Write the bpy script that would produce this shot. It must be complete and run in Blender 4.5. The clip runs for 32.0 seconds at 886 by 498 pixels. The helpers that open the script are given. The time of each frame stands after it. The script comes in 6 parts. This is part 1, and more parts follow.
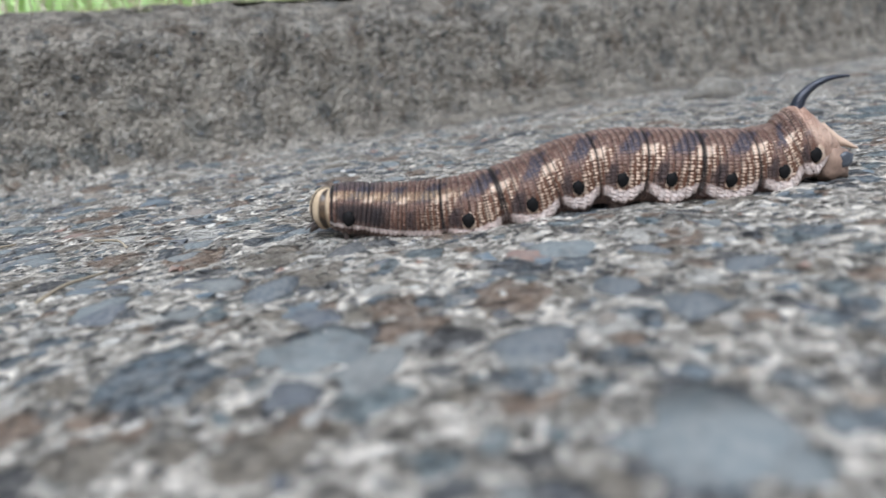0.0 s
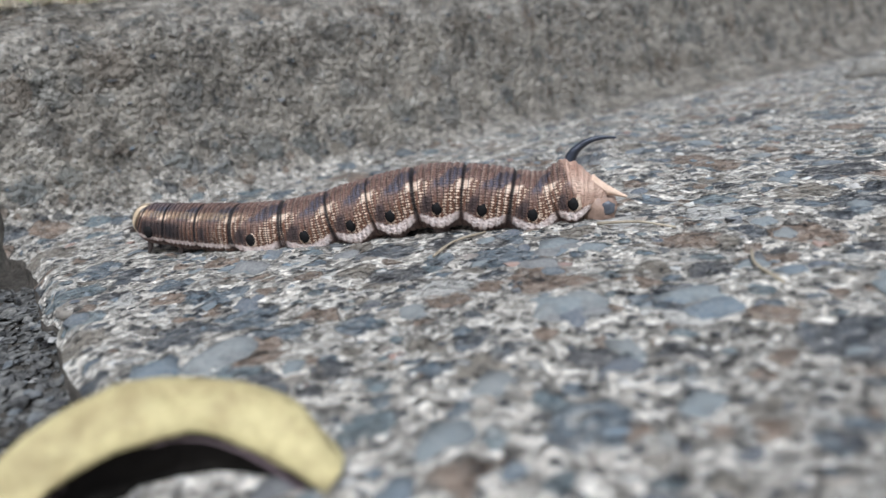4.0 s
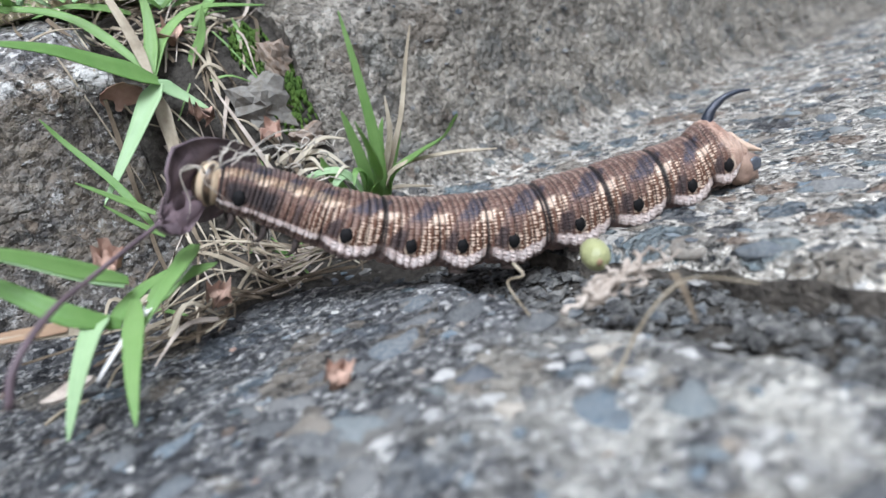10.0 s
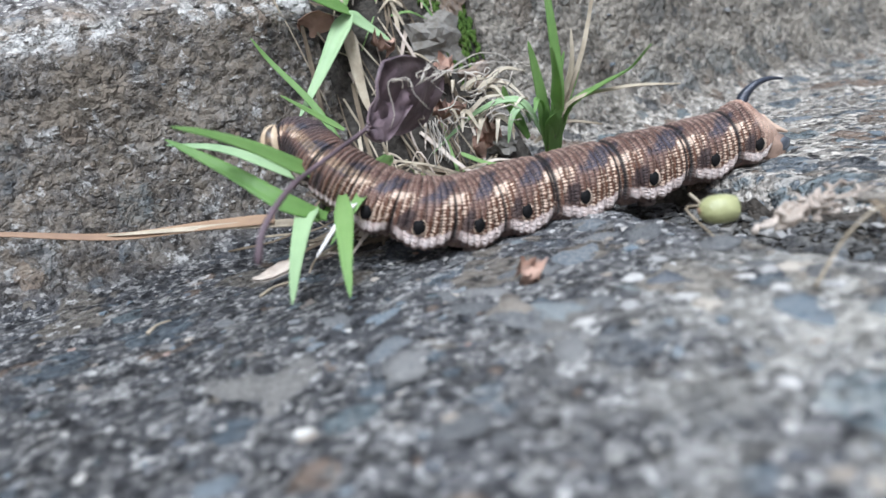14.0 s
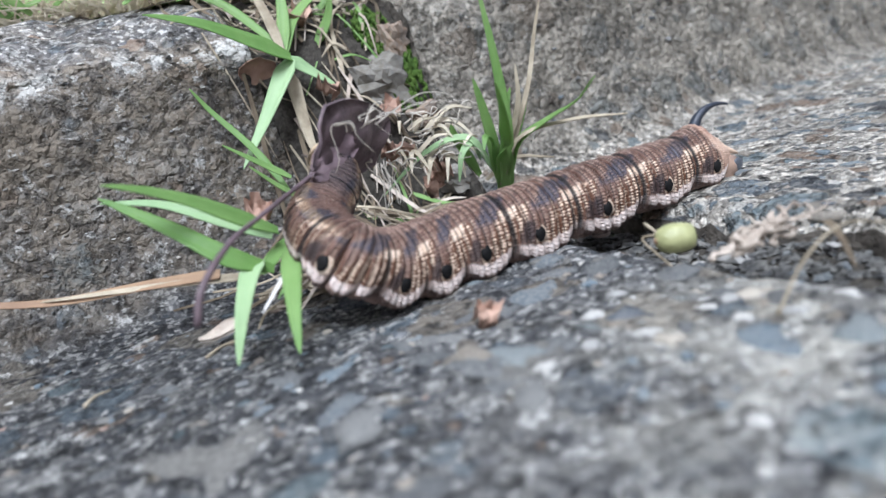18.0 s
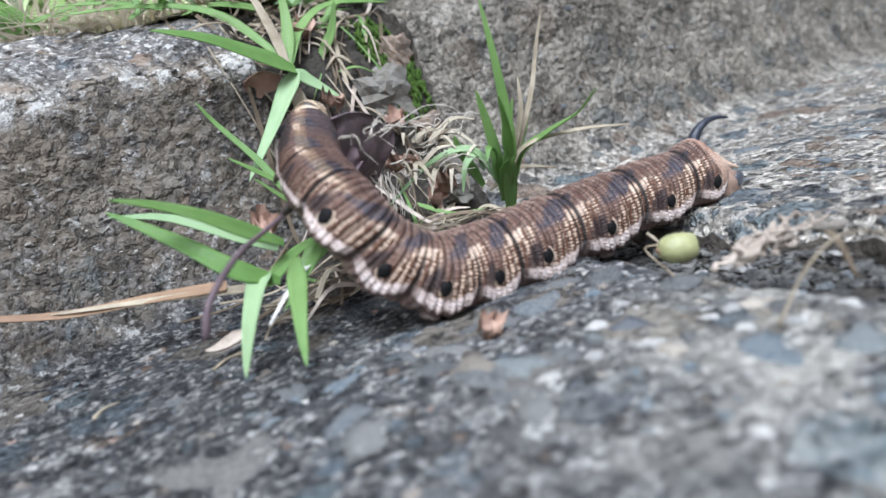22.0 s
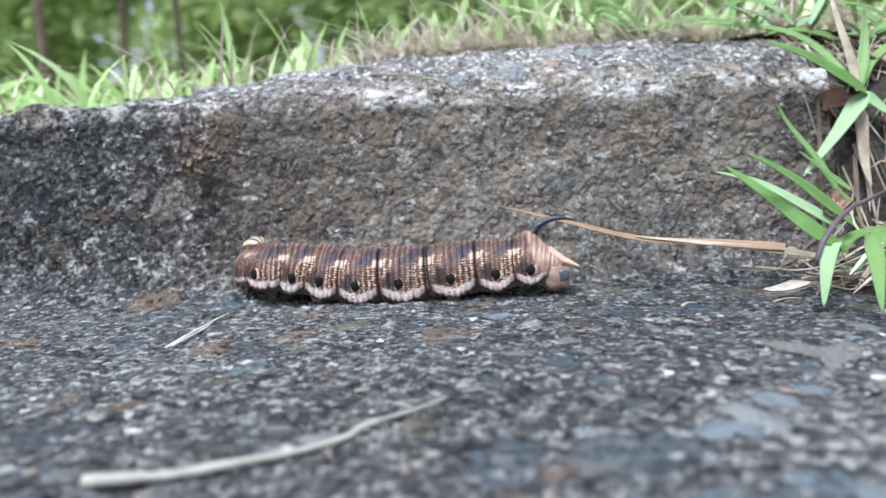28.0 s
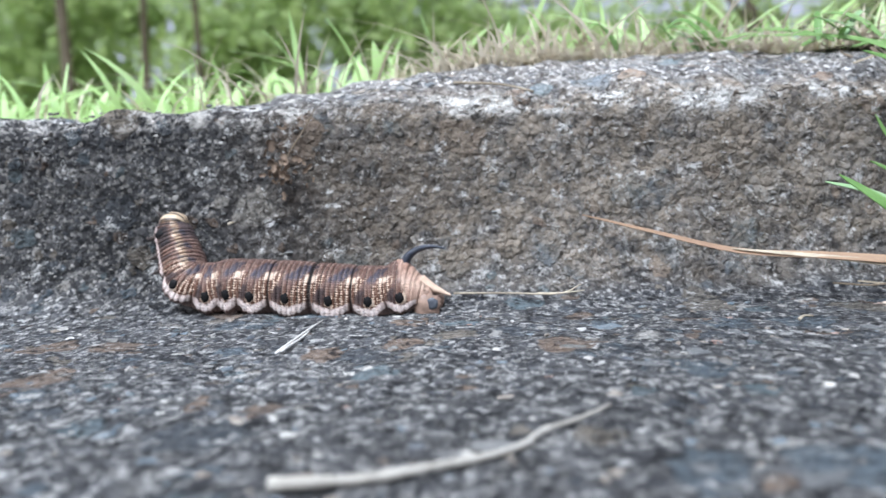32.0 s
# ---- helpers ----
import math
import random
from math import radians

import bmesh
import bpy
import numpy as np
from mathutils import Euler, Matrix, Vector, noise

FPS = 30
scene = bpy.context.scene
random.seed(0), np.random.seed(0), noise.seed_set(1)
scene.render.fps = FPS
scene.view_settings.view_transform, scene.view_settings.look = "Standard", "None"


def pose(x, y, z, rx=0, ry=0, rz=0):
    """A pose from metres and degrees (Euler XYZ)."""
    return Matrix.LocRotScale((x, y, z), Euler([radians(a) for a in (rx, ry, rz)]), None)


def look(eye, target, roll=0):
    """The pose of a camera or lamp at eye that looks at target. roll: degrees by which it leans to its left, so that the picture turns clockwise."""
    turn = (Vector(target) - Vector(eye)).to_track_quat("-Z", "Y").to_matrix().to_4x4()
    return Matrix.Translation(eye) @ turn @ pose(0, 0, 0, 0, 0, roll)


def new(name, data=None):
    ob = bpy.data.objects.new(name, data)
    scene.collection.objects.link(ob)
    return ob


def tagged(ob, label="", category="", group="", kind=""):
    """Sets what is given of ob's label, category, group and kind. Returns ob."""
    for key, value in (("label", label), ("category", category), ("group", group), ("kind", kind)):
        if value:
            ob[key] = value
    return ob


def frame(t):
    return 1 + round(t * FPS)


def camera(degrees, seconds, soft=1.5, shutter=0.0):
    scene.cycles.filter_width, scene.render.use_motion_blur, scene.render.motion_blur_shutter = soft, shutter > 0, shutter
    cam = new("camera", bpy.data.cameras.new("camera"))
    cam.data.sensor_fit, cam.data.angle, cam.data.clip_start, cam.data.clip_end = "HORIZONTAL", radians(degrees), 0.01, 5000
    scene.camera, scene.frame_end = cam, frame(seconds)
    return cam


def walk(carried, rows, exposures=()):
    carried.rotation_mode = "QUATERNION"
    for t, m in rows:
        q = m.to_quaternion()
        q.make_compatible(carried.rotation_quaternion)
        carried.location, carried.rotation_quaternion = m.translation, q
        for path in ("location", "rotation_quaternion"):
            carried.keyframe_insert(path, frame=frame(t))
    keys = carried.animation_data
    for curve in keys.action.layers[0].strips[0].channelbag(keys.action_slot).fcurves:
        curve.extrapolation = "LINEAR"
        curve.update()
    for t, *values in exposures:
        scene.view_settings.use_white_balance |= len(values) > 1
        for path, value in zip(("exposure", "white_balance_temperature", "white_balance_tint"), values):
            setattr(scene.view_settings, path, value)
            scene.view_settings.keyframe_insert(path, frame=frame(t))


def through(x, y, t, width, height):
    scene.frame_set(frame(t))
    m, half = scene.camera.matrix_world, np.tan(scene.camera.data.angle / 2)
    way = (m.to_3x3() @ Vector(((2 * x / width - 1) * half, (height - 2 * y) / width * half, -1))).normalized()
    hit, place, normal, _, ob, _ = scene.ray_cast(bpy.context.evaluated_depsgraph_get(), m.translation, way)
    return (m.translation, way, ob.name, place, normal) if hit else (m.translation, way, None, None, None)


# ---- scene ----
cam = camera(64.95, 32.0, soft=1.5)
PATH = [
    (0, 0.10009, -0.18354, 0.02014, 75.114, 6.546, -26.899),
    (0.5, 0.09701, -0.17172, 0.02185, 73.813, 7.386, -31.727),
    (1, 0.08849, -0.15718, 0.02122, 73.008, 8.431, -36.179),
    (1.5, 0.08043, -0.15332, 0.02252, 73.691, 7.088, -34.685),
    (2, 0.07413, -0.15005, 0.02532, 73.176, 5.845, -31.927),
    (2.5, 0.06658, -0.14274, 0.02714, 73.219, 7.662, -32.287),
    (3, 0.05152, -0.14124, 0.02562, 73.635, 7.526, -35.226),
    (3.5, 0.03740, -0.14044, 0.02630, 73.151, 7.379, -34.385),
    (4, 0.02861, -0.13679, 0.02700, 73.737, 6.966, -33.912),
    (4.5, 0.01586, -0.13392, 0.02837, 74.129, 6.137, -32.566),
    (6.5, -0.02097, -0.09742, 0.03001, 73.549, 6.809, -36.297),
    (7, -0.02556, -0.08885, 0.03070, 73.213, 7.204, -34.434),
    (7.5, -0.02716, -0.08596, 0.03046, 73.166, 8.567, -33.558),
    (8, -0.03130, -0.08379, 0.03042, 73.824, 9.729, -34.059),
    (8.5, -0.03239, -0.08444, 0.02954, 72.826, 10.273, -35.210),
    (9, -0.03156, -0.08249, 0.03087, 72.903, 11.262, -37.644),
    (9.5, -0.03206, -0.08188, 0.03032, 73.188, 12.009, -38.465),
    (10, -0.03375, -0.08056, 0.02953, 72.695, 13.172, -38.638),
    (10.5, -0.03529, -0.08153, 0.02894, 72.254, 13.734, -38.827),
    (11, -0.03924, -0.08342, 0.02860, 72.122, 11.344, -36.329),
    (11.5, -0.04468, -0.08306, 0.02765, 72.701, 10.898, -32.006),
    (12, -0.04440, -0.08247, 0.02701, 72.836, 10.242, -29.961),
    (12.5, -0.04685, -0.08078, 0.02604, 72.124, 10.395, -29.661),
    (13, -0.04734, -0.08027, 0.02618, 72.240, 10.333, -29.252),
    (13.5, -0.04725, -0.08074, 0.02612, 72.310, 10.608, -29.815),
    (14, -0.04716, -0.08062, 0.02640, 72.663, 10.694, -29.449),
    (14.5, -0.04669, -0.07941, 0.02605, 72.426, 10.936, -29.932),
    (15, -0.04518, -0.07763, 0.02694, 72.803, 11.381, -30.936),
    (15.5, -0.04439, -0.07769, 0.02671, 73.029, 11.629, -31.944),
    (17.5, -0.04429, -0.07873, 0.02626, 74.606, 13.327, -33.332),
    (18, -0.04437, -0.07870, 0.02613, 74.903, 13.223, -33.210),
    (18.5, -0.04424, -0.07870, 0.02623, 75.116, 13.359, -33.286),
    (19, -0.04410, -0.07860, 0.02600, 75.131, 13.391, -33.227),
    (19.5, -0.04453, -0.07879, 0.02618, 75.067, 13.376, -33.362),
    (20, -0.04464, -0.07897, 0.02650, 74.977, 13.418, -33.216),
    (20.5, -0.04440, -0.07904, 0.02647, 75.326, 13.677, -33.030),
    (21, -0.04435, -0.07912, 0.02670, 75.335, 13.796, -33.049),
    (21.5, -0.04449, -0.07909, 0.02647, 75.582, 13.665, -32.973),
    (22, -0.04454, -0.07929, 0.02679, 75.524, 13.695, -32.948),
    (22.5, -0.04461, -0.07946, 0.02695, 75.767, 13.747, -32.921),
    (23, -0.04677, -0.08086, 0.02761, 76.136, 13.577, -31.531),
    (23.5, -0.05133, -0.08244, 0.02668, 76.875, 12.895, -27.966),
    (24, -0.05613, -0.08437, 0.02660, 77.554, 12.061, -23.419),
    (24.5, -0.06213, -0.08879, 0.02652, 78.805, 10.914, -17.095),
    (24.6, -0.06467, -0.09091, 0.02675, 79.304, 10.661, -14.891),
    (25, -0.06933, -0.09504, 0.02541, 80.577, 9.432, -8.062),
    (25.5, -0.07217, -0.09704, 0.02454, 80.659, 8.848, -3.138),
    (26, -0.07334, -0.09756, 0.02408, 80.539, 7.885, -0.794),
    (26.5, -0.07647, -0.09713, 0.02348, 81.288, 4.885, -0.168),
    (28.5, -0.07960, -0.09917, 0.02197, 84.326, 2.805, 0.171),
    (29, -0.08003, -0.09958, 0.02171, 85.187, 2.519, 0.398),
    (29.5, -0.08082, -0.09923, 0.02207, 85.000, 2.180, 0.351),
    (30, -0.08293, -0.10154, 0.02157, 85.077, 2.480, -0.204),
    (30.5, -0.08884, -0.09906, 0.02119, 84.728, 2.450, -1.248),
    (31, -0.09217, -0.09676, 0.02109, 84.891, 2.221, -0.153),
    (31.5, -0.09291, -0.09650, 0.02132, 84.920, 2.059, 0.513),
    (32, -0.09315, -0.09629, 0.02079, 85.081, 2.356, 1.154),
]
walk(cam, [(t, pose(x, y, z, rx, ry, rz)) for t, x, y, z, rx, ry, rz in PATH],
     [(t, stops, kelvin, 16) for t, stops, kelvin in ((0, 0.62, 6250), (2, 0.56, 6200), (3, 0.6, 6230), (4.5, 0.72, 6280), (7, 0.9, 6380), (8, 1.0, 6400), (9, 0.99, 6120), (24, 0.98, 6120), (26, 1.08, 6080), (32, 1.2, 6050))])
cam.data.dof.use_dof, cam.data.dof.focus_distance, cam.data.dof.aperture_fstop = True, 0.106, 22.0

# ---- world, sun, exposure: bright overcast ----
world = bpy.data.worlds.new("sky")
scene.world = world
world.use_nodes = True
wn = world.node_tree
sky = wn.nodes.new("ShaderNodeTexSky")
sky.sky_type, sky.sun_disc = "NISHITA", False
sky.sun_elevation, sky.sun_rotation = radians(65), radians(212)
sky.air_density, sky.dust_density, sky.ozone_density = 1.0, 4.0, 2.0
haze = wn.nodes.new("ShaderNodeHueSaturation")  # thin cloud takes most of the blue out of the sky
haze.inputs["Saturation"].default_value = 0.4
wn.links.new(sky.outputs[0], haze.inputs["Color"])
wn.links.new(haze.outputs[0], wn.nodes["Background"].inputs[0])
wn.nodes["Background"].inputs[1].default_value = 0.088
sun = new("sun", bpy.data.lights.new("sun", "SUN"))
sun.data.energy, sun.data.angle, sun.data.color = 2.65, radians(26), (0.8, 0.925, 1.0)
sun.matrix_world = look((-1.6, -3.2, 6.4), (0, 0, 0))

CM = 0.01
rnd = random.Random(11)


# ---- node helpers ----
def material(name, rough=0.7, metal=0.0, spec=0.4):
    mat = bpy.data.materials.new(name)
    mat.use_nodes = True
    b = mat.node_tree.nodes["Principled BSDF"]
    b.inputs["Roughness"].default_value, b.inputs["Metallic"].default_value = rough, metal
    b.inputs["Specular IOR Level"].default_value = spec
    return mat, mat.node_tree, b


def plug(nt, socket, value):
    if isinstance(value, bpy.types.NodeSocket):
        nt.links.new(value, socket)
    elif value is not None:
        socket.default_value = value


def calc(nt, op, a, b=None, c=None):
    n = nt.nodes.new("ShaderNodeMath")
    n.operation = op
    for s, v in zip(n.inputs, (a, b, c)):
        plug(nt, s, v)
    return n.outputs[0]


def rgb(c):
    return (*c, 1.0)


def mix(nt, fac, a, b, how="MIX"):
    n = nt.nodes.new("ShaderNodeMix")
    n.data_type, n.blend_type = "RGBA", how
    plug(nt, n.inputs[0], fac)
    plug(nt, n.inputs[6], rgb(a) if isinstance(a, tuple) else a)
    plug(nt, n.inputs[7], rgb(b) if isinstance(b, tuple) else b)
    return n.outputs[2]


def ramp(nt, fac, stops, how="LINEAR"):
    n = nt.nodes.new("ShaderNodeValToRGB")
    n.color_ramp.interpolation = how
    while len(n.color_ramp.elements) < len(stops):
        n.color_ramp.elements.new(0.5)
    for e, (p, c) in zip(n.color_ramp.elements, stops):
        e.position, e.color = p, rgb(c) if isinstance(c, tuple) else (c, c, c, 1)
    plug(nt, n.inputs[0], fac)
    return n.outputs[0]


def where(nt):
    return nt.nodes.new("ShaderNodeTexCoord").outputs["Object"]


def noisy(nt, vec, scale, detail=4.0, rough=0.6, colour=False):
    n = nt.nodes.new("ShaderNodeTexNoise")
    plug(nt, n.inputs["Vector"], vec)
    n.inputs["Scale"].default_value, n.inputs["Detail"].default_value, n.inputs["Roughness"].default_value = scale, detail, rough
    return n.outputs["Color" if colour else "Fac"]


def cells(nt, vec, scale, out="Color", feature="F1", rand=1.0):
    n = nt.nodes.new("ShaderNodeTexVoronoi")
    n.feature = feature
    plug(nt, n.inputs["Vector"], vec)
    n.inputs["Scale"].default_value, n.inputs["Randomness"].default_value = scale, rand
    return n.outputs[out]


def bumped(nt, bsdf, height, strength, depth):
    n = nt.nodes.new("ShaderNodeBump")
    n.inputs["Strength"].default_value, n.inputs["Distance"].default_value = strength, depth
    plug(nt, n.inputs["Height"], height)
    nt.links.new(n.outputs[0], bsdf.inputs["Normal"])


def first(nt, colour):
    n = nt.nodes.new("ShaderNodeSeparateColor")
    plug(nt, n.inputs[0], colour)
    return n.outputs[0]


# ---- materials ----
def concrete(name, dark, light, grit, stones, whites, share, stain_, dirt_shade, upper, pale):
    """Weathered exposed-aggregate concrete: sandy cement, flush stones of three sizes, pale sand grains, stains."""
    mat, nt, b = material(name, 0.82, spec=0.2 if pale else 0.12)
    p = where(nt)

    def warped(freq, amount):
        n = nt.nodes.new("ShaderNodeVectorMath")
        n.operation = "MULTIPLY_ADD"
        plug(nt, n.inputs[0], noisy(nt, p, freq, 3, colour=True))
        n.inputs[1].default_value = (amount, amount, amount)
        plug(nt, n.inputs[2], p)
        return n.outputs[0]
    fine = ramp(nt, first(nt, cells(nt, warped(1500, 0.0008), 1500)), [(0.0, dark), (0.35, tuple((x + y) / 2 for x, y in zip(dark, light))), (0.68, light), (0.9, whites)])
    paste = mix(nt, ramp(nt, noisy(nt, p, 60, 6, 0.65), [(0.36, 0.0), (0.64, 1.0)]), dark, light)
    col = mix(nt, 0.6, paste, fine)
    # crumbly sand grains
    q = warped(700, 0.0014)
    shade = ramp(nt, first(nt, cells(nt, q, 620)), [(0.0, 0.45), (0.5, 0.95), (1.0, 1.6)])
    col = mix(nt, 0.8, col, shade, "MULTIPLY")
    height = calc(nt, "MULTIPLY", noisy(nt, p, 900, 4, 0.7), 0.5)
    height = calc(nt, "ADD", height, calc(nt, "MULTIPLY", cells(nt, q, 620, "Distance"), -0.9))
    height = calc(nt, "ADD", height, calc(nt, "MULTIPLY", noisy(nt, p, 260, 5, 0.75), 1.6))
    speck = ramp(nt, noisy(nt, p, 620, 4, 0.75), [(0.61, 0.0), (0.66, 1.0)])
    col = mix(nt, calc(nt, "MULTIPLY", speck, 0.6), col, whites)
    fleck = ramp(nt, noisy(nt, p, 260, 6, 0.75), [(0.63, 0.0), (0.67, 1.0)])
    col = mix(nt, calc(nt, "MULTIPLY", fleck, 0.85), col, whites)
    spot = ramp(nt, noisy(nt, p, 165, 6, 0.72), [(0.55, 0.0), (0.66, 1.0)])
    col = mix(nt, calc(nt, "MULTIPLY", spot, 0.3 if pale else 0.55), col, tuple(c * 0.85 for c in whites))
    for scale, freq, amount, part_, colours in ((780, 900, 0.0011, share[0], grit), (330, 420, 0.0028, share[1], stones), (170, 260, 0.005, share[2], stones), (95, 170, 0.008, share[3], stones)):
        q = warped(freq, amount)
        sep = nt.nodes.new("ShaderNodeSeparateColor")
        nt.links.new(cells(nt, q, scale), sep.inputs[0])
        near = cells(nt, q, scale, "Distance")
        size = calc(nt, "ADD", 0.2, calc(nt, "MULTIPLY", sep.outputs[1], 0.3))
        inside = ramp(nt, calc(nt, "ADD", calc(nt, "SUBTRACT", size, near), 0.5), [(0.49, 0.0), (0.54, 1.0)])
        is_stone = calc(nt, "MULTIPLY", inside, calc(nt, "LESS_THAN", sep.outputs[2], part_))
        tone = ramp(nt, sep.outputs[0], colours, "CONSTANT")
        tone = mix(nt, ramp(nt, noisy(nt, p, 1100, 4, 0.7), [(0.5, 0.0), (0.8, 0.45)]), tone, whites)
        tone = mix(nt, ramp(nt, noisy(nt, p, 500, 4, 0.7), [(0.48, 0.0), (0.72, 0.6)]), tone, dark)
        col = mix(nt, calc(nt, "MULTIPLY", is_stone, 0.92), col, tone)
        height = calc(nt, "ADD", height, calc(nt, "MULTIPLY", is_stone, 0.5))
    # pits: sunk in the bump, their shade painted in near black
    pit = ramp(nt, noisy(nt, p, 430, 5, 0.75), [(0.36, 1.0), (0.44, 0.0)])
    col = mix(nt, calc(nt, "MULTIPLY", pit, 0.85), col, (0.02, 0.02, 0.022))
    stain = ramp(nt, noisy(nt, p, 17, 4), [(0.42, 0.0), (0.6, 1.0)])
    col = mix(nt, calc(nt, "MULTIPLY", stain, stain_), col, (0.03, 0.032, 0.036))
    # brown dirt on the kerb face, with the face's shade put into the colour
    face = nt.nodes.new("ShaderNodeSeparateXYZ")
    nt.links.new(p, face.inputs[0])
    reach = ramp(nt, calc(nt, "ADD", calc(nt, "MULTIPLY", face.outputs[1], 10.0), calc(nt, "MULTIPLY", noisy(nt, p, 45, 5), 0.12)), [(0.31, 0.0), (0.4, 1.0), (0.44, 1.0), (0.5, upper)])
    dirt_shade_mask = calc(nt, "MULTIPLY", reach, ramp(nt, noisy(nt, p, 75, 5, 0.7), [(0.3, 0.6), (0.55, 1.0)]))
    col = mix(nt, calc(nt, "MULTIPLY", dirt_shade_mask, dirt_shade), col, (0.35, 0.318, 0.28), "MULTIPLY")
    # pale brown dust dried on the face near the joint
    dusty = ramp(nt, calc(nt, "ADD", calc(nt, "MULTIPLY", face.outputs[0], 5.0), 1.0), [(0.3, 0.0), (0.45, 0.9), (0.96, 1.0), (1.0, 0.7)])
    dusty = calc(nt, "MULTIPLY", calc(nt, "MULTIPLY", dusty, reach), ramp(nt, noisy(nt, p, 210, 5, 0.75), [(0.38, 0.2), (0.6, 1.0)]))
    col = mix(nt, calc(nt, "MULTIPLY", dusty, 0.85 if pale else 0.1), col, (0.33, 0.272, 0.205))
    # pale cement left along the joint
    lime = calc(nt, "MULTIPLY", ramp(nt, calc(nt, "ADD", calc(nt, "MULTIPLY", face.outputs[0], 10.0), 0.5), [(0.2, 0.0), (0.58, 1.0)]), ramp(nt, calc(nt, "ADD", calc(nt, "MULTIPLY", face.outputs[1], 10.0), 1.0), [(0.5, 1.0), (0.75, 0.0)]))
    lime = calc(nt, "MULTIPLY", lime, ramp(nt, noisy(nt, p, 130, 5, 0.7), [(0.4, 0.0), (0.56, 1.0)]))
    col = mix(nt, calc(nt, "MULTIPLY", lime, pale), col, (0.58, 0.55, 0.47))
    # pale cement where the kerb's edge is worn
    sep = nt.nodes.new("ShaderNodeSeparateXYZ")
    nt.links.new(p, sep.inputs[0])
    high = calc(nt, "ADD", sep.outputs[2], calc(nt, "MULTIPLY", noisy(nt, p, 90, 3), 0.005))
    edge = ramp(nt, calc(nt, "MULTIPLY", high, 10.0), [(0.362, 0.0), (0.378, 1.0), (0.4, 1.0), (0.412, 0.0)])
    edge = calc(nt, "MULTIPLY", edge, ramp(nt, noisy(nt, p, 110, 6, 0.78), [(0.5, 0.0), (0.55, 1.0)]))
    col = mix(nt, calc(nt, "MULTIPLY", edge, 0.9 if pale else 0.3), col, (0.62, 0.6, 0.55))
    # damp stain along the far stretch of the face
    damp = ramp(nt, calc(nt, "ADD", calc(nt, "MULTIPLY", face.outputs[0], -5.0), calc(nt, "MULTIPLY", noisy(nt, p, 30, 5, 0.65), 0.5)), [(0.62, 0.0), (0.82, 1.0)])
    col = mix(nt, calc(nt, "MULTIPLY", calc(nt, "MULTIPLY", damp, reach), 0.9 * min(1.0, pale * 2)), col, (0.5, 0.48, 0.46), "MULTIPLY")
    # floor cement: fresher and paler by the joint, dark with old grime further off
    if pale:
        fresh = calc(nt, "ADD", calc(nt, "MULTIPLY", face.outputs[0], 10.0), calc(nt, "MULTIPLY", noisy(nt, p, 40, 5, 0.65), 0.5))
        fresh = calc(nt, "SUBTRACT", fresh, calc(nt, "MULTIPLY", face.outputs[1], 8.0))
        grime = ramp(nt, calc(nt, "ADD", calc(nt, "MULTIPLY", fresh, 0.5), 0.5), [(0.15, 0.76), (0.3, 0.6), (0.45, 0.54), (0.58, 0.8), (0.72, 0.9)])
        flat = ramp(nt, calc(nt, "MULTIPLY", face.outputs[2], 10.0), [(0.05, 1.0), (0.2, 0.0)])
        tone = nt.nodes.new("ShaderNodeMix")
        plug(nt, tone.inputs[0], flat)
        # by height: darker face, brighter rounded top; both darker towards the joint
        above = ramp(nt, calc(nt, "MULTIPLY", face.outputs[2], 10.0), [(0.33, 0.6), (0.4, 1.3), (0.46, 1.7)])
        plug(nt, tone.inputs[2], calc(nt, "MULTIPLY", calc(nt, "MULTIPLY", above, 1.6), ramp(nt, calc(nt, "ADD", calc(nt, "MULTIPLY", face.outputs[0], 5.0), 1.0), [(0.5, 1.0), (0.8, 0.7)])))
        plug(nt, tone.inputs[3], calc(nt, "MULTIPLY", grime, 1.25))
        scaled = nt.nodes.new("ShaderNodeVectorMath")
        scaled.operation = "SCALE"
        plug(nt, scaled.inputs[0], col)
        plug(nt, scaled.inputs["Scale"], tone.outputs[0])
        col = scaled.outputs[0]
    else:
        # new kerb: more brown and shade put into its face's colour
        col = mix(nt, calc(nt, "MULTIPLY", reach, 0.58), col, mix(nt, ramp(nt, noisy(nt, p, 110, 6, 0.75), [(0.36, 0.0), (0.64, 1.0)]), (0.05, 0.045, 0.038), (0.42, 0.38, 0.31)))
    # cement crumbs and sand showing through the grime
    crumb = calc(nt, "MAXIMUM", ramp(nt, noisy(nt, p, 230, 6, 0.78), [(0.575, 0.0), (0.63, 1.0)]), ramp(nt, noisy(nt, p, 520, 5, 0.75), [(0.62, 0.0), (0.67, 0.8)]))
    col = mix(nt, calc(nt, "MULTIPLY", crumb, 0.8 if pale else 0.5), col, tuple(c * (0.8 if pale else 0.62) for c in whites))
    pith = ramp(nt, noisy(nt, p, 300, 5, 0.75), [(0.36, 1.0), (0.42, 0.0)])
    col = mix(nt, calc(nt, "MULTIPLY", pith, 0.6), col, (0.022, 0.02, 0.018))
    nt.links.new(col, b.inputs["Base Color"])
    height = calc(nt, "ADD", height, calc(nt, "MULTIPLY", pit, -0.6))
    height = calc(nt, "ADD", height, calc(nt, "MULTIPLY", noisy(nt, p, 2200, 3, 0.7), 0.3))
    bumped(nt, b, height, 1.0, 0.0016)
    nt.links.new(ramp(nt, noisy(nt, p, 700, 2), [(0.3, 0.6), (0.7, 0.95)]), b.inputs["Roughness"])
    return mat


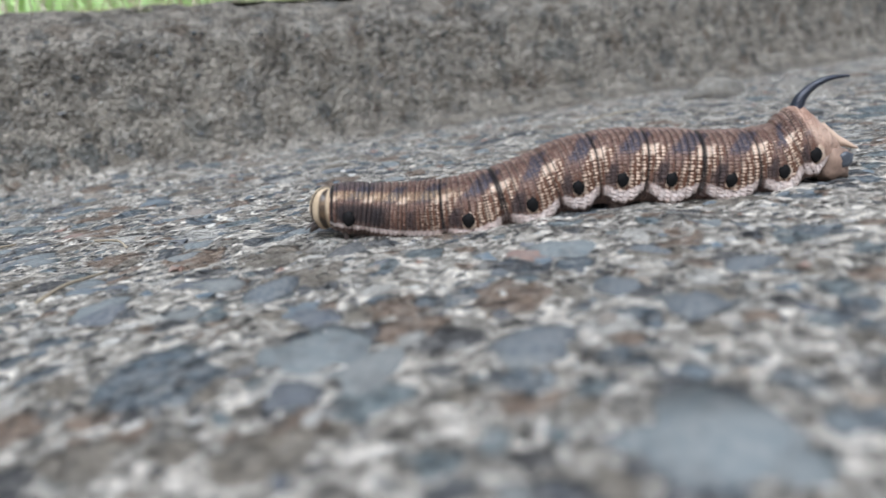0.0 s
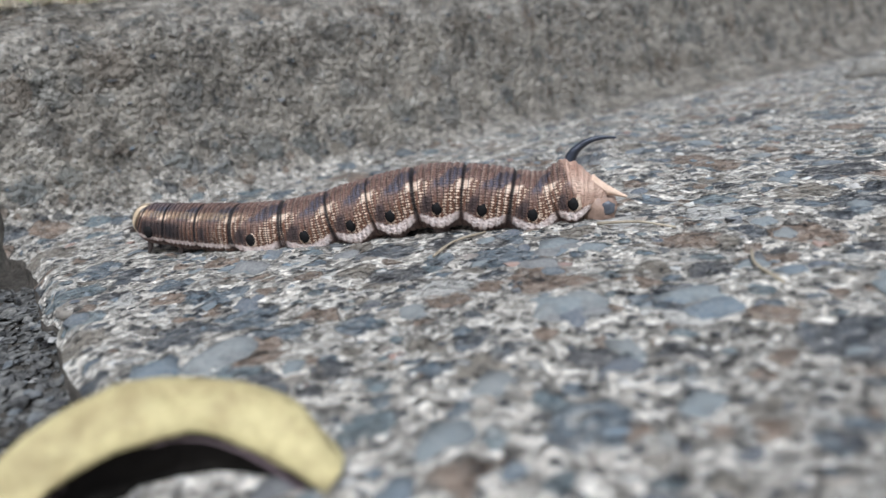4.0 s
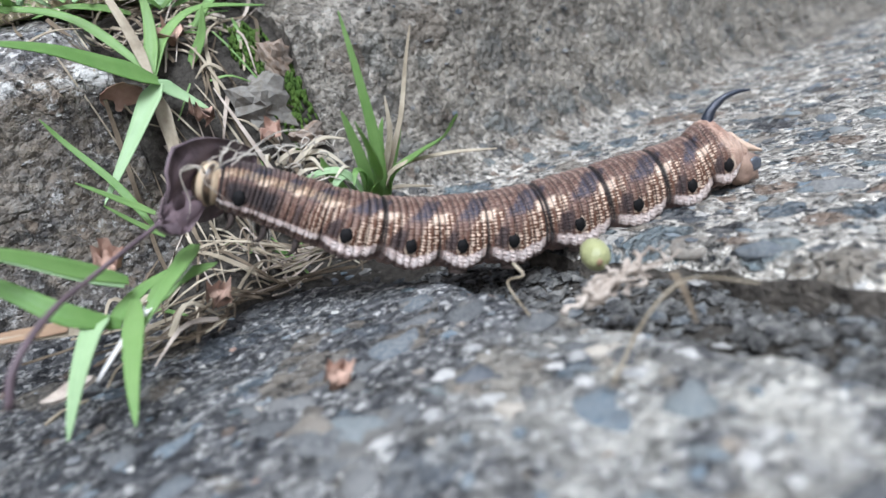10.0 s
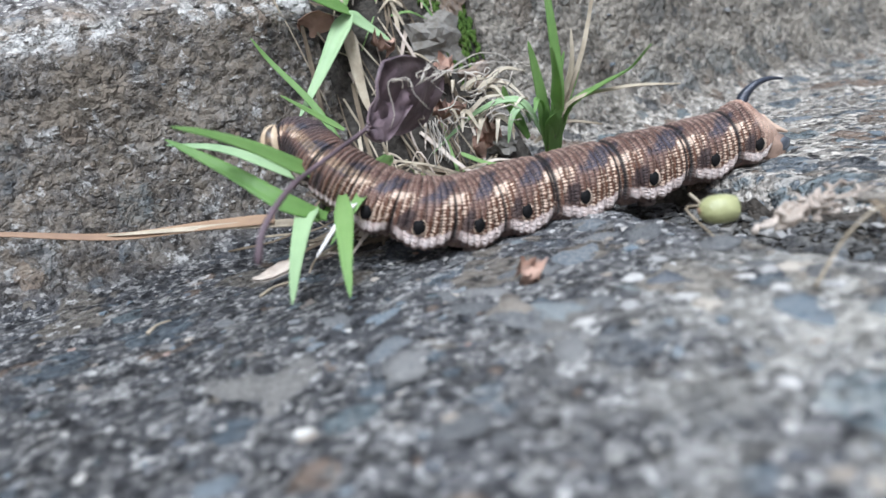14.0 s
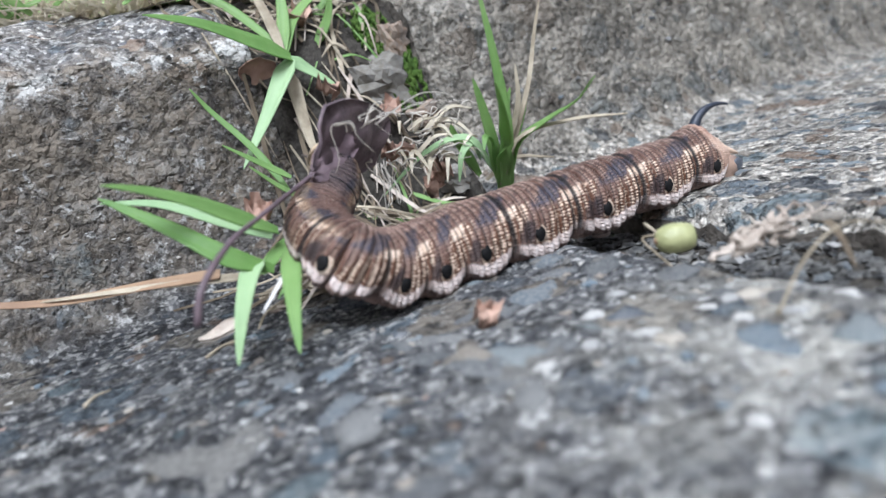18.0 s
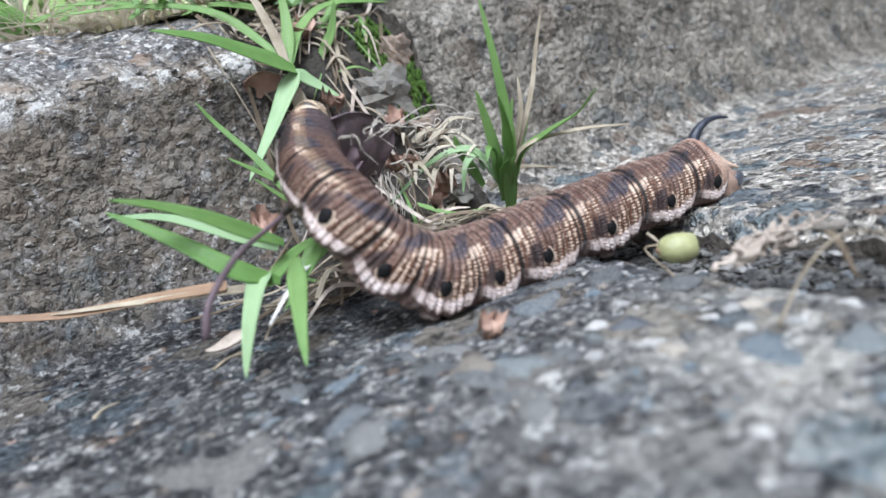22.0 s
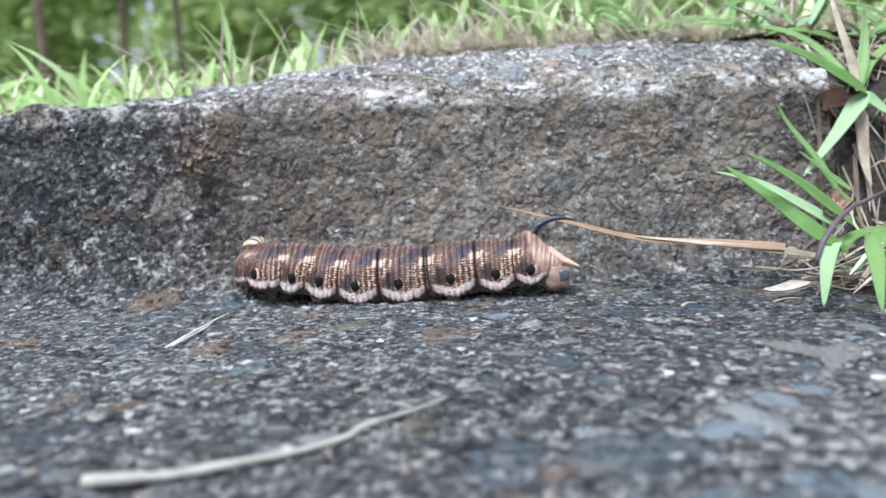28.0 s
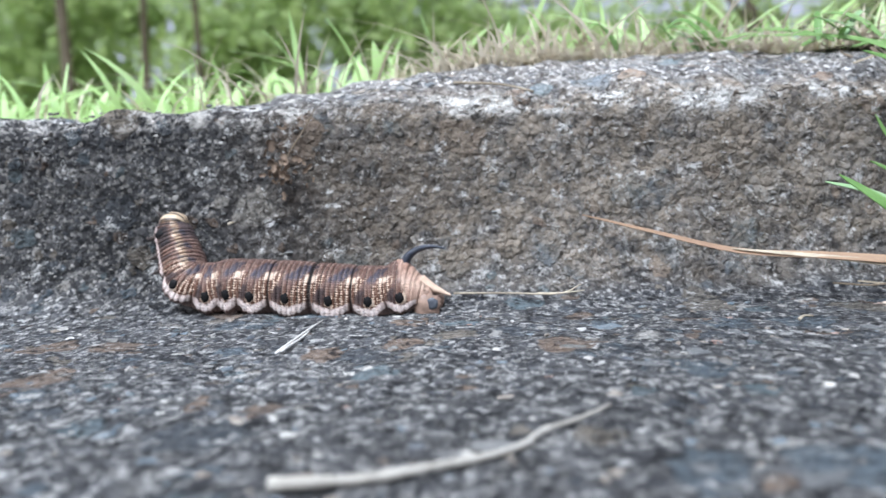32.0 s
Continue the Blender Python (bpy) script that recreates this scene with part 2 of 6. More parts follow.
STONES = [(0.0, (0.12, 0.15, 0.17)), (0.2, (0.08, 0.09, 0.1)), (0.34, (0.22, 0.19, 0.15)), (0.5, (0.15, 0.19, 0.2)), (0.64, (0.23, 0.165, 0.12)), (0.85, (0.07, 0.072, 0.076)), (0.93, (0.5, 0.48, 0.43))]
GRIT = [(0.0, (0.03, 0.032, 0.036)), (0.25, (0.09, 0.1, 0.115)), (0.45, (0.17, 0.165, 0.15)), (0.6, (0.06, 0.064, 0.07)), (0.78, (0.3, 0.29, 0.26)), (0.9, (0.6, 0.59, 0.55))]
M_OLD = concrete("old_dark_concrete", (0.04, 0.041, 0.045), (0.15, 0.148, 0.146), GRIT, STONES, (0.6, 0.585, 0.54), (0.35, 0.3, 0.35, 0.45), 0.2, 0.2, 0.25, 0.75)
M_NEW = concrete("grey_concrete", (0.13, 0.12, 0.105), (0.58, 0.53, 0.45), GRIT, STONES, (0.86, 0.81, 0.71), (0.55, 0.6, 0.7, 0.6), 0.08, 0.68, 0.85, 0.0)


def stone_material(name, stops, spec=0.15):
    mat, nt, b = material(name, 0.8, spec=spec)
    info = nt.nodes.new("ShaderNodeObjectInfo").outputs["Random"]
    isle = nt.nodes.new("ShaderNodeNewGeometry").outputs["Random Per Island"]
    pick = calc(nt, "FRACT", calc(nt, "ADD", info, isle))
    p = where(nt)
    base = ramp(nt, pick, stops, "CONSTANT")
    col = mix(nt, ramp(nt, noisy(nt, p, 700, 5, 0.7), [(0.35, 0.0), (0.7, 0.55)]), base, (0.34, 0.33, 0.3))
    col = mix(nt, ramp(nt, noisy(nt, p, 260, 3), [(0.5, 0.0), (0.7, 0.45)]), col, (0.05, 0.05, 0.052))
    nt.links.new(col, b.inputs["Base Color"])
    bumped(nt, b, noisy(nt, p, 1100, 5, 0.7), 0.6, 0.0005)
    return mat


M_PEBBLE = stone_material("pebbles", [(0.0, (0.1, 0.135, 0.16)), (0.2, (0.15, 0.15, 0.145)), (0.36, (0.19, 0.16, 0.125)), (0.5, (0.075, 0.09, 0.11)), (0.64, (0.12, 0.15, 0.165)), (0.76, (0.06, 0.062, 0.066)), (0.87, (0.24, 0.2, 0.165)), (0.96, (0.24, 0.15, 0.12))])
M_BLUE = stone_material("blue_grey_pebbles", [(0.0, (0.145, 0.17, 0.175)), (0.45, (0.09, 0.108, 0.122)), (0.75, (0.16, 0.172, 0.168))])
M_SPECK = stone_material("mixed_small_stones", [(0.0, (0.1, 0.135, 0.16)), (0.2, (0.17, 0.165, 0.15)), (0.38, (0.22, 0.18, 0.14)), (0.5, (0.07, 0.08, 0.095)), (0.66, (0.4, 0.38, 0.34)), (0.76, (0.05, 0.052, 0.058)), (0.9, (0.58, 0.56, 0.5)), (0.96, (0.26, 0.15, 0.11))])
M_GRAVEL = stone_material("soil_grit", [(0.0, (0.012, 0.012, 0.012)), (0.3, (0.03, 0.03, 0.031)), (0.5, (0.01, 0.009, 0.009)), (0.8, (0.06, 0.07, 0.078)), (0.9, (0.1, 0.095, 0.085)), (0.97, (0.3, 0.29, 0.27))], 0.06)
M_CHUNK = stone_material("broken_stone", [(0.0, (0.15, 0.135, 0.11)), (1.0, (0.16, 0.15, 0.13))])


def plain(name, a, b_, scale, rough=0.7, spec=0.4, bump=0.0004, bscale=900.0, through=0.0):
    """A two-tone mottled surface; through lets light pass a thin leaf."""
    mat, nt, b = material(name, rough, spec=spec)
    p = where(nt)
    rand = nt.nodes.new("ShaderNodeObjectInfo").outputs["Random"]
    isle = nt.nodes.new("ShaderNodeNewGeometry").outputs["Random Per Island"]
    f = calc(nt, "ADD", ramp(nt, noisy(nt, p, scale, 5, 0.65), [(0.3, 0.0), (0.7, 0.75)]), calc(nt, "MULTIPLY", calc(nt, "FRACT", calc(nt, "ADD", rand, isle)), 0.4))
    col = mix(nt, f, a, b_)
    nt.links.new(col, b.inputs["Base Color"])
    bumped(nt, b, noisy(nt, p, bscale, 4, 0.7), 0.5, bump)
    if through:
        tr = nt.nodes.new("ShaderNodeBsdfTranslucent")
        nt.links.new(col, tr.inputs[0])
        ms = nt.nodes.new("ShaderNodeMixShader")
        ms.inputs[0].default_value = through
        nt.links.new(b.outputs[0], ms.inputs[1])
        nt.links.new(tr.outputs[0], ms.inputs[2])
        nt.links.new(ms.outputs[0], nt.nodes["Material Output"].inputs[0])
    return mat


M_SOIL = plain("damp_soil", (0.006, 0.0055, 0.005), (0.085, 0.076, 0.064), 700, 1.0, 0.04, 0.004, 600)
M_END = plain("soiled_concrete", (0.022, 0.02, 0.018), (0.2, 0.175, 0.145), 520, 0.95, 0.08, 0.003, 380)
M_GRASS = plain("fresh_grass", (0.15, 0.32, 0.07), (0.34, 0.52, 0.19), 60, 0.45, 0.45, 0.0002, 1500, 0.48)
M_GRASS_GREY = plain("bluish_grass", (0.2, 0.36, 0.15), (0.4, 0.55, 0.3), 60, 0.5, 0.45, 0.0002, 1500, 0.3)
M_LAWN = plain("lawn_grass", (0.38, 0.6, 0.2), (0.62, 0.8, 0.42), 8, 0.5, 0.4, 0.0002, 900, 0.4)
M_STRAW = plain("dry_straw", (0.15, 0.115, 0.072), (0.6, 0.52, 0.39), 150, 0.8, 0.15, 0.0003, 1500, 0.15)
M_THATCH = plain("bleached_straw", (0.4, 0.34, 0.24), (0.72, 0.65, 0.52), 120, 0.8, 0.15, 0.0003, 1500, 0.3)
M_OLDSTRAW = plain("rotting_straw", (0.045, 0.034, 0.024), (0.23, 0.18, 0.125), 150, 0.85, 0.12, 0.0003, 1500, 0.1)
M_DEBRIS = plain("brown_debris", (0.05, 0.036, 0.027), (0.26, 0.19, 0.135), 260, 0.9, 0.12, 0.0006, 900)
M_ROOT = plain("pale_root", (0.2, 0.155, 0.12), (0.56, 0.48, 0.4), 320, 0.85, 0.25, 0.0006, 900)
M_BROWNBLADE = plain("withered_blade", (0.2, 0.115, 0.068), (0.42, 0.28, 0.17), 90, 0.6, 0.35, 0.0003, 1200, 0.1)
M_PURPLE = plain("purple_dead_leaf", (0.06, 0.042, 0.047), (0.22, 0.155, 0.165), 240, 0.5, 0.4, 0.0006, 500)
M_STALK = plain("dark_leaf_stalk", (0.035, 0.024, 0.028), (0.13, 0.09, 0.098), 240, 0.5, 0.4, 0.0004, 700)
M_RUST = plain("rust_leaf", (0.24, 0.13, 0.09), (0.56, 0.37, 0.28), 200, 0.75, 0.3, 0.0006, 700, 0.15)
M_YELLOW = plain("yellow_leaf", (0.16, 0.1, 0.04), (0.56, 0.48, 0.24), 230, 0.65, 0.35, 0.003, 260, 0.1)
M_SEED = plain("green_seed", (0.14, 0.15, 0.05), (0.38, 0.38, 0.19), 300, 0.38, 0.4, 0.0005, 800)
M_MOSS = plain("moss", (0.03, 0.07, 0.012), (0.09, 0.15, 0.03), 300, 0.95, 0.2, 0.003, 900)
M_BARK = plain("bark", (0.06, 0.045, 0.032), (0.15, 0.12, 0.09), 8, 0.95, 0.2, 0.02, 30)
M_LEAVES = plain("tree_leaves", (0.17, 0.26, 0.08), (0.54, 0.64, 0.3), 0.7, 0.6, 0.35, 0.001, 30, 0.55)
M_TURF = plain("turf", (0.18, 0.22, 0.07), (0.46, 0.5, 0.25), 5, 0.95, 0.2, 0.004, 60)
M_ASPHALT = plain("asphalt", (0.035, 0.036, 0.038), (0.075, 0.075, 0.074), 60, 0.9, 0.3, 0.002, 300)
M_TWIG = plain("grey_twig", (0.26, 0.24, 0.2), (0.5, 0.47, 0.41), 260, 0.8, 0.3, 0.0006, 900)
M_ROOTLET = plain("dry_rootlet", (0.3, 0.26, 0.21), (0.62, 0.57, 0.49), 300, 0.85, 0.15)
M_WHITE_BIT = plain("bleached_bit", (0.5, 0.47, 0.42), (0.72, 0.7, 0.65), 300, 0.7, 0.3)


# ---- mesh helpers (shapes are given in centimetres) ----
def shape(name, verts, faces, mat, smooth=True):
    me = bpy.data.meshes.new(name)
    me.from_pydata([(x * CM, y * CM, z * CM) for x, y, z in verts], [], faces)
    if smooth:
        me.polygons.foreach_set("use_smooth", [True] * len(me.polygons))
    me.materials.append(mat)
    me.update()
    return me


def part(name, me, parent, label="", at=None):
    ob = new(name, me)
    ob.parent = parent
    if at is not None:
        ob.matrix_basis = at
    return tagged(ob, label)


def thing(name, label, category, at=(0, 0, 0), me=None, group="", kind=""):
    ob = new(name, me)
    ob.location = [c * CM for c in at]
    return tagged(ob, label, category, group, kind)


def curve_points(pts, n):
    """n + 1 points of a smooth line through pts."""
    p = [Vector(q) for q in pts]
    if len(p) == 2:
        return [p[0].lerp(p[1], i / n) for i in range(n + 1)]
    p = [p[0] * 2 - p[1]] + p + [p[-1] * 2 - p[-2]]
    out, m = [], len(p) - 3
    for i in range(n + 1):
        s = min(i / n * m, m - 1e-6)
        k, f = int(s), s - int(s)
        a, b, c, d = p[k:k + 4]
        out.append(0.5 * ((2 * b) + (c - a) * f + (2 * a - 5 * b + 4 * c - d) * f * f + (3 * b - a - 3 * c + d) * f ** 3))
    return out


def blade_shape(pts, width, mat, n=16, up=(-0.25, -0.65, 0.7), fold=0.3, thick=0.012, taper=0.35):
    """A grass blade: a thin folded strip, widest in its lower half, running out into a point."""
    line, verts, faces = curve_points(pts, n), [], []
    for i, c in enumerate(line):
        t = (line[min(i + 1, n)] - line[max(i - 1, 0)]).normalized()
        side = t.cross(Vector(up))
        side = side.normalized() if side.length > 1e-3 else Vector((1, 0, 0))
        nrm = side.cross(t).normalized()
        f = i / n
        w = width * 0.5 * (min(1.0, taper + f * 3.0) * (1 - f) ** 0.65 if f < 1 else 0.0) + 0.006
        rim = [side * w + nrm * w * fold, side * w * 0.5 + nrm * w * fold * 0.3, Vector((0, 0, 0)), -side * w * 0.5 + nrm * w * fold * 0.3, -side * w + nrm * w * fold]
        verts += [c + q + nrm * thick * 0.5 for q in rim] + [c + q - nrm * thick * 0.5 for q in rim]
    for i in range(n):
        a = i * 10
        for k in range(4):
            faces += [(a + k, a + k + 1, a + k + 11, a + k + 10), (a + k + 6, a + k + 5, a + k + 15, a + k + 16)]
    sides_ = []
    for i in range(n):
        a = i * 10
        sides_ += [(a, a + 10, a + 15, a + 5), (a + 9, a + 19, a + 14, a + 4)]
    me = shape("blade", verts, faces + sides_, mat)
    me.polygons.foreach_set("use_smooth", [True] * len(faces) + [False] * len(sides_))
    return me


def tube_data(pts, r0, r1, n=12, sides=6, wob=0.0, rng=rnd):
    line, verts, faces = curve_points(pts, n), [], []
    side = Vector((0.31, 0.2, 0.93))
    for i, c in enumerate(line):
        t = (line[min(i + 1, n)] - line[max(i - 1, 0)]).normalized()
        a = t.cross(side)
        a = a.normalized() if a.length > 1e-3 else Vector((1, 0, 0))
        b = t.cross(a).normalized()
        side = -b
        r = (r0 + (r1 - r0) * i / n) * (1 + wob * rng.uniform(-1, 1))
        for k in range(sides):
            g = 2 * math.pi * k / sides
            verts.append(c + (a * math.cos(g) + b * math.sin(g)) * r)
    for i in range(n):
        for k in range(sides):
            a, b = i * sides + k, i * sides + (k + 1) % sides
            faces.append((a, b, b + sides, a + sides))
    faces += [tuple(range(sides))[::-1], tuple(n * sides + k for k in range(sides))]
    return verts, faces


def tube(name, pts, r0, r1, mat, n=12, sides=6, wob=0.0):
    return shape(name, *tube_data(pts, r0, r1, n, sides, wob), mat)


def rock_data(size, rng, rough=0.25, seg=8, rows=5):
    """A lumpy closed stone round the origin; size: half axes."""
    verts, faces, off = [(0, 0, size[2])], [], Vector((rng.uniform(0, 50), rng.uniform(0, 50), rng.uniform(0, 50)))
    for r in range(1, rows):
        p = math.pi * r / rows
        for k in range(seg):
            g = 2 * math.pi * (k + 0.5 * (r % 2)) / seg
            d = Vector((math.sin(p) * math.cos(g), math.sin(p) * math.sin(g), math.cos(p)))
            f = 1 + rough * noise.noise(d * 1.6 + off)
            verts.append((d.x * size[0] * f, d.y * size[1] * f, d.z * size[2] * f))
    verts.append((0, 0, -size[2]))
    last = len(verts) - 1
    for k in range(seg):
        faces.append((0, 1 + k, 1 + (k + 1) % seg))
        faces.append((last, last - seg + (k + 1) % seg, last - seg + k))
    for r in range(rows - 2):
        for k in range(seg):
            a, b = 1 + r * seg + k, 1 + r * seg + (k + 1) % seg
            faces.append((a, a + seg, b + seg, b))
    return verts, faces


def grid_shape(name, xs, ys, func, mat):
    """A sheet over the values xs by ys; func(x, y) gives a point."""
    verts = [func(x, y) for y in ys for x in xs]
    nx = len(xs)
    faces = [(j * nx + i, j * nx + i + 1, (j + 1) * nx + i + 1, (j + 1) * nx + i) for j in range(len(ys) - 1) for i in range(nx - 1)]
    return shape(name, verts, faces, mat)


def spaced(stops):
    """Values from stretches (start, end, step), in order."""
    out = []
    for a, b, d in stops:
        n = max(1, round((b - a) / d))
        out += [a + (b - a) * i / n for i in range(n)]
    return out + [stops[-1][1]]


def rise(a, b, x):
    f = min(1.0, max(0.0, (x - a) / (b - a)))
    return f * f * (3 - 2 * f)


# ---- the gutter: two precast kerb pieces, a floor and a kerb with a rounded top in each ----
PROFILE = [(-30, 0.0), (2.0, 0.0), (2.5, 0.08), (2.95, 0.34), (3.2, 0.75), (3.38, 1.4), (3.6, 2.2), (3.72, 2.9), (3.8, 3.4), (3.98, 3.75), (4.35, 4.05), (5.0, 4.4), (6.0, 4.72), (7.2, 4.92), (8.6, 5.0)]


def profile(s):
    """s below 0: along the floor; from 0 on: the kerb, point by point of the profile."""
    if s <= 0:
        return 2.0 + s, 0.0
    k = min(int(s), len(PROFILE) - 3)
    f = s - k
    (ya, za), (yb, zb) = PROFILE[k + 1], PROFILE[k + 2]
    return ya + (yb - ya) * f, za + (zb - za) * f


def crown(x):
    """How much of the kerb's rounded top is left; it is worn low far along."""
    return 1.0 - 0.62 * rise(-8.0, -17.0, x) if x < -8 else 1.0


def bumpy(x, y, z):
    v = Vector((x, y, z))
    return 0.07 * noise.noise(v * 0.55) + 0.05 * noise.noise(v * 1.7) + 0.035 * noise.noise(v * 4.3) + 0.02 * noise.noise(v * 9.0)


def floor_z(x, y):
    return bumpy(x, y, 0.0)


def edge_left(y):
    return 1.45 - 1.9 * rise(-0.8, 2.2, y) + 0.22 * noise.noise((0.0, y * 1.3, 3.0))


def edge_right(y):
    return 3.0 - 0.3 * rise(0.0, 3.0, y) + 0.25 * noise.noise((5.0, y * 1.2, 1.0))


def gutter(name, far, mat, label, left):
    ss = spaced([(-32, -20, 1.5), (-20, -12, 0.3), (-12, 0, 0.2), (0, 13, 0.125)])
    us = spaced([(0, 3, 0.1), (3, 18, 0.2), (18, 40, 0.6), (40, 100, 6), (100, far, far / 8)])

    def point(u, s):
        y, z = profile(s)
        x = edge_left(y) - u if left else edge_right(y) + u
        b = bumpy(x, y, z)
        if s > 8:
            z = 3.4 + (z - 3.4) * crown(x)
        if s > 0 and not left:
            y += 0.06 * max(0.0, x - 8) if x < 40 else 1.92
        if s > 8.5:
            z += (0.16 * noise.noise((x * 0.9, y * 0.9, 8.0)) + 0.09 * noise.noise((x * 2.2, y * 2.2, 3.0))) * min(1.0, s - 8.5)
        wear = 0.35 * math.exp(-((s - 8.6) / 1.3) ** 2) * noise.noise((x * 0.8, 4.0, 0.0))
        lip = -0.28 * math.exp(-(u / 0.16) ** 2) * (0.6 + 0.8 * abs(noise.noise((y * 2.0, 7.0, 0.0))))
        if s <= 0:
            return x, y, z + b + lip
        f = min(1.0, s / 4)
        return x, y - b * 1.5 * f - wear * 0.3, z + b * (1 - f * 0.6) + (lip if s > 8 else 0) + wear
    me = grid_shape(name, us, ss, point, mat)
    if left:
        me.flip_normals()
    # the broken end that goes down into the joint
    end = grid_shape(name, [0.0, 0.35, 0.7, 1.1, 1.6], ss, lambda d, s: (lambda p: (p[0] + (0.06 if left else -0.06) * math.sin(d * 3), p[1] + 0.1 * d * (s > 0), p[2] - d))(point(0.0, s)), mat)
    if not left:
        end.flip_normals()
    ob = thing(name, label, "kerb", me=me, kind="structure")
    end.materials[0] = M_END
    part("broken_end", end, ob, "dirty rough broken end face of the concrete")
    return ob


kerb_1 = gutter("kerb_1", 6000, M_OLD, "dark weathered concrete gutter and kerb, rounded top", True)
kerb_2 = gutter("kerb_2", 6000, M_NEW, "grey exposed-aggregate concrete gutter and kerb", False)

# ---- soil in the joint ----


def soil_z(x, y):
    mound = 1.15 * math.exp(-((x + 0.3) / 1.15) ** 2 - ((y - 2.0) / 0.75) ** 2) + 0.45 * math.exp(-((x + 1.6) / 0.8) ** 2 - ((y - 0.9) / 0.6) ** 2)
    inside = rise(-0.25, 0.05, x - edge_left(y)) * rise(-0.25, 0.05, edge_right(y) - x)
    z = -0.4 + mound + inside * (0.04 * (1 - rise(-3.6, -1.8, y)) - 0.1 + 4.2 * rise(2.3, 4.5, y) + 0.9 * rise(4.2, 6.4, y))
    return z + 0.16 * noise.noise((x * 1.6, y * 1.6, 0)) + 0.1 * noise.noise((x * 4, y * 4, 2)) + 0.05 * noise.noise((x * 9, y * 9, 5))


soil = thing("soil", "dark damp soil and grit in the joint between kerbs", "soil", kind="structure",
             me=grid_shape("soil", spaced([(-3.0, 3.8, 0.11)]), spaced([(-32, -12, 0.6), (-12, 7.6, 0.14)]), lambda x, y: (x, y, soil_z(x, y)), M_SOIL))


def litter_z(x, y):
    """The top of whatever lies there: soil in the joint, gutter floor or kerb beside it."""
    z = soil_z(x, y)
    if not edge_left(y) < x < edge_right(y):
        for (ya, za), (yb, zb) in zip(PROFILE, PROFILE[1:]):
            if ya <= y <= yb:
                z = max(z, za + (zb - za) * (y - ya) / (yb - ya))
    return z


# ---- verge, road, far trees ----
def verge_z(x, y):
    base = 3.3 + 1.5 * crown(max(-60.0, x)) + 0.1 * (min(y, 16.0) - 7) + 0.02 * (min(y, 60.0) - 7)
    return base + 0.25 * noise.noise((x * 0.25, y * 0.25, 0)) + 0.12 * noise.noise((x, y, 1))


GX = [-9000, -3000, -900, -300, -120] + spaced([(-60, 60, 1.5)]) + [120, 300, 900, 3000, 9000]
ground = thing("ground", "grassy verge of soil and turf behind the kerb", "ground", kind="structure",
               me=grid_shape("ground", GX, spaced([(6.2, 30, 0.8), (30, 100, 7), (100, 600, 60), (600, 9000, 1200)]), lambda x, y: (x, y, verge_z(x, y)), M_TURF))
road = thing("road", "dark grey asphalt road beside the gutter", "road", kind="structure",
             me=grid_shape("road", spaced([(-9000, 9000, 2000)]), [-9000, -3000, -300, -29.6], lambda x, y: (x, y, -0.15), M_ASPHALT))


def blades_stuff(name, label, count, area, length, width, mat, seed, lean=0.8, n=4):
    rng = random.Random(seed)
    verts, faces = [], []
    x0, x1, y0, y1, power = area
    for _ in range(count):
        x, y = rng.uniform(x0, x1), y0 + (y1 - y0) * rng.random() ** power
        if noise.noise((x * 0.35, y * 0.35, seed * 1.7)) < -0.12:
            continue
        z = verge_z(x, y) - 0.1
        g, ln = rng.uniform(0, 6.283), rng.uniform(*length)
        w, out = rng.uniform(*width), rng.uniform(0.15, lean)
        side = Vector((-math.sin(g), math.cos(g), 0)) * w * 0.5
        k0 = len(verts)
        for i in range(n + 1):
            f = i / n
            c = Vector((x + math.cos(g) * out * ln * f ** 1.6, y + math.sin(g) * out * ln * f ** 1.6, z + ln * (f - 0.35 * out * f * f)))
            s = side * (1 - f) ** 0.6 * min(1, 0.5 + 2 * f)
            verts += [c + s, c + Vector((math.cos(g), math.sin(g), 0.3)) * w * -0.12, c - s]
        for i in range(n):
            a = k0 + i * 3
            faces += [(a, a + 1, a + 4, a + 3), (a + 1, a + 2, a + 5, a + 4)]
    return thing(name, label, "grass", me=shape(name, verts, faces, mat), kind="stuff")


blades_stuff("verge_grass", "bright green short grass on the verge above the kerb", 1100, (-34, 26, 8.2, 26, 1.3), (0.7, 2.6), (0.2, 0.46), M_LAWN, 3, 1.4, 5)
blades_stuff("thatch", "mat of pale dry grass bits along the kerb top", 2400, (-11, 6, 6.3, 10, 1.2), (0.4, 1.4), (0.06, 0.14), M_THATCH, 15, 2.7)
blades_stuff("lawn_grass", "green lawn grass behind the kerb, growing away", 3600, (-320, 160, 24, 300, 1.3), (1.5, 4.2), (0.25, 0.6), M_LAWN, 4)
blades_stuff("dry_grass", "dead straw among the verge grass", 520, (-20, 16, 6.4, 14, 1.6), (0.8, 2.6), (0.05, 0.13), M_THATCH, 5, 2.6)


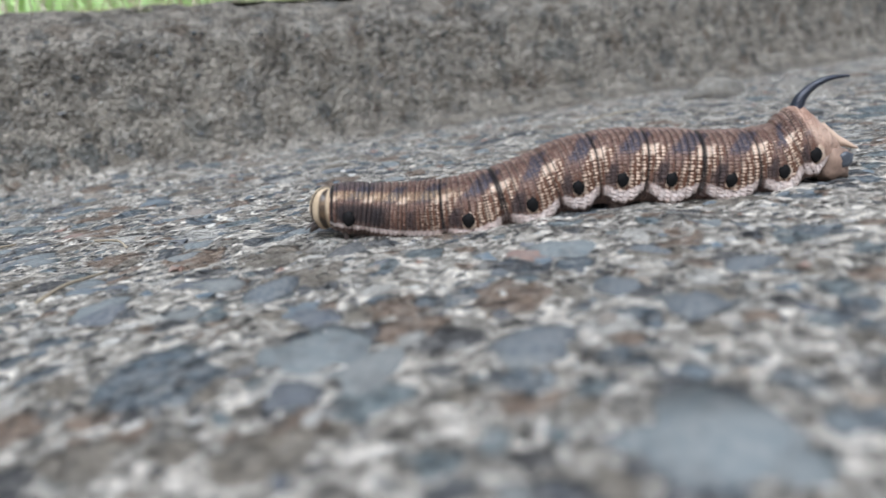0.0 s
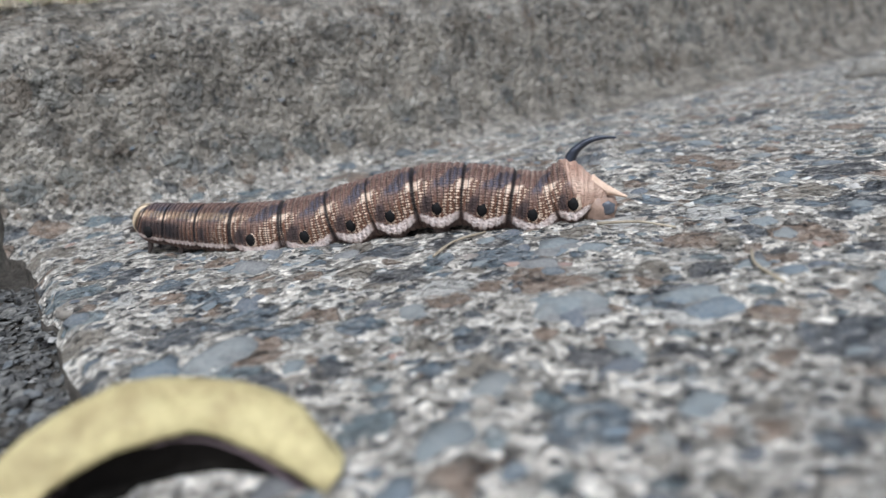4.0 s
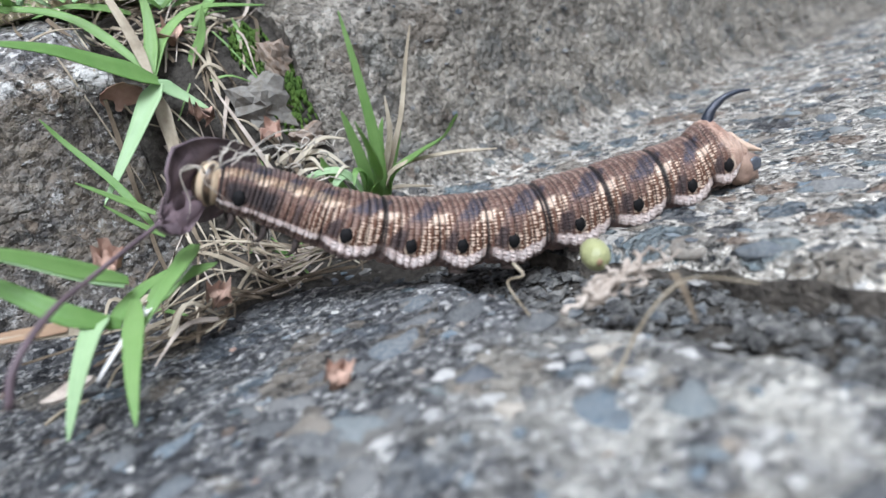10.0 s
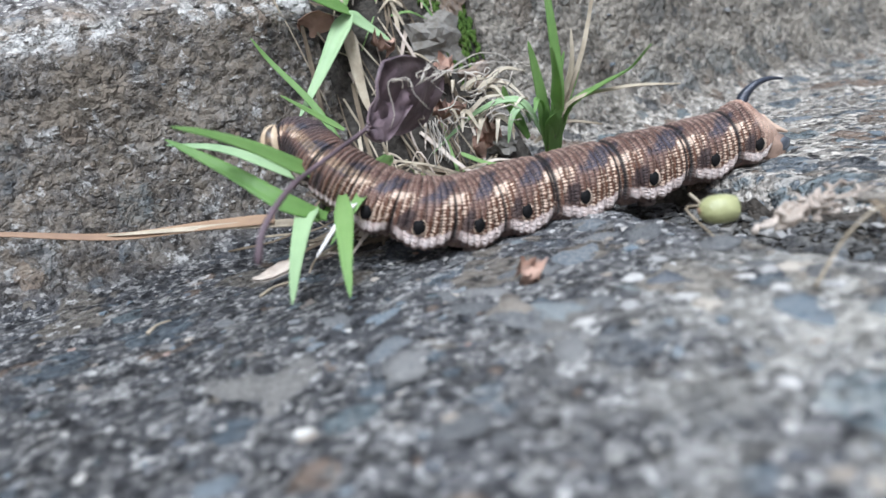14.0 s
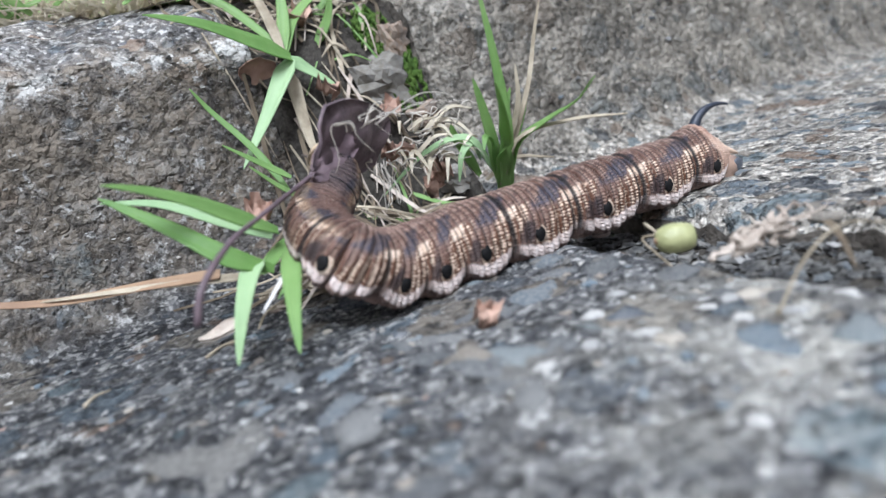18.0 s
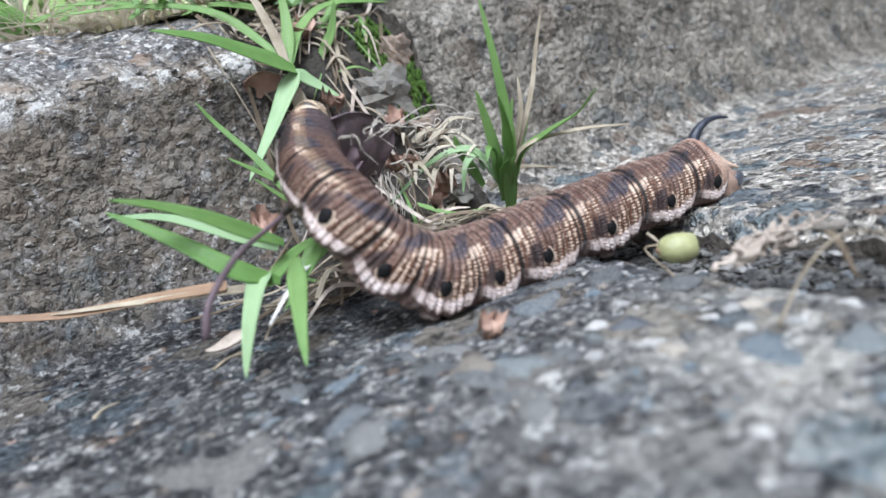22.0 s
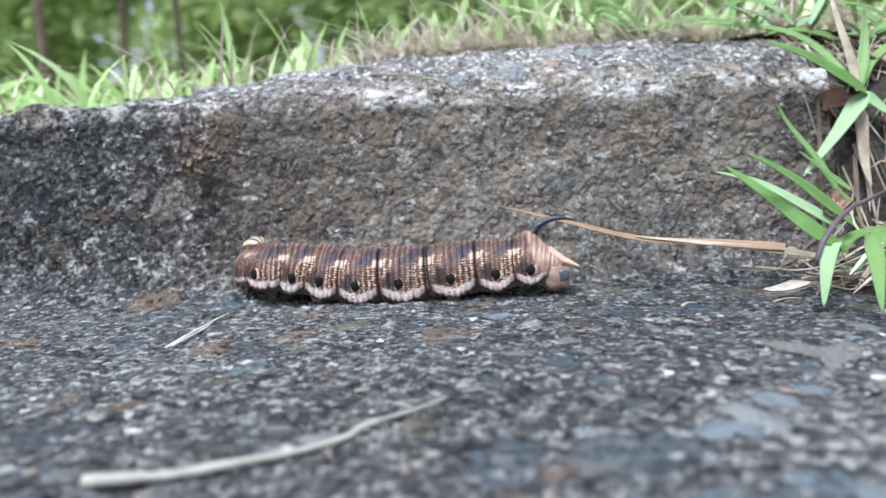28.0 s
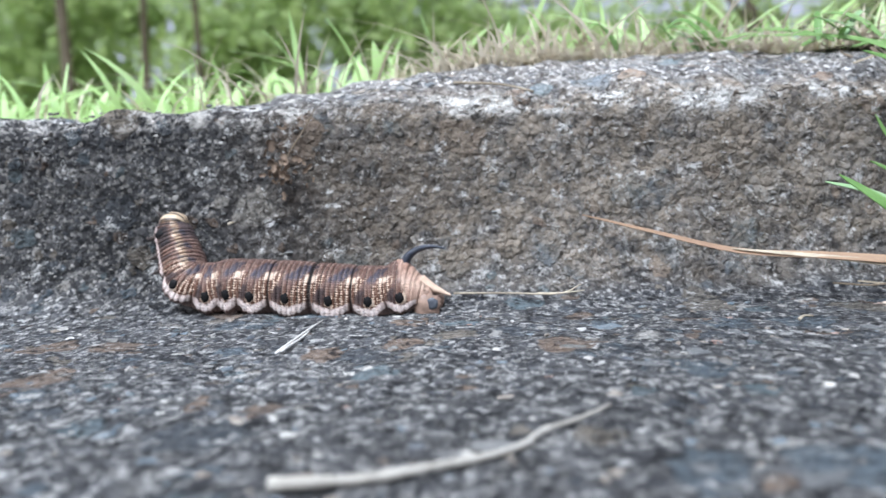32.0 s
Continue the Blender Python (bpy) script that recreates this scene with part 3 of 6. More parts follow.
def tree(x, y, h, r, crown_r, low, seed, leaves=1800):
    """A tree in metres: tapered trunk, limbs and a crown of many small leaves."""
    rng = random.Random(seed)
    ob = thing("tree", "slender tree with a brown trunk and light green leaves", "tree", (x * 100, y * 100, 5.0), group="trees beyond the lawn")
    lean = rng.uniform(-0.25, 0.25)
    top = Vector((lean * 100, 0, h * 100))
    part("trunk", tube("trunk", [(0, 0, -20), (lean * 20, 5, h * 30), top * 0.7, top], r * 100, r * 30, M_BARK, 12, 10, 0.05), ob)
    verts, faces = [], []
    for _ in range(7):
        f = rng.uniform(low, 0.95)
        g = rng.uniform(0, 6.283)
        a = Vector((lean * 100 * f, 0, h * 100 * f))
        b = a + Vector((math.cos(g), math.sin(g), rng.uniform(0.1, 0.6))) * crown_r * 70
        part("limb", tube("limb", [a, a.lerp(b, 0.5) + Vector((0, 0, 6)), b], r * 40, r * 10, M_BARK, 6, 6), ob)
        centre = a.lerp(b, 0.85)
        for _ in range(leaves // 5):
            d = Vector((rng.gauss(0, 1), rng.gauss(0, 1), rng.gauss(0, 0.8))) * crown_r * 38
            c, s = centre + d, rng.uniform(7, 15)
            u = Vector((rng.uniform(-1, 1), rng.uniform(-1, 1), rng.uniform(-1, 1))).normalized() * s
            w = u.orthogonal().normalized() * s * 0.5
            k = len(verts)
            verts += [c - u, c + w, c + u, c - w]
            faces.append((k, k + 1, k + 2, k + 3))
    part("crown", shape("crown", verts, faces, M_LEAVES, False), ob, "loose crown of light green leaves")
    return ob


tree(-3.0, 5.2, 5.5, 0.05, 1.9, 0.45, 1, 350)
tree(-3.5, 7.6, 6.0, 0.055, 2.2, 0.45, 2, 350)
tree(-2.7, 7.2, 6.0, 0.045, 2.2, 0.45, 3, 350)
tree(-8.0, 9.0, 7.0, 0.12, 3.2, 0.12, 4, 1600)
tree(-4.2, 13.0, 8.0, 0.14, 3.6, 0.1, 5, 1800)
tree(0.5, 14.0, 8.0, 0.14, 3.6, 0.1, 6, 1600)
tree(5.0, 12.0, 8.0, 0.14, 3.6, 0.12, 7, 1200)
tree(-13.0, 14.0, 8.0, 0.14, 4.0, 0.1, 8, 1400)


def hedge(x, y, w, h, seed):
    rng = random.Random(seed)
    verts, faces = [], []
    clumps = [(Vector((rng.uniform(-0.5, 0.5) * w * 100, rng.uniform(-70, 70), rng.uniform(0.0, 1.0) ** 0.8 * h * 100)), rng.uniform(35, 75)) for _ in range(46)]
    for _ in range(3600):
        centre, reach = rng.choice(clumps)
        c = centre + Vector((rng.gauss(0, 0.6), rng.gauss(0, 0.6), rng.gauss(0, 0.5))) * reach
        c.z = abs(c.z)
        s = rng.uniform(9, 20)
        u = Vector((rng.uniform(-1, 1), rng.uniform(-1, 1), rng.uniform(-1, 1))).normalized() * s
        q = u.orthogonal().normalized() * s * 0.6
        k = len(verts)
        verts += [c - u, c + q, c + u, c - q]
        faces.append((k, k + 1, k + 2, k + 3))
    ob = thing("bush", "dense green bush at the far side of the lawn", "bush", (x * 100, y * 100, 5), group="bushes beyond the lawn")
    part("foliage", shape("foliage", verts, faces, M_LEAVES, False), ob)
    part("stem", tube("stem", [(0, 0, -10), (5, 0, h * 40), (0, 5, h * 80)], 6, 2, M_BARK, 6, 6), ob)


hedge(-8.0, 11.0, 5, 4.2, 1)
hedge(-3.6, 12.5, 5, 3.8, 2)
hedge(1.0, 13.5, 5, 3.2, 3)
hedge(5.6, 13.0, 5, 2.8, 4)
hedge(-12.5, 10.5, 5, 4.2, 5)
hedge(10.5, 12.5, 6, 4.4, 6)
hedge(-6.0, 15.5, 8, 5.4, 7)
hedge(2.5, 17.0, 9, 3.0, 8)
hedge(-16.5, 13.0, 7, 5.6, 9)
hedge(-1.5, 20.0, 12, 6.4, 10)
hedge(-13.0, 19.0, 12, 8.0, 11)

# ---- stones in the concrete ----
PEBBLES = []
for i in range(8):
    PEBBLES.append(shape("pebble", *rock_data((1.0, rnd.uniform(0.6, 0.95), 0.3), rnd, 0.5, 10, 6), M_BLUE if i < 3 else M_PEBBLE))


M_SLATE_STONE = stone_material("dark_flush_stones", [(0.0, (0.055, 0.06, 0.066)), (0.4, (0.085, 0.09, 0.094)), (0.7, (0.1, 0.095, 0.086))])
for _ in range(3):
    PEBBLES.append(shape("pebble", *rock_data((1.0, rnd.uniform(0.6, 0.95), 0.3), rnd, 0.5, 12, 6), M_SLATE_STONE))


def pebble(owner, x, y, size, k=None, flat=1.0, z=None):
    ob = part("pebble", PEBBLES[rnd.randrange(8) if k is None else k], owner)
    ob.location = (x * CM, y * CM, ((floor_z(x, y) if z is None else z) - size * 0.2 * flat) * CM)
    ob.rotation_euler = (rnd.uniform(-0.08, 0.08), rnd.uniform(-0.08, 0.08), rnd.uniform(0, 6.28))
    ob.scale = (size, size * rnd.uniform(0.75, 1.0), size * flat)


# the largest flush stones
for x, y, s, k in ((11.3, -13.9, 0.36, 0), (12.5, -14.3, 0.25, 5), (12.3, -15.9, 0.29, 1), (11.1, -13.6, 0.63, 0), (12.1, -14.1, 0.27, 6), (10.4, -11.5, 0.24, 1), (10.5, -10.2, 0.24, 0), (7.3, -8.7, 0.48, 5), (9.7, -10.7, 0.35, 1), (10.8, -10.7, 0.34, 0), (11.2, -11.5, 0.4, 4), (11.4, -12.3, 0.39, 6), (10.9, -13.2, 0.35, 2), (8.4, -9.6, 0.42, 4)):
    pebble(kerb_2, x, y, s, k, 0.5)
for x, y, s, k in ((-1.4, -3.2, 0.52, 9), (-0.2, -2, 0.48, 10), (-1.4, -3.1, 0.52, 8), (-4.1, -2, 0.56, 9), (-2.8, -2.8, 0.25, 10), (-1.5, -3.3, 0.46, 8), (-0.1, -4.8, 0.22, 9), (-3.7, -2.4, 0.6, 10)):
    pebble(kerb_1, x, y, s, k, 0.4)
for x, y, s in ((11.3, -13.9, 0.75), (12.5, -14.4, 0.55), (12.3, -16.0, 0.8), (11.4, -12.6, 0.4), (9.8, -10.8, 0.45), (10.8, -10.8, 0.4), (8.4, -9.5, 0.5), (7.4, -8.7, 0.6),
                (11.3, -11.4, 0.45), (8.7, -7.1, 0.4), (11.4, -12.3, 0.42), (10.7, -9.0, 0.35), (7.3, -8.9, 0.4), (8.2, -9.8, 0.45), (5.1, -5.5, 0.42), (4.3, -7.0, 0.5), (7.3, -8.6, 0.5),
                (8.8, -7.0, 0.5), (8.2, -9.5, 0.35), (5.0, -9.9, 0.4), (14.2, -12.5, 0.5), (3.4, -3.3, 0.34), (3.3, -4.2, 0.3), (13.8, -13.8, 0.4)):
    pebble(kerb_2, x, y, s, rnd.randrange(3) if s > 0.48 else None)
for x, y, s in ((-1.3, -3.2, 0.55), (-0.1, -2.0, 0.6), (-1.5, -2.8, 0.4), (-2.4, -1.7, 0.35), (-0.1, -4.7, 0.45), (0.4, -5.2, 0.4), (-2.7, -2.9, 0.4), (-1.4, -2.1, 0.4), (-5.5, -4.2, 0.45), (-2.7, -2.5, 0.35), (-5.7, -4.4, 0.4), (-9.1, -4.2, 0.25)):
    pebble(kerb_1, x, y, s)
for _ in range(235):
    s = 0.14 + 0.3 * rnd.random() ** 2.2
    pebble(kerb_2, rnd.uniform(3.6, 18), rnd.uniform(-16.5, 0), s)
for _ in range(130):
    s = 0.08 + 0.26 * rnd.random() ** 2.4
    pebble(kerb_1, 1.0 - 9 * rnd.random() ** 1.7, rnd.uniform(-7, 1.0), s, rnd.choice((8, 9, 10, 8, 9, 10, 3, 4, 0)), 0.75)


M_CHIP = stone_material("white_chips", [(0.0, (0.56, 0.54, 0.5)), (0.4, (0.4, 0.39, 0.37)), (0.75, (0.48, 0.42, 0.34))])
CHIPS = [shape("chip", *rock_data((1.0, rnd.uniform(0.6, 0.9), 0.4), rnd, 0.7, 9, 6), M_CHIP) for _ in range(4)]
for x, y, s in [(1.0, -4.8, 0.13), (-0.8, -3.6, 0.12), (0.35, -3.9, 0.11), (0.75, -4.1, 0.2), (0.2, -4.35, 0.15), (-0.4, -4.1, 0.14)] + [(rnd.gauss(-0.1, 0.75), rnd.uniform(-6.4, -2.6), 0.05 + 0.09 * rnd.random() ** 1.5) for _ in range(28)] + [(rnd.uniform(-9, -1.5), rnd.uniform(-5.5, 0.5), 0.03 + 0.06 * rnd.random() ** 2) for _ in range(40)]:
    if x < edge_left(y) - 0.1:
        ob = part("chip", CHIPS[rnd.randrange(4)], kerb_1)
        ob.location, ob.rotation_euler, ob.scale = (x * CM, y * CM, (floor_z(x, y) - s * 0.2) * CM), (0, 0, rnd.uniform(0, 6.28)), (s, s, s)


M_CRUMB = stone_material("crumbs_of_old_concrete", [(0.0, (0.17, 0.155, 0.135)), (0.3, (0.3, 0.275, 0.24)), (0.5, (0.09, 0.088, 0.085)), (0.65, (0.2, 0.18, 0.155)), (0.85, (0.5, 0.48, 0.43)), (0.95, (0.12, 0.14, 0.15))])


def grit(name, owner, count, spot, size, mat, label, seed, seg=6, rows=4):
    rng = random.Random(seed)
    verts, faces = [], []
    for _ in range(count):
        (x, y, z), s = spot(rng), size[0] + (size[1] - size[0]) * rng.random() ** 2.5
        v, f = rock_data((s, s * rng.uniform(0.5, 1), s * rng.uniform(0.25, 0.55)), rng, 1.0, seg, rows)
        g, k = rng.uniform(0, 6.28), len(verts)
        c, d = math.cos(g), math.sin(g)
        verts += [(x + a * c - b * d, y + a * d + b * c, z + e) for a, b, e in v]
        faces += [tuple(k + i for i in q) for q in f]
    ob = part(name, shape(name, verts, faces, mat, False), owner, label)
    tagged(ob, kind="stuff")


def on_floor(x0, x1, y0, y1):
    def spot(rng):
        x, y = rng.uniform(x0, x1), rng.uniform(y0, y1)
        return x, y, floor_z(x, y) - 0.02
    return spot


def on_face(x0, x1):
    def spot(rng):
        s = rng.uniform(2.5, 8.5)
        y, z = profile(s)
        x = rng.uniform(x0, x1)
        return x, y + 0.02 - bumpy(x, y, z) * 1.2 + (0.06 * max(0.0, x - 8) if x > 3 else 0), z
    return spot


grit("small_stones", kerb_2, 3200, on_floor(3.3, 30, -17, 2.2), (0.03, 0.13), M_SPECK, "small stones set in the concrete", 21)
grit("small_stones", kerb_1, 2600, on_floor(-20, 1.2, -8, 2.2), (0.025, 0.1), M_SPECK, "small stones set in the concrete", 22)
grit("face_stones", kerb_1, 1500, on_face(-18, -0.6), (0.015, 0.07), M_CRUMB, "small stones in the kerb face", 23)
grit("face_stones", kerb_2, 300, on_face(3.0, 22), (0.03, 0.12), M_PEBBLE, "small stones in the kerb face", 24)
grit("gravel", soil, 5000, lambda rng: (lambda x, y: (x, y, soil_z(x, y) + 0.02))(rng.uniform(0.6, 3.2), rng.uniform(-10, 0.5)), (0.02, 0.14), M_GRAVEL, "loose grit lying in the joint", 25)

# ---- plants and litter in the joint ----


def plant(name, label, at, blades, group=""):
    """A plant at its base; blades: (points, width, material)."""
    ob = thing(name, label, "grass", at, group=group)
    for pts, w, mat in blades:
        part("blade", blade_shape([(p[0] - at[0], p[1] - at[1], p[2] - at[2]) for p in pts], w, mat), ob)
    return ob


plant("grass_clump", "green grass with broad blades rooted in the kerb joint", (0.1, 3.75, 2.9), [
    ([(0.1, 3.55, 3.24), (-0.5, 3.4, 3.55), (-1.3, 3.2, 3.95), (-2.1, 3.0, 4.2)], 0.5, M_GRASS),
    ([(0.1, 3.55, 3.22), (-0.25, 3.35, 2.9), (-0.75, 3.1, 2.4), (-1.4, 2.9, 1.75)], 0.4, M_GRASS_GREY),
    ([(0.1, 3.7, 3.25), (0.35, 3.6, 3.0), (0.7, 3.4, 2.65)], 0.3, M_GRASS_GREY),
    ([(0.1, 3.75, 3.0), (0.0, 3.5, 2.6), (-0.1, 3.2, 1.9), (-0.1, 3.0, 1.5)], 0.28, M_STRAW),
    ([(0.1, 3.8, 3.3), (0.1, 4.1, 4.0), (0.0, 4.4, 4.8), (-0.1, 4.6, 5.6)], 0.2, M_STRAW),
    ([(0.1, 3.8, 3.3), (0.6, 4.2, 3.9), (1.4, 4.4, 4.3), (2.6, 4.3, 4.15)], 0.24, M_GRASS),
    ([(0.15, 3.85, 3.4), (0.5, 4.3, 4.2), (0.6, 4.5, 5.0)], 0.26, M_GRASS),
    ([(0.15, 3.85, 3.4), (-0.5, 4.8, 4.5), (-1.6, 5.2, 4.9), (-3.0, 5.4, 5.0)], 0.2, M_GRASS),
    ([(0.9, 4.2, 3.4), (1.2, 4.1, 3.8), (1.35, 4.0, 4.3)], 0.24, M_GRASS),
    ([(1.3, 4.6, 4.0), (1.9, 4.5, 4.5), (2.9, 4.4, 4.7)], 0.22, M_GRASS),
], "grass in the joint")
plant("grass_sprig", "two narrow grass blades leaning on the kerb", (-1.3, 2.5, 1.4), [
    ([(-1.0, 2.3, 1.3), (-1.2, 2.75, 2.0), (-1.55, 3.15, 2.7), (-1.74, 3.22, 3.1)], 0.13, M_GRASS),
    ([(-0.95, 2.2, 1.5), (-1.35, 2.3, 1.85), (-1.75, 2.35, 2.2)], 0.12, M_GRASS),
    ([(-1.0, 1.9, 1.2), (-1.3, 1.9, 1.5), (-1.6, 1.9, 1.85)], 0.09, M_GRASS),
], "grass in the joint")
fan = plant("grass_fan", "low fan of broad green grass blades over the gutter", (-2.45, -0.1, 0.6), [
    ([(-1.9, 0.5, 1.1), (-2.36, 0.37, 1.42), (-2.8, 0.28, 1.75), (-3.25, 0.17, 2.02), (-3.67, 0.04, 2.22)], 0.27, M_GRASS),
    ([(-2.2, 0.1, 0.75), (-2.65, 0.15, 1.05), (-3.0, 0.4, 1.42), (-3.35, 0.62, 1.76), (-3.67, 0.82, 2.05)], 0.29, M_GRASS),
    ([(-1.9, 0.8, 1.0), (-2.4, 0.9, 1.35), (-3.0, 1.15, 1.75), (-3.62, 1.32, 1.95)], 0.2, M_GRASS_GREY),
    ([(-1.8, 0.3, 0.8), (-1.4, 0.3, 0.95), (-0.9, 0.35, 0.95)], 0.3, M_GRASS),
    ([(-2.3, 0.3, 0.7), (-1.8, 0.6, 0.9), (-1.2, 0.8, 1.0)], 0.22, M_GRASS),
], "grass in the joint")
# four blades hang low over the gutter and get brushed aside by the caterpillar
low_blades = []
for foot, pts, w, mat in (((-2.3, 0.2, 0.9), [(0, 0, 0), (-0.2, -0.2, -0.08), (-0.55, -0.75, -0.35), (-0.85, -1.25, -0.68)], 0.3, M_GRASS_GREY),
                          ((-2.0, -0.1, 1.0), [(0, 0, 0), (-0.25, -0.55, -0.25), (-0.45, -0.95, -0.5), (-0.62, -1.3, -0.8)], 0.26, M_GRASS),
                          ((-1.0, 0.6, 1.2), [(0, 0, 0), (-0.3, -0.4, -0.05), (-0.8, -0.8, -0.25), (-1.4, -1.05, -0.65)], 0.26, M_GRASS),
                          ((-1.22, 0.3, 1.05), [(0, 0, 0), (-0.48, -0.35, -0.1), (-1.03, -0.8, -0.25), (-1.5, -1.17, -0.47)], 0.1, M_WHITE_BIT)):
    low_blades.append((part("blade", blade_shape(pts, w, mat), fan, "narrow dry blade hanging over the gutter" if mat is M_WHITE_BIT else "narrow green blade hanging over the gutter"), [c - d for c, d in zip(foot, (-2.45, -0.1, 0.6))]))
plant("grass_tuft", "small upright tuft of fresh green grass", (1.6, 0.55, 0.1), [
    ([(1.6, 0.55, 0.2), (1.52, 0.2, 1.0), (1.48, -0.05, 1.7), (1.46, -0.1, 2.6), (1.42, -0.1, 3.5)], 0.24, M_GRASS),
    ([(1.6, 0.5, 0.5), (1.62, 0.0, 1.25), (1.75, -0.6, 1.55), (1.75, -1.2, 1.75), (1.63, -1.72, 2.04)], 0.17, M_GRASS),
    ([(1.55, 0.5, 0.6), (1.4, 0.0, 1.3), (1.1, -0.5, 1.75), (0.69, -1.04, 2.23)], 0.26, M_GRASS),
    ([(1.6, 0.5, 0.4), (1.6, 0.1, 1.2), (2.0, -0.02, 2.0), (2.3, -0.02, 2.7), (2.53, 0.0, 3.15)], 0.09, M_STRAW),
    ([(1.6, 0.5, 0.4), (1.6, 0.2, 1.2), (1.7, -0.1, 1.8), (1.75, -0.15, 2.35)], 0.14, M_STRAW),
    ([(1.6, 0.5, 0.6), (1.8, 0.3, 1.2), (1.95, 0.1, 1.7), (2.1, 0.0, 2.2)], 0.1, M_GRASS),
    ([(1.5, 0.4, 0.7), (1.6, -0.1, 1.35), (1.9, -0.9, 1.5), (2.3, -1.5, 1.45)], 0.09, M_STRAW),
    ([(1.3, 0.5, 1.15), (1.1, 0.35, 1.42), (0.9, 0.35, 1.3), (0.8, 0.4, 0.95)], 0.15, M_GRASS_GREY),
    ([(1.5, 0.5, 0.9), (1.1, 0.4, 1.5), (0.6, 0.75, 1.45), (0.0, 1.25, 0.95)], 0.14, M_GRASS_GREY),
    ([(1.4, 0.6, 0.8), (1.9, 0.5, 1.0), (2.5, 0.3, 0.85)], 0.09, M_STRAW),
    ([(1.3, 0.6, 0.9), (1.0, 0.55, 1.5), (0.93, 0.5, 1.75)], 0.2, M_GRASS),
    ([(1.55, 0.5, 0.7), (1.42, 0.3, 1.4), (1.3, 0.2, 1.95), (1.22, 0.15, 2.3)], 0.22, M_GRASS),
    ([(1.62, 0.5, 0.7), (1.68, 0.3, 1.3), (1.72, 0.2, 1.75), (1.82, 0.15, 2.05)], 0.17, M_GRASS),
    ([(1.55, 0.5, 0.8), (1.35, 0.2, 1.35), (1.12, 0.0, 1.5), (0.98, -0.1, 1.35)], 0.16, M_GRASS),
], "grass in the joint")


def wild_blades(at, count, reach, length, seed):
    rng, out = random.Random(seed), []
    for _ in range(count):
        g, ln = rng.uniform(0, 6.283), rng.uniform(*length)
        foot = Vector((at[0] + rng.gauss(0, reach), at[1] + rng.gauss(0, reach * 0.5), at[2] + 0.1))
        d = Vector((math.cos(g), math.sin(g) * 0.6, 0)) * ln
        lift = rng.uniform(0.15, 0.7) * ln
        out.append(([foot, foot + d * 0.3 + Vector((0, 0, lift * 0.55)), foot + d * 0.65 + Vector((0, 0, lift * 0.9)), foot + d + Vector((0, 0, lift * rng.uniform(0.6, 1.1)))], rng.uniform(0.12, 0.26), M_GRASS if rng.random() < 0.8 else M_GRASS_GREY))
    return out


for at, count, reach, length, sd in (((-0.9, 5.6, 4.75), 13, 0.7, (0.8, 2.0), 31), ((1.3, 5.2, 4.4), 12, 0.5, (0.8, 1.7), 32), ((-3.4, 6.8, 4.9), 10, 0.8, (0.8, 1.8), 33), ((2.3, 5.6, 4.6), 7, 0.4, (0.7, 1.5), 34)):
    plant("grass_tuft", "tuft of fresh green grass on the kerb top", at, wild_blades(at, count, reach, length, sd), "grass in the joint")


def straw_heap(at, count, spread, angles, length, seed, floor_, keep):
    """Dead grass: many single dry stalks tangled round the plants."""
    rng = random.Random(seed)
    ob = thing("straw_heap", "tangled heap of dry straw and dead grass on soil", "straw", at, group="heaps of straw")
    made = 0
    while made < count:
        x, y = rng.gauss(at[0], spread[0]), rng.gauss(at[1], spread[1])
        if y < keep or (-0.8 < x < 1.8 and y < 0.6 - 0.5 * x):
            continue
        made += 1
        z = max(litter_z(x, y), floor_) + abs(rng.gauss(0.06, 0.14))
        g, ln = rng.uniform(*angles) + (math.pi if rng.random() < 0.5 else 0), rng.uniform(*length)
        d = Vector((math.cos(g), math.sin(g), 0)) * ln * 0.5
        s = Vector((-d.y, d.x, 0)) * rng.uniform(-0.35, 0.35)
        lift = rng.uniform(-0.1, 0.3) * ln
        c = Vector((x - at[0], y - at[1], z - at[2]))
        ends = [max(litter_z(x + k * d.x, y + k * d.y), floor_) + rng.uniform(0.02, 0.22) - at[2] for k in (-1, 1)]
        pts = [Vector((c.x - d.x, c.y - d.y, ends[0])), c + s + Vector((0, 0, rng.uniform(0, 0.15))), Vector((c.x + d.x, c.y + d.y, ends[1] + max(0.0, lift * 0.5)))]
        part("stalk", blade_shape(pts, rng.choice((0.018, 0.024, 0.03, 0.045, 0.08)), rng.choice((M_STRAW, M_STRAW, M_OLDSTRAW, M_OLDSTRAW, M_ROOT, M_GRASS if rng.random() < 0.5 else M_STRAW)), 7, taper=0.6), ob)


straw_heap((-0.1, 1.6, 0.6), 85, (1.0, 0.6), (-1.5, 1.5), (0.5, 1.7), 8, 0.05, 0.35)
straw_heap((-1.5, 0.65, 0.1), 20, (0.5, 0.22), (-0.3, 1.2), (0.4, 1.2), 9, 0.05, 0.25)
straw_heap((1.2, 4.9, 4.0), 130, (0.9, 0.9), (-1.5, 1.5), (0.4, 1.3), 10, 0.05, 2.6)
straw_heap((1.0, 2.8, 1.0), 46, (0.8, 0.6), (-1.5, 1.5), (0.4, 1.2), 13, 0.05, 1.3)


def crinkle(pts, n, amount, rng):
    return [p + Vector((rng.gauss(0, amount), rng.gauss(0, amount), abs(rng.gauss(0, amount)))) for p in curve_points(pts, n)]


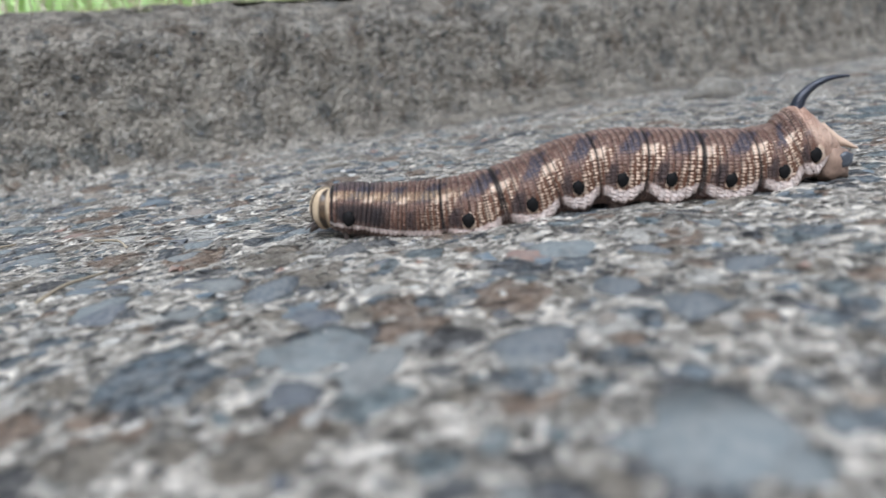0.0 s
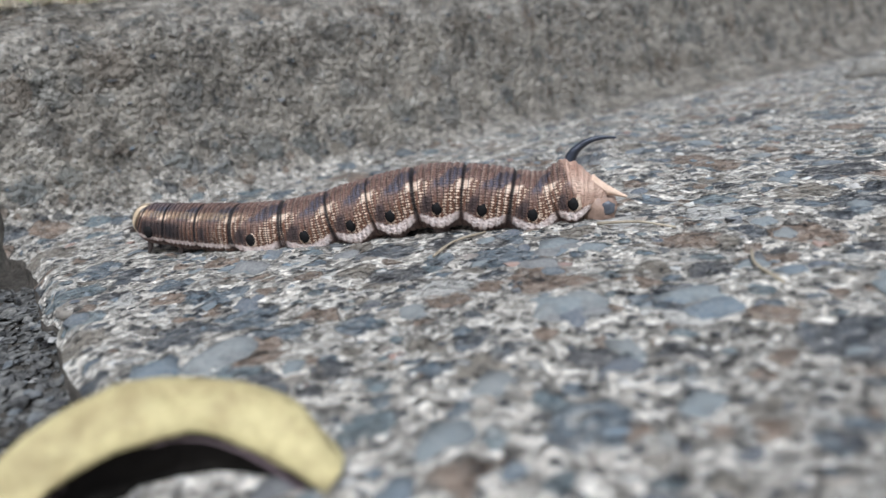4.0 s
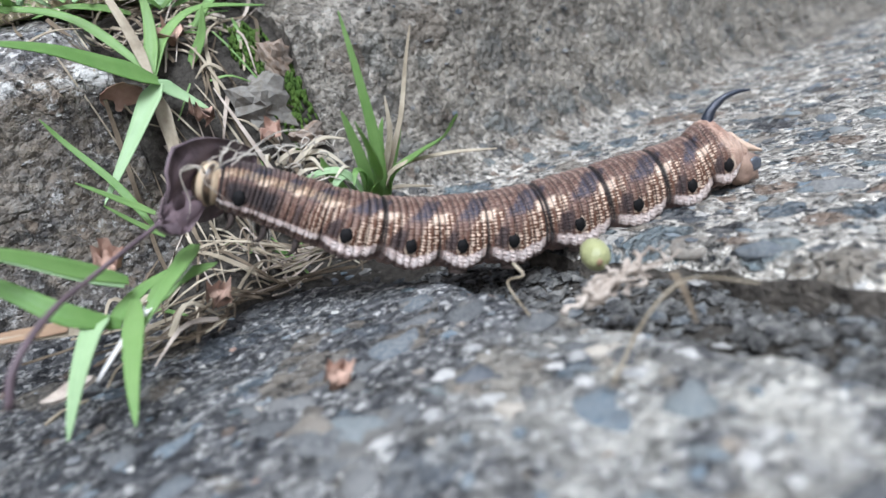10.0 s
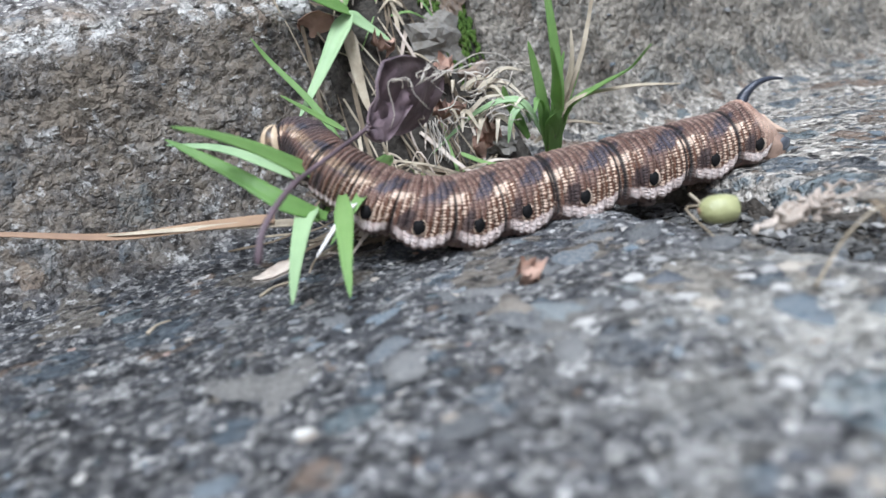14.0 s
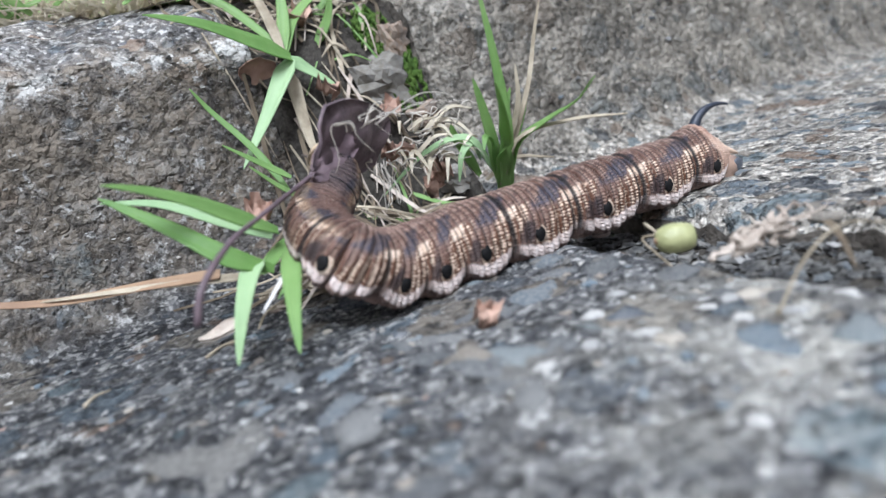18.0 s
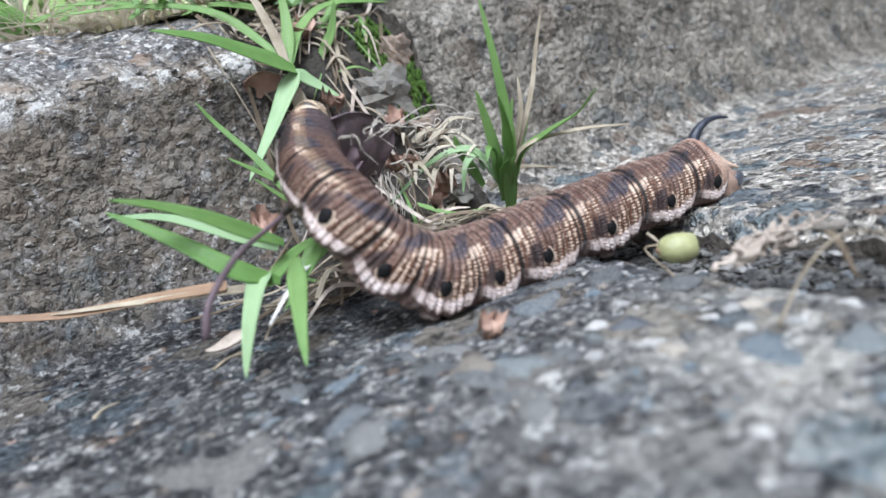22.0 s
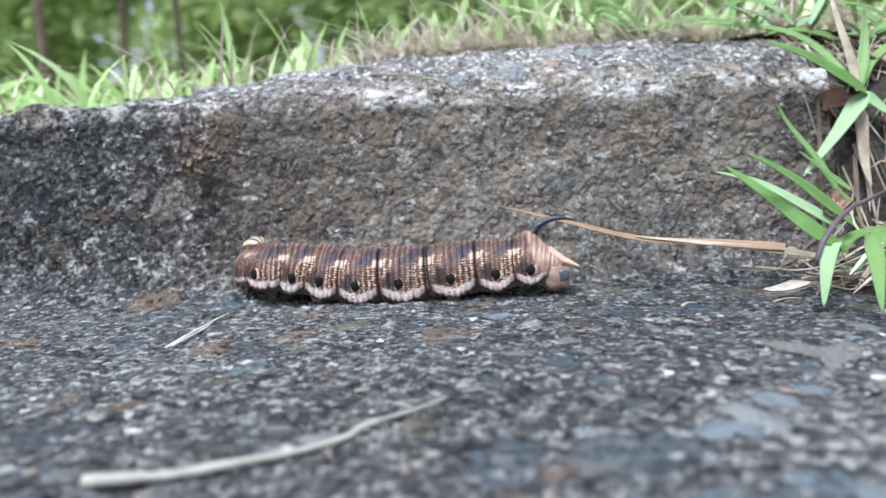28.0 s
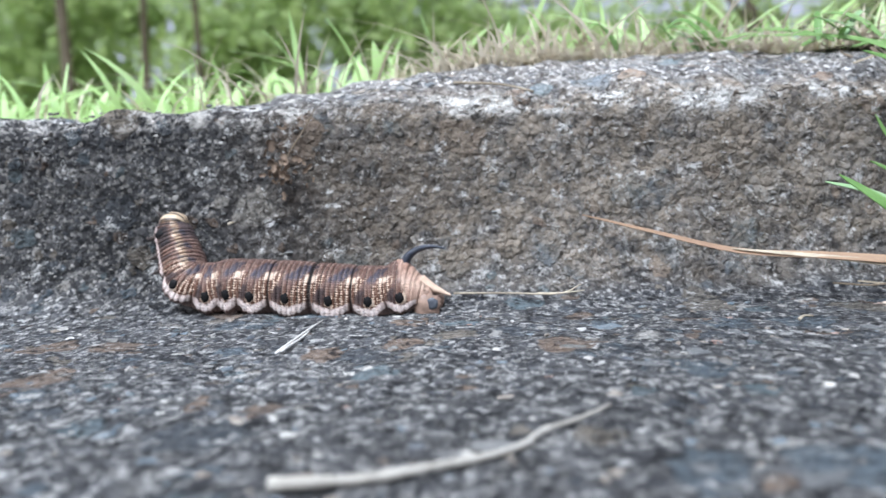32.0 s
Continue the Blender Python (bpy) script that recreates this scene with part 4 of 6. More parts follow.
def fine_roots():
    rng = random.Random(5)
    ob = thing("root_tuft", "tuft of fine pale dry rootlets on a dead leaf", "root", (-0.6, 0.1, 2.05))
    for i in range(9):
        g = rng.uniform(-2.6, 1.2)
        ln = rng.uniform(0.3, 1.6)
        a = Vector((rng.gauss(0, 0.12), rng.gauss(0, 0.12), 0.0))
        m = a + Vector((math.cos(g) * ln * 0.5, math.sin(g) * ln * 0.5, rng.uniform(0.05, 0.3)))
        b = a + Vector((math.cos(g + rng.gauss(0, 0.5)) * ln, math.sin(g) * ln, rng.uniform(-0.5, 0.25)))
        part("rootlet", tube("rootlet", crinkle([a, m, b], 6, 0.045, rng), 0.011, 0.004, M_ROOTLET, 14, 4, 0.2), ob)
    for i in range(44):
        a = Vector((rng.gauss(1.3, 0.5), rng.gauss(0.75, 0.2), rng.uniform(-0.85, -0.15)))
        g, ln = rng.uniform(-2.4, 0.9), rng.uniform(0.3, 0.85)
        b = a + Vector((math.cos(g) * ln, math.sin(g) * ln * 0.6, rng.uniform(-0.35, 0.2)))
        m = a.lerp(b, 0.5) + Vector((0, -0.05, rng.uniform(0.05, 0.22)))
        if i % 2:
            part("rootlet", tube("rootlet", crinkle([a, m, b], 6, 0.04, rng), rng.uniform(0.008, 0.02), 0.005, M_ROOTLET, 14, 4, 0.2), ob)
        else:
            part("straw_shred", blade_shape([a, m, b], rng.uniform(0.04, 0.1), M_THATCH, 8, taper=0.6), ob)
    for i in range(11):
        a = Vector((0.5 + rng.gauss(0, 0.12), 0.75 + rng.gauss(0, 0.1), -0.6))
        b = a + Vector((rng.gauss(0.0, 0.12), rng.gauss(-0.05, 0.1), -0.6))
        part("rootlet", tube("rootlet", crinkle([a, a.lerp(b, 0.5) + Vector((0.06, 0, 0)), b], 5, 0.03, rng), 0.011, 0.005, M_ROOTLET, 12, 4, 0.2), ob)


fine_roots()


def leaf_sheet(name, outline, centre, u, v, bend, mat, thick=0.025, rows=7, seed=1, crumple=0.1):
    """A leaf: outline gives half widths along its length (fractions of v), curled by bend and crumpled; a thin closed shell."""
    rng = random.Random(seed)
    off = Vector((rng.uniform(0, 9), rng.uniform(0, 9), 0))
    u, v, c = Vector(u), Vector(v), Vector(centre)
    nrm = u.cross(v).normalized()
    n, top = len(outline) - 1, []
    for i, hw in enumerate(outline):
        f = i / n - 0.5
        for j in range(rows):
            g = j / (rows - 1) * 2 - 1
            k = crumple * noise.noise(Vector((f * 4, g * 2, 0)) + off) + crumple * 0.5 * noise.noise(Vector((f * 9, g * 5, 3)) + off)
            top.append(c + u * f + v * g * hw + nrm * ((bend * (g * hw) ** 2 + bend * 1.4 * f * f) * v.length + k))
    verts = [p + nrm * thick for p in top] + [p - nrm * thick for p in top]
    m, faces = len(top), []
    for i in range(n):
        for j in range(rows - 1):
            a = i * rows + j
            faces.append((a, a + rows, a + rows + 1, a + 1))
            faces.append((m + a, m + a + 1, m + a + rows + 1, m + a + rows))
    rim = [i * rows for i in range(n + 1)] + [n * rows + j for j in range(1, rows)] + [i * rows + rows - 1 for i in range(n - 1, -1, -1)] + [j for j in range(rows - 2, 0, -1)]
    for a, b in zip(rim, rim[1:] + rim[:1]):
        faces.append((a, b, m + b, m + a))
    return shape(name, verts, faces, mat)


dead = thing("dead_leaf", "purple-brown crumpled dead leaf with a long stalk", "leaf", (-0.8, 0.3, 1.9))
part("leaf_blade", leaf_sheet("leaf_blade", [0.12, 0.45, 0.7, 0.88, 0.98, 1.0, 0.96, 0.9, 0.78, 0.62, 0.4, 0.1], (0.25, 0.15, 0.0), (1.5, 0.8, 0.25), (-0.2, -0.38, 0.52), -0.16, M_PURPLE, rows=11, seed=4, crumple=0.11), dead)
part("leaf_fold", leaf_sheet("leaf_fold", [0.2, 0.6, 0.85, 0.95, 0.8, 0.5, 0.2], (-0.25, -0.2, -0.1), (0.8, 0.4, 0.15), (-0.1, -0.12, -0.32), 0.4, M_PURPLE, seed=9, crumple=0.2), dead, "drooping folded lobe of the leaf")
stalk = part("stalk", tube("stalk", [(0, 0, 0), (-0.67, -0.4, -0.23), (-1.95, -1.2, -0.51), (-2.47, -1.7, -0.6), (-2.9, -2.05, -0.85), (-3.05, -2.12, -1.15)], 0.024, 0.038, M_STALK, 20, 8, 0.05), dead, "long dark purple stalk", pose(0.4 * CM, 0.4 * CM, 0.1 * CM))

red = thing("red_leaf", "rust-red scrap of dead leaf on the kerb corner", "leaf", (-0.4, 3.85, 3.25))
part("leaf_blade", leaf_sheet("leaf_blade", [0.2, 0.7, 0.9, 1.0, 0.8, 0.65, 0.3], (-0.05, -0.1, -0.05), (0.6, -0.1, -0.08), (0.05, -0.15, 0.2), 0.4, M_RUST, 0.012, seed=2), red)
for x, y, z, s, g in ((-1.95, 0.9, 1.3, 0.45, 0.5), (0.25, 1.0, 1.5, 0.5, 2.2), (-1.0, 0.5, 0.5, 0.4, 1.0), (0.9, 1.3, 0.85, 0.4, 0.3), (0.5, 3.4, 2.6, 0.5, 2.0), (0.8, 4.4, 3.9, 0.6, 0.4), (0.1, 2.6, 1.9, 0.5, 0.9), (1.0, 1.2, 1.0, 0.4, 2.9), (1.5, 3.2, 2.0, 0.45, 0.3), (-0.95, -2.25, 0.08, 0.3, 0.6)):
    ob = thing("leaf_scrap", "curled brown scrap of dead leaf in the litter", "leaf", (x, y, z), group="scraps of dead leaf")
    part("leaf_blade", leaf_sheet("leaf_blade", [0.1, 0.45, 0.95, 0.6, 1.0, 0.7, 0.35, 0.05], (0, 0, 0), (s * math.cos(g), s * math.sin(g), 0.08), (-s * 0.38 * math.sin(g), s * 0.38 * math.cos(g), 0.12), 0.9, M_RUST, 0.006, 9, int(x * 10 + 50), 0.26), ob)

# near-black colour standing for the shade under the arched leaf
M_LEAF_SHADE = plain("leaf_shade", (0.004, 0.0035, 0.003), (0.014, 0.012, 0.01), 300, 1.0, 0.05, 0.001, 600)
yellow = thing("yellow_leaf", "curled yellow dead leaf arching over the gutter", "leaf", (3.2, -8.9, 0.0))


def strip(name, edges, mat, n=26, rows=4, thick=0.03):
    """A crumpled sheet laid over smooth lines, one beside the other, with thickness."""
    lines = [curve_points(e, n) for e in edges]
    verts, faces, wide = [], [], rows * (len(edges) - 1) + 1
    for i in range(n + 1):
        across = curve_points([ln[i] for ln in lines], wide - 1)
        for j, p in enumerate(across):
            k = noise.noise((i * 0.35, j * 0.5, 2.0)) * 0.05 + noise.noise((i * 0.9, j * 1.1, 5.0)) * 0.025
            verts.append(p + Vector((0, -0.5, 0.8)) * k)
    m = len(verts)
    verts += [v + Vector((0, 0.4, -0.9)) * thick for v in verts]
    for i in range(n):
        for j in range(wide - 1):
            q = i * wide + j
            faces += [(q, q + wide, q + wide + 1, q + 1), (m + q, m + q + 1, m + q + wide + 1, m + q + wide)]
    rim = [i * wide for i in range(n + 1)] + [n * wide + j for j in range(1, wide)] + [i * wide + wide - 1 for i in range(n - 1, -1, -1)] + [j for j in range(wide - 2, 0, -1)]
    faces += [(p, q, m + q, m + p) for p, q in zip(rim, rim[1:] + rim[:1])]
    return shape(name, verts, faces, mat)


FRONT = [(-0.95, -0.15, 0.03), (-0.55, 0.0, 0.3), (-0.1, -0.06, 0.41), (0.38, -0.18, 0.4), (0.7, -0.5, 0.22), (0.93, -0.93, 0.02)]
RIDGE = [(-1.25, 0.2, 0.05), (-0.78, 0.24, 0.5), (-0.2, 0.4, 0.66), (0.36, 0.32, 0.64), (1.0, -0.16, 0.42), (1.15, -0.75, 0.03)]
REAR = [(-1.2, 0.4, 0.0), (-0.75, 0.6, 0.2), (-0.15, 0.8, 0.24), (0.5, 0.7, 0.24), (1.15, 0.2, 0.1), (1.25, -0.5, 0.0)]
part("leaf_blade", strip("leaf_blade", [FRONT, RIDGE, REAR], M_YELLOW), yellow)
# upright black sheet added where only shade lies below the leaf's edge
part("hollow", strip("hollow", [[(x * 0.99, y + 0.03, z - 0.02) for x, y, z in FRONT], [(x * 0.98, y + 0.12, 0.01) for x, y, z in FRONT]], M_LEAF_SHADE, 22, 3), yellow, "black sheet painting the shade under the leaf")
# dark lining added so the leaf's inside looks shaded
part("underside", strip("underside", [[(x * 0.96, y + 0.04, z - 0.07) for x, y, z in FRONT], [(x * 0.94, y + 0.1, z * 0.6 - 0.02) for x, y, z in RIDGE], [(x * 0.95, y - 0.05, 0.0) for x, y, z in REAR]], M_PURPLE, 20, 2), yellow, "dark lining added to shade the leaf's inside")


def block_data(size, rng, rough):
    """An angular broken lump: flat sides with worn edges."""
    verts, faces = rock_data((1, 1, 1), rng, 0.0, 20, 14)
    off = Vector((rng.uniform(0, 50), rng.uniform(0, 50), 0))
    out = []
    for v in verts:
        d = Vector(v).normalized()
        d = d / max(abs(d.x), abs(d.y), abs(d.z)) ** 0.82
        d *= 1 + rough * (0.6 * noise.noise(d * 0.9 + off) + 0.3 * noise.noise(d * 2.6 + off) + 0.14 * noise.noise(d * 7 + off))
        out.append((d.x * size[0], d.y * size[1], d.z * size[2]))
    return out, faces


M_BROWNSTONE = stone_material("brown_broken_stone", [(0.0, (0.23, 0.16, 0.11)), (1.0, (0.2, 0.15, 0.11))])
for x, y, z, s, mat, text in ((1.75, 3.8, 2.5, (0.42, 0.34, 0.46), M_CHUNK, "pale grey angular lump of stone wedged in the kerb joint"), (2.3, 3.95, 3.15, (0.2, 0.2, 0.32), M_BROWNSTONE, "brownish broken stone in the kerb joint"),
                              (2.25, 3.4, 1.75, (0.26, 0.2, 0.2), M_BROWNSTONE, "brownish broken stone in the kerb joint"), (2.6, 3.3, 1.15, (0.25, 0.22, 0.2), M_CHUNK, "grey broken stone low in the kerb joint"), (2.25, 2.8, 0.55, (0.26, 0.24, 0.22), M_CHUNK, "grey broken stone low in the kerb joint")):
    ob = thing("broken_stone", text, "stone", (x, y, z), group="broken stones in the joint")
    part("stone", shape("stone", *block_data(s, rnd, 0.75), mat, False), ob)
    ob.rotation_euler = (rnd.uniform(-0.2, 0.2), rnd.uniform(-0.25, 0.25), rnd.uniform(-0.4, 0.4))


def moss():
    rng = random.Random(3)
    verts, faces = [], []
    spots = [(rng.gauss(2.1, 0.25), rng.gauss(3.7, 0.5)) for _ in range(6)]
    for _ in range(420):
        q = rng.choice(spots)
        x, y = rng.gauss(q[0], 0.12), rng.gauss(q[1], 0.1)
        z = soil_z(x, y) + abs(rng.gauss(0.0, 0.1))
        v, f = rock_data((0.035, 0.035, 0.07), rng, 1.4, 5, 4)
        k = len(verts)
        verts += [(x + a, y + b, z + c) for a, b, c in v]
        faces += [tuple(k + i for i in q) for q in f]
    thing("moss", "cushions of dark green moss in the joint", "moss", me=shape("moss", verts, faces, M_MOSS), kind="stuff")


moss()

# ---- litter on the gutter floor ----
root = thing("dead_root", "twisted pale dead root and straw on the joint", "root", (1.7, -3.8, 0.1))
for i in range(9):
    rr = random.Random(40 + i)
    x0, y0 = rr.uniform(-0.85, 0.1), rr.uniform(-0.05, 0.3)
    pts = [(x0, y0, 0.06), (x0 + 0.3, y0 + rr.uniform(-0.15, 0.15), rr.uniform(0.1, 0.28)), (x0 + rr.uniform(0.5, 0.8), y0 + rr.uniform(-0.3, 0.15), rr.uniform(0.08, 0.3))]
    part("root", tube("root", crinkle(pts, 11, 0.055, rr), rr.uniform(0.02, 0.045), 0.01, M_ROOT, 26, 7, 0.4), root)
part("dry_blade", blade_shape([(-0.05, -0.5, 0.3), (-0.22, -0.72, 0.22), (-0.38, -0.92, 0.02)], 0.09, M_OLDSTRAW, taper=0.8), root, "bent brown grass blade")
part("dry_stalk", tube("dry_stalk", [(-1.5, -0.9, 0.02), (-0.8, -0.75, 0.25), (-0.3, -0.85, 0.4), (0.1, -1.25, 0.25)], 0.016, 0.012, M_STRAW, 12, 5), root, "arched straw stalk")
part("dry_stalk", tube("dry_stalk", [(0.0, 1.75, 0.1), (-0.1, 1.5, 0.02), (-0.4, 1.45, 0.06), (-0.8, 0.72, -0.03)], 0.026, 0.012, M_STRAW, 12, 5), root, "curled straw stalk")

withered = thing("withered_blade", "long withered brown grass blade along the kerb foot", "grass blade", (-4.5, 2.6, 0.6))
part("blade", blade_shape([(1.9, -1.5, 0.1), (1.1, -0.9, 0.15), (0.0, -0.1, 0.2), (-1.3, 0.45, 0.55), (-2.53, 0.65, 0.9)], 0.16, M_BROWNBLADE, 18, taper=0.8), withered)
part("sheath", blade_shape([(2.2, -1.75, 0.0), (1.2, -1.0, 0.12), (-0.2, 0.05, 0.25)], 0.12, M_STRAW, 10, taper=0.7), withered)
grey = thing("grey_leaf", "grey dry leaf lying at the kerb foot", "leaf", (-2.9, 0.4, 0.2))
part("leaf_blade", leaf_sheet("leaf_blade", [0.1, 0.6, 1.0, 0.8, 0.2], (0, 0, 0), (0.55, -0.3, 0.12), (0.07, 0.06, 0.07), 0.2, M_ROOT, seed=3, crumple=0.05), grey)

twig = thing("twig", "pale dry bent twig lying on the gutter", "twig", (-9.3, -4.2, 0.0))
part("stem", tube("stem", [(-1.42, -0.72, 0.06), (-1.1, -0.72, 0.07), (-0.72, -0.66, 0.06), (-0.3, -0.6, 0.1), (0.05, -0.42, 0.08), (0.42, -0.12, 0.06), (0.6, 0.1, 0.09), (0.95, 0.42, 0.07), (1.3, 0.8, 0.06)], 0.046, 0.016, M_TWIG, 34, 7, 0.2), twig)
forked = thing("straw_piece", "small forked piece of pale straw on the gutter", "straw", (-11.65, 0.4, 0.0))
part("stalk", tube("stalk", [(-0.1, -1.2, 0.05), (0.0, -0.2, 0.07), (0.1, 0.9, 0.07)], 0.02, 0.012, M_WHITE_BIT, 8, 5, 0.2), forked)
part("stalk", tube("stalk", [(-0.05, -1.1, 0.05), (0.05, -0.1, 0.05), (0.0, 0.6, 0.05)], 0.018, 0.012, M_WHITE_BIT, 8, 5, 0.2), forked)
thin = thing("straw_piece", "thin forked straw lying at the kerb foot", "straw", (-8.5, 2.4, 0.12))
part("stalk", tube("stalk", [(-0.95, 0.15, 0.12), (0.0, 0.0, 0.11), (0.85, -0.2, 0.1), (1.3, 0.15, 0.2)], 0.02, 0.012, M_STRAW, 10, 5), thin)
part("stalk", tube("stalk", [(0.5, -0.12, 0.11), (0.9, -0.2, 0.11), (1.3, -0.12, 0.13)], 0.014, 0.01, M_STRAW, 6, 5), thin)
topstraw = thing("straw_piece", "pale straw lying on the kerb top", "straw", (-8.4, 4.1, 3.95))
part("stalk", tube("stalk", [(-0.9, 0.5, 0.25), (0.0, 0.1, 0.12), (0.6, -0.3, -0.1)], 0.03, 0.02, M_STRAW, 8, 5), topstraw)


def debris():
    rng = random.Random(12)
    ob = thing("litter_clump", "clump of brown dead bits clinging to the kerb face", "litter", (-12.5, 3.5, 2.6))
    part("stalk", tube("stalk", [(-0.15, -0.1, -0.1), (0.1, 0.02, 0.35), (0.3, 0.1, 0.65), (0.55, 0.2, 1.1)], 0.02, 0.01, M_OLDSTRAW, 10, 5, 0.2), ob)
    for _ in range(34):
        c = Vector((rng.gauss(-0.05, 0.26), -0.15 + rng.gauss(0, 0.05), rng.gauss(-0.05, 0.26)))
        g, size = rng.uniform(0, 6.283), rng.uniform(0.07, 0.26)
        u, v = Vector((math.cos(g), rng.gauss(0, 0.3), math.sin(g))) * size, Vector((-math.sin(g), rng.gauss(0, 0.5), math.cos(g))) * size * rng.uniform(0.12, 0.35)
        part("bit", leaf_sheet("bit", [0.2, 0.9, 0.6, 1.0, 0.3], c, u, v, 0.5, M_DEBRIS, 0.006, 4, rng.randint(1, 999), 0.06), ob)


debris()
for x, y, z, s, g in ((9.45, -9.55, 0.05, 1.1, 0.85), (9.9, -7.35, 0.06, 1.1, -1.2), (-4.4, 0.3, 0.04, 0.35, 0.6), (-3.0, 0.2, 0.05, 0.5, 0.3), (8.0, -5.9, 0.05, 1.2, 0.3), (-13.5, 3.4, 1.6, 0.6, 1.4), (23, -3.0, 0.1, 3.0, 0.2)):
    ob = thing("straw_piece", "bleached scrap of straw on the concrete", "straw", (x, y, z), group="scraps of straw")
    d = Vector((math.cos(g), math.sin(g), 0)) * s * 0.5
    part("stalk", tube("stalk", [-d, Vector((-d.y, d.x, 0.1)) * 0.2, d], 0.025, 0.015, M_STRAW, 8, 5, 0.2), ob)
far_stone = thing("stone", "pale loose stone lying on the gutter far along", "stone", (28.5, -1.5, 0.12))
part("stone", shape("stone", *rock_data((1.1, 0.6, 0.45), rnd, 0.5, 12, 7), M_CHUNK), far_stone)

# ---- the seed that gets rolled ----
seed = thing("seed", "round pale green seed lying in the joint", "seed", (2.28, -2.82, 0.1))


def lathe(rows_, sides=20):
    """A body turned round the x axis; rows_: (x, radius)."""
    verts = [(x, r * math.cos(2 * math.pi * k / sides), r * math.sin(2 * math.pi * k / sides)) for x, r in rows_ for k in range(sides)]
    faces = [(i * sides + k, i * sides + (k + 1) % sides, (i + 1) * sides + (k + 1) % sides, (i + 1) * sides + k) for i in range(len(rows_) - 1) for k in range(sides)]
    return verts, faces + [tuple(range(sides))[::-1], tuple((len(rows_) - 1) * sides + k for k in range(sides))]


part("husk", shape("husk", *lathe([(-0.22, 0.03), (-0.205, 0.08), (-0.165, 0.125), (-0.09, 0.16), (0.0, 0.17), (0.08, 0.166), (0.15, 0.15), (0.19, 0.138), (0.194, 0.122), (0.165, 0.1), (0.15, 0.04)]), M_SEED), seed)
part("scar", shape("scar", *rock_data((0.02, 0.045, 0.04), rnd, 0.8, 8, 5), M_BROWNBLADE), seed, "brown scar", pose(-0.215 * CM, 0, 0.01 * CM))


# ---- the caterpillar ----
def body_material():
    mat, nt, b = material("caterpillar_skin", 0.42, spec=0.26)
    at = nt.nodes.new("ShaderNodeAttribute")
    at.attribute_name = "body"
    sep = nt.nodes.new("ShaderNodeSeparateXYZ")
    nt.links.new(at.outputs["Vector"], sep.inputs[0])
    u, deg = sep.outputs[0], calc(nt, "MULTIPLY", calc(nt, "ABSOLUTE", sep.outputs[1]), 0.96)
    g = calc(nt, "FRACT", u)
    p = where(nt)

    def band(x, lo, hi, soft):
        up = nt.nodes.new("ShaderNodeMapRange")
        up.interpolation_type = "SMOOTHSTEP"
        plug(nt, up.inputs[0], x)
        up.inputs[1].default_value, up.inputs[2].default_value = lo - soft, lo + soft
        down = nt.nodes.new("ShaderNodeMapRange")
        down.interpolation_type = "SMOOTHSTEP"
        plug(nt, down.inputs[0], x)
        down.inputs[1].default_value, down.inputs[2].default_value = hi - soft, hi + soft
        return calc(nt, "MULTIPLY", up.outputs[0], calc(nt, "SUBTRACT", 1.0, down.outputs[0]))
    # brown ground with rows of small warts
    grid = nt.nodes.new("ShaderNodeCombineXYZ")
    plug(nt, grid.inputs[0], calc(nt, "MULTIPLY", u, 8.0))
    plug(nt, grid.inputs[1], calc(nt, "MULTIPLY", sep.outputs[1], 0.2))
    wart = ramp(nt, cells(nt, grid.outputs[0], 1.0, "Distance", "F1", 0.3), [(0.3, 1.0), (0.46, 0.0)])
    patch = ramp(nt, noisy(nt, p, 330, 4), [(0.35, 0.0), (0.65, 1.0)])
    tint = ramp(nt, noisy(nt, p, 160, 3), [(0.4, 0.0), (0.6, 1.0)])
    ground_ = mix(nt, patch, (0.075, 0.038, 0.03), mix(nt, tint, (0.22, 0.11, 0.066), (0.17, 0.1, 0.078)))
    col = mix(nt, calc(nt, "MULTIPLY", wart, 0.38), ground_, (0.5, 0.35, 0.27))
    # pinkish warty line along the middle of the back
    ridge = band(deg, -10, 20, 5)
    col = mix(nt, calc(nt, "MULTIPLY", ridge, 0.6), col, mix(nt, wart, (0.15, 0.085, 0.065), (0.44, 0.31, 0.25)))
    shifted = calc(nt, "FRACT", calc(nt, "ADD", u, 0.5))
    jag = calc(nt, "MULTIPLY", calc(nt, "SUBTRACT", noisy(nt, p, 420, 2), 0.5), 0.22)
    # slate saddle over each joint of the back
    slant = calc(nt, "FRACT", calc(nt, "ADD", calc(nt, "SUBTRACT", u, calc(nt, "MULTIPLY", calc(nt, "SUBTRACT", 100.0, deg), 0.009)), jag))
    saddle = calc(nt, "MULTIPLY", band(slant, 0.06, 0.44, 0.06), band(calc(nt, "ADD", deg, calc(nt, "MULTIPLY", jag, 40.0)), 20, 60, 6))
    col = mix(nt, calc(nt, "MULTIPLY", saddle, calc(nt, "SUBTRACT", 0.8, calc(nt, "MULTIPLY", wart, 0.25))), col, mix(nt, patch, (0.022, 0.026, 0.04), (0.06, 0.068, 0.095)))
    # dark flank before each breathing spot
    flank = calc(nt, "MULTIPLY", band(calc(nt, "ADD", g, jag), 0.14, 0.36, 0.06), band(deg, 74, 104, 6))
    col = mix(nt, calc(nt, "MULTIPLY", flank, 0.75), col, (0.035, 0.03, 0.034))
    # slanting field of cream warts behind it
    field = calc(nt, "MULTIPLY", band(slant, 0.42, 0.98, 0.06), band(deg, 48, 120, 5))
    field = calc(nt, "MULTIPLY", field, band(u, 2.6, 20, 0.3))
    warm = mix(nt, wart, (0.13, 0.06, 0.036), (0.72, 0.54, 0.4))
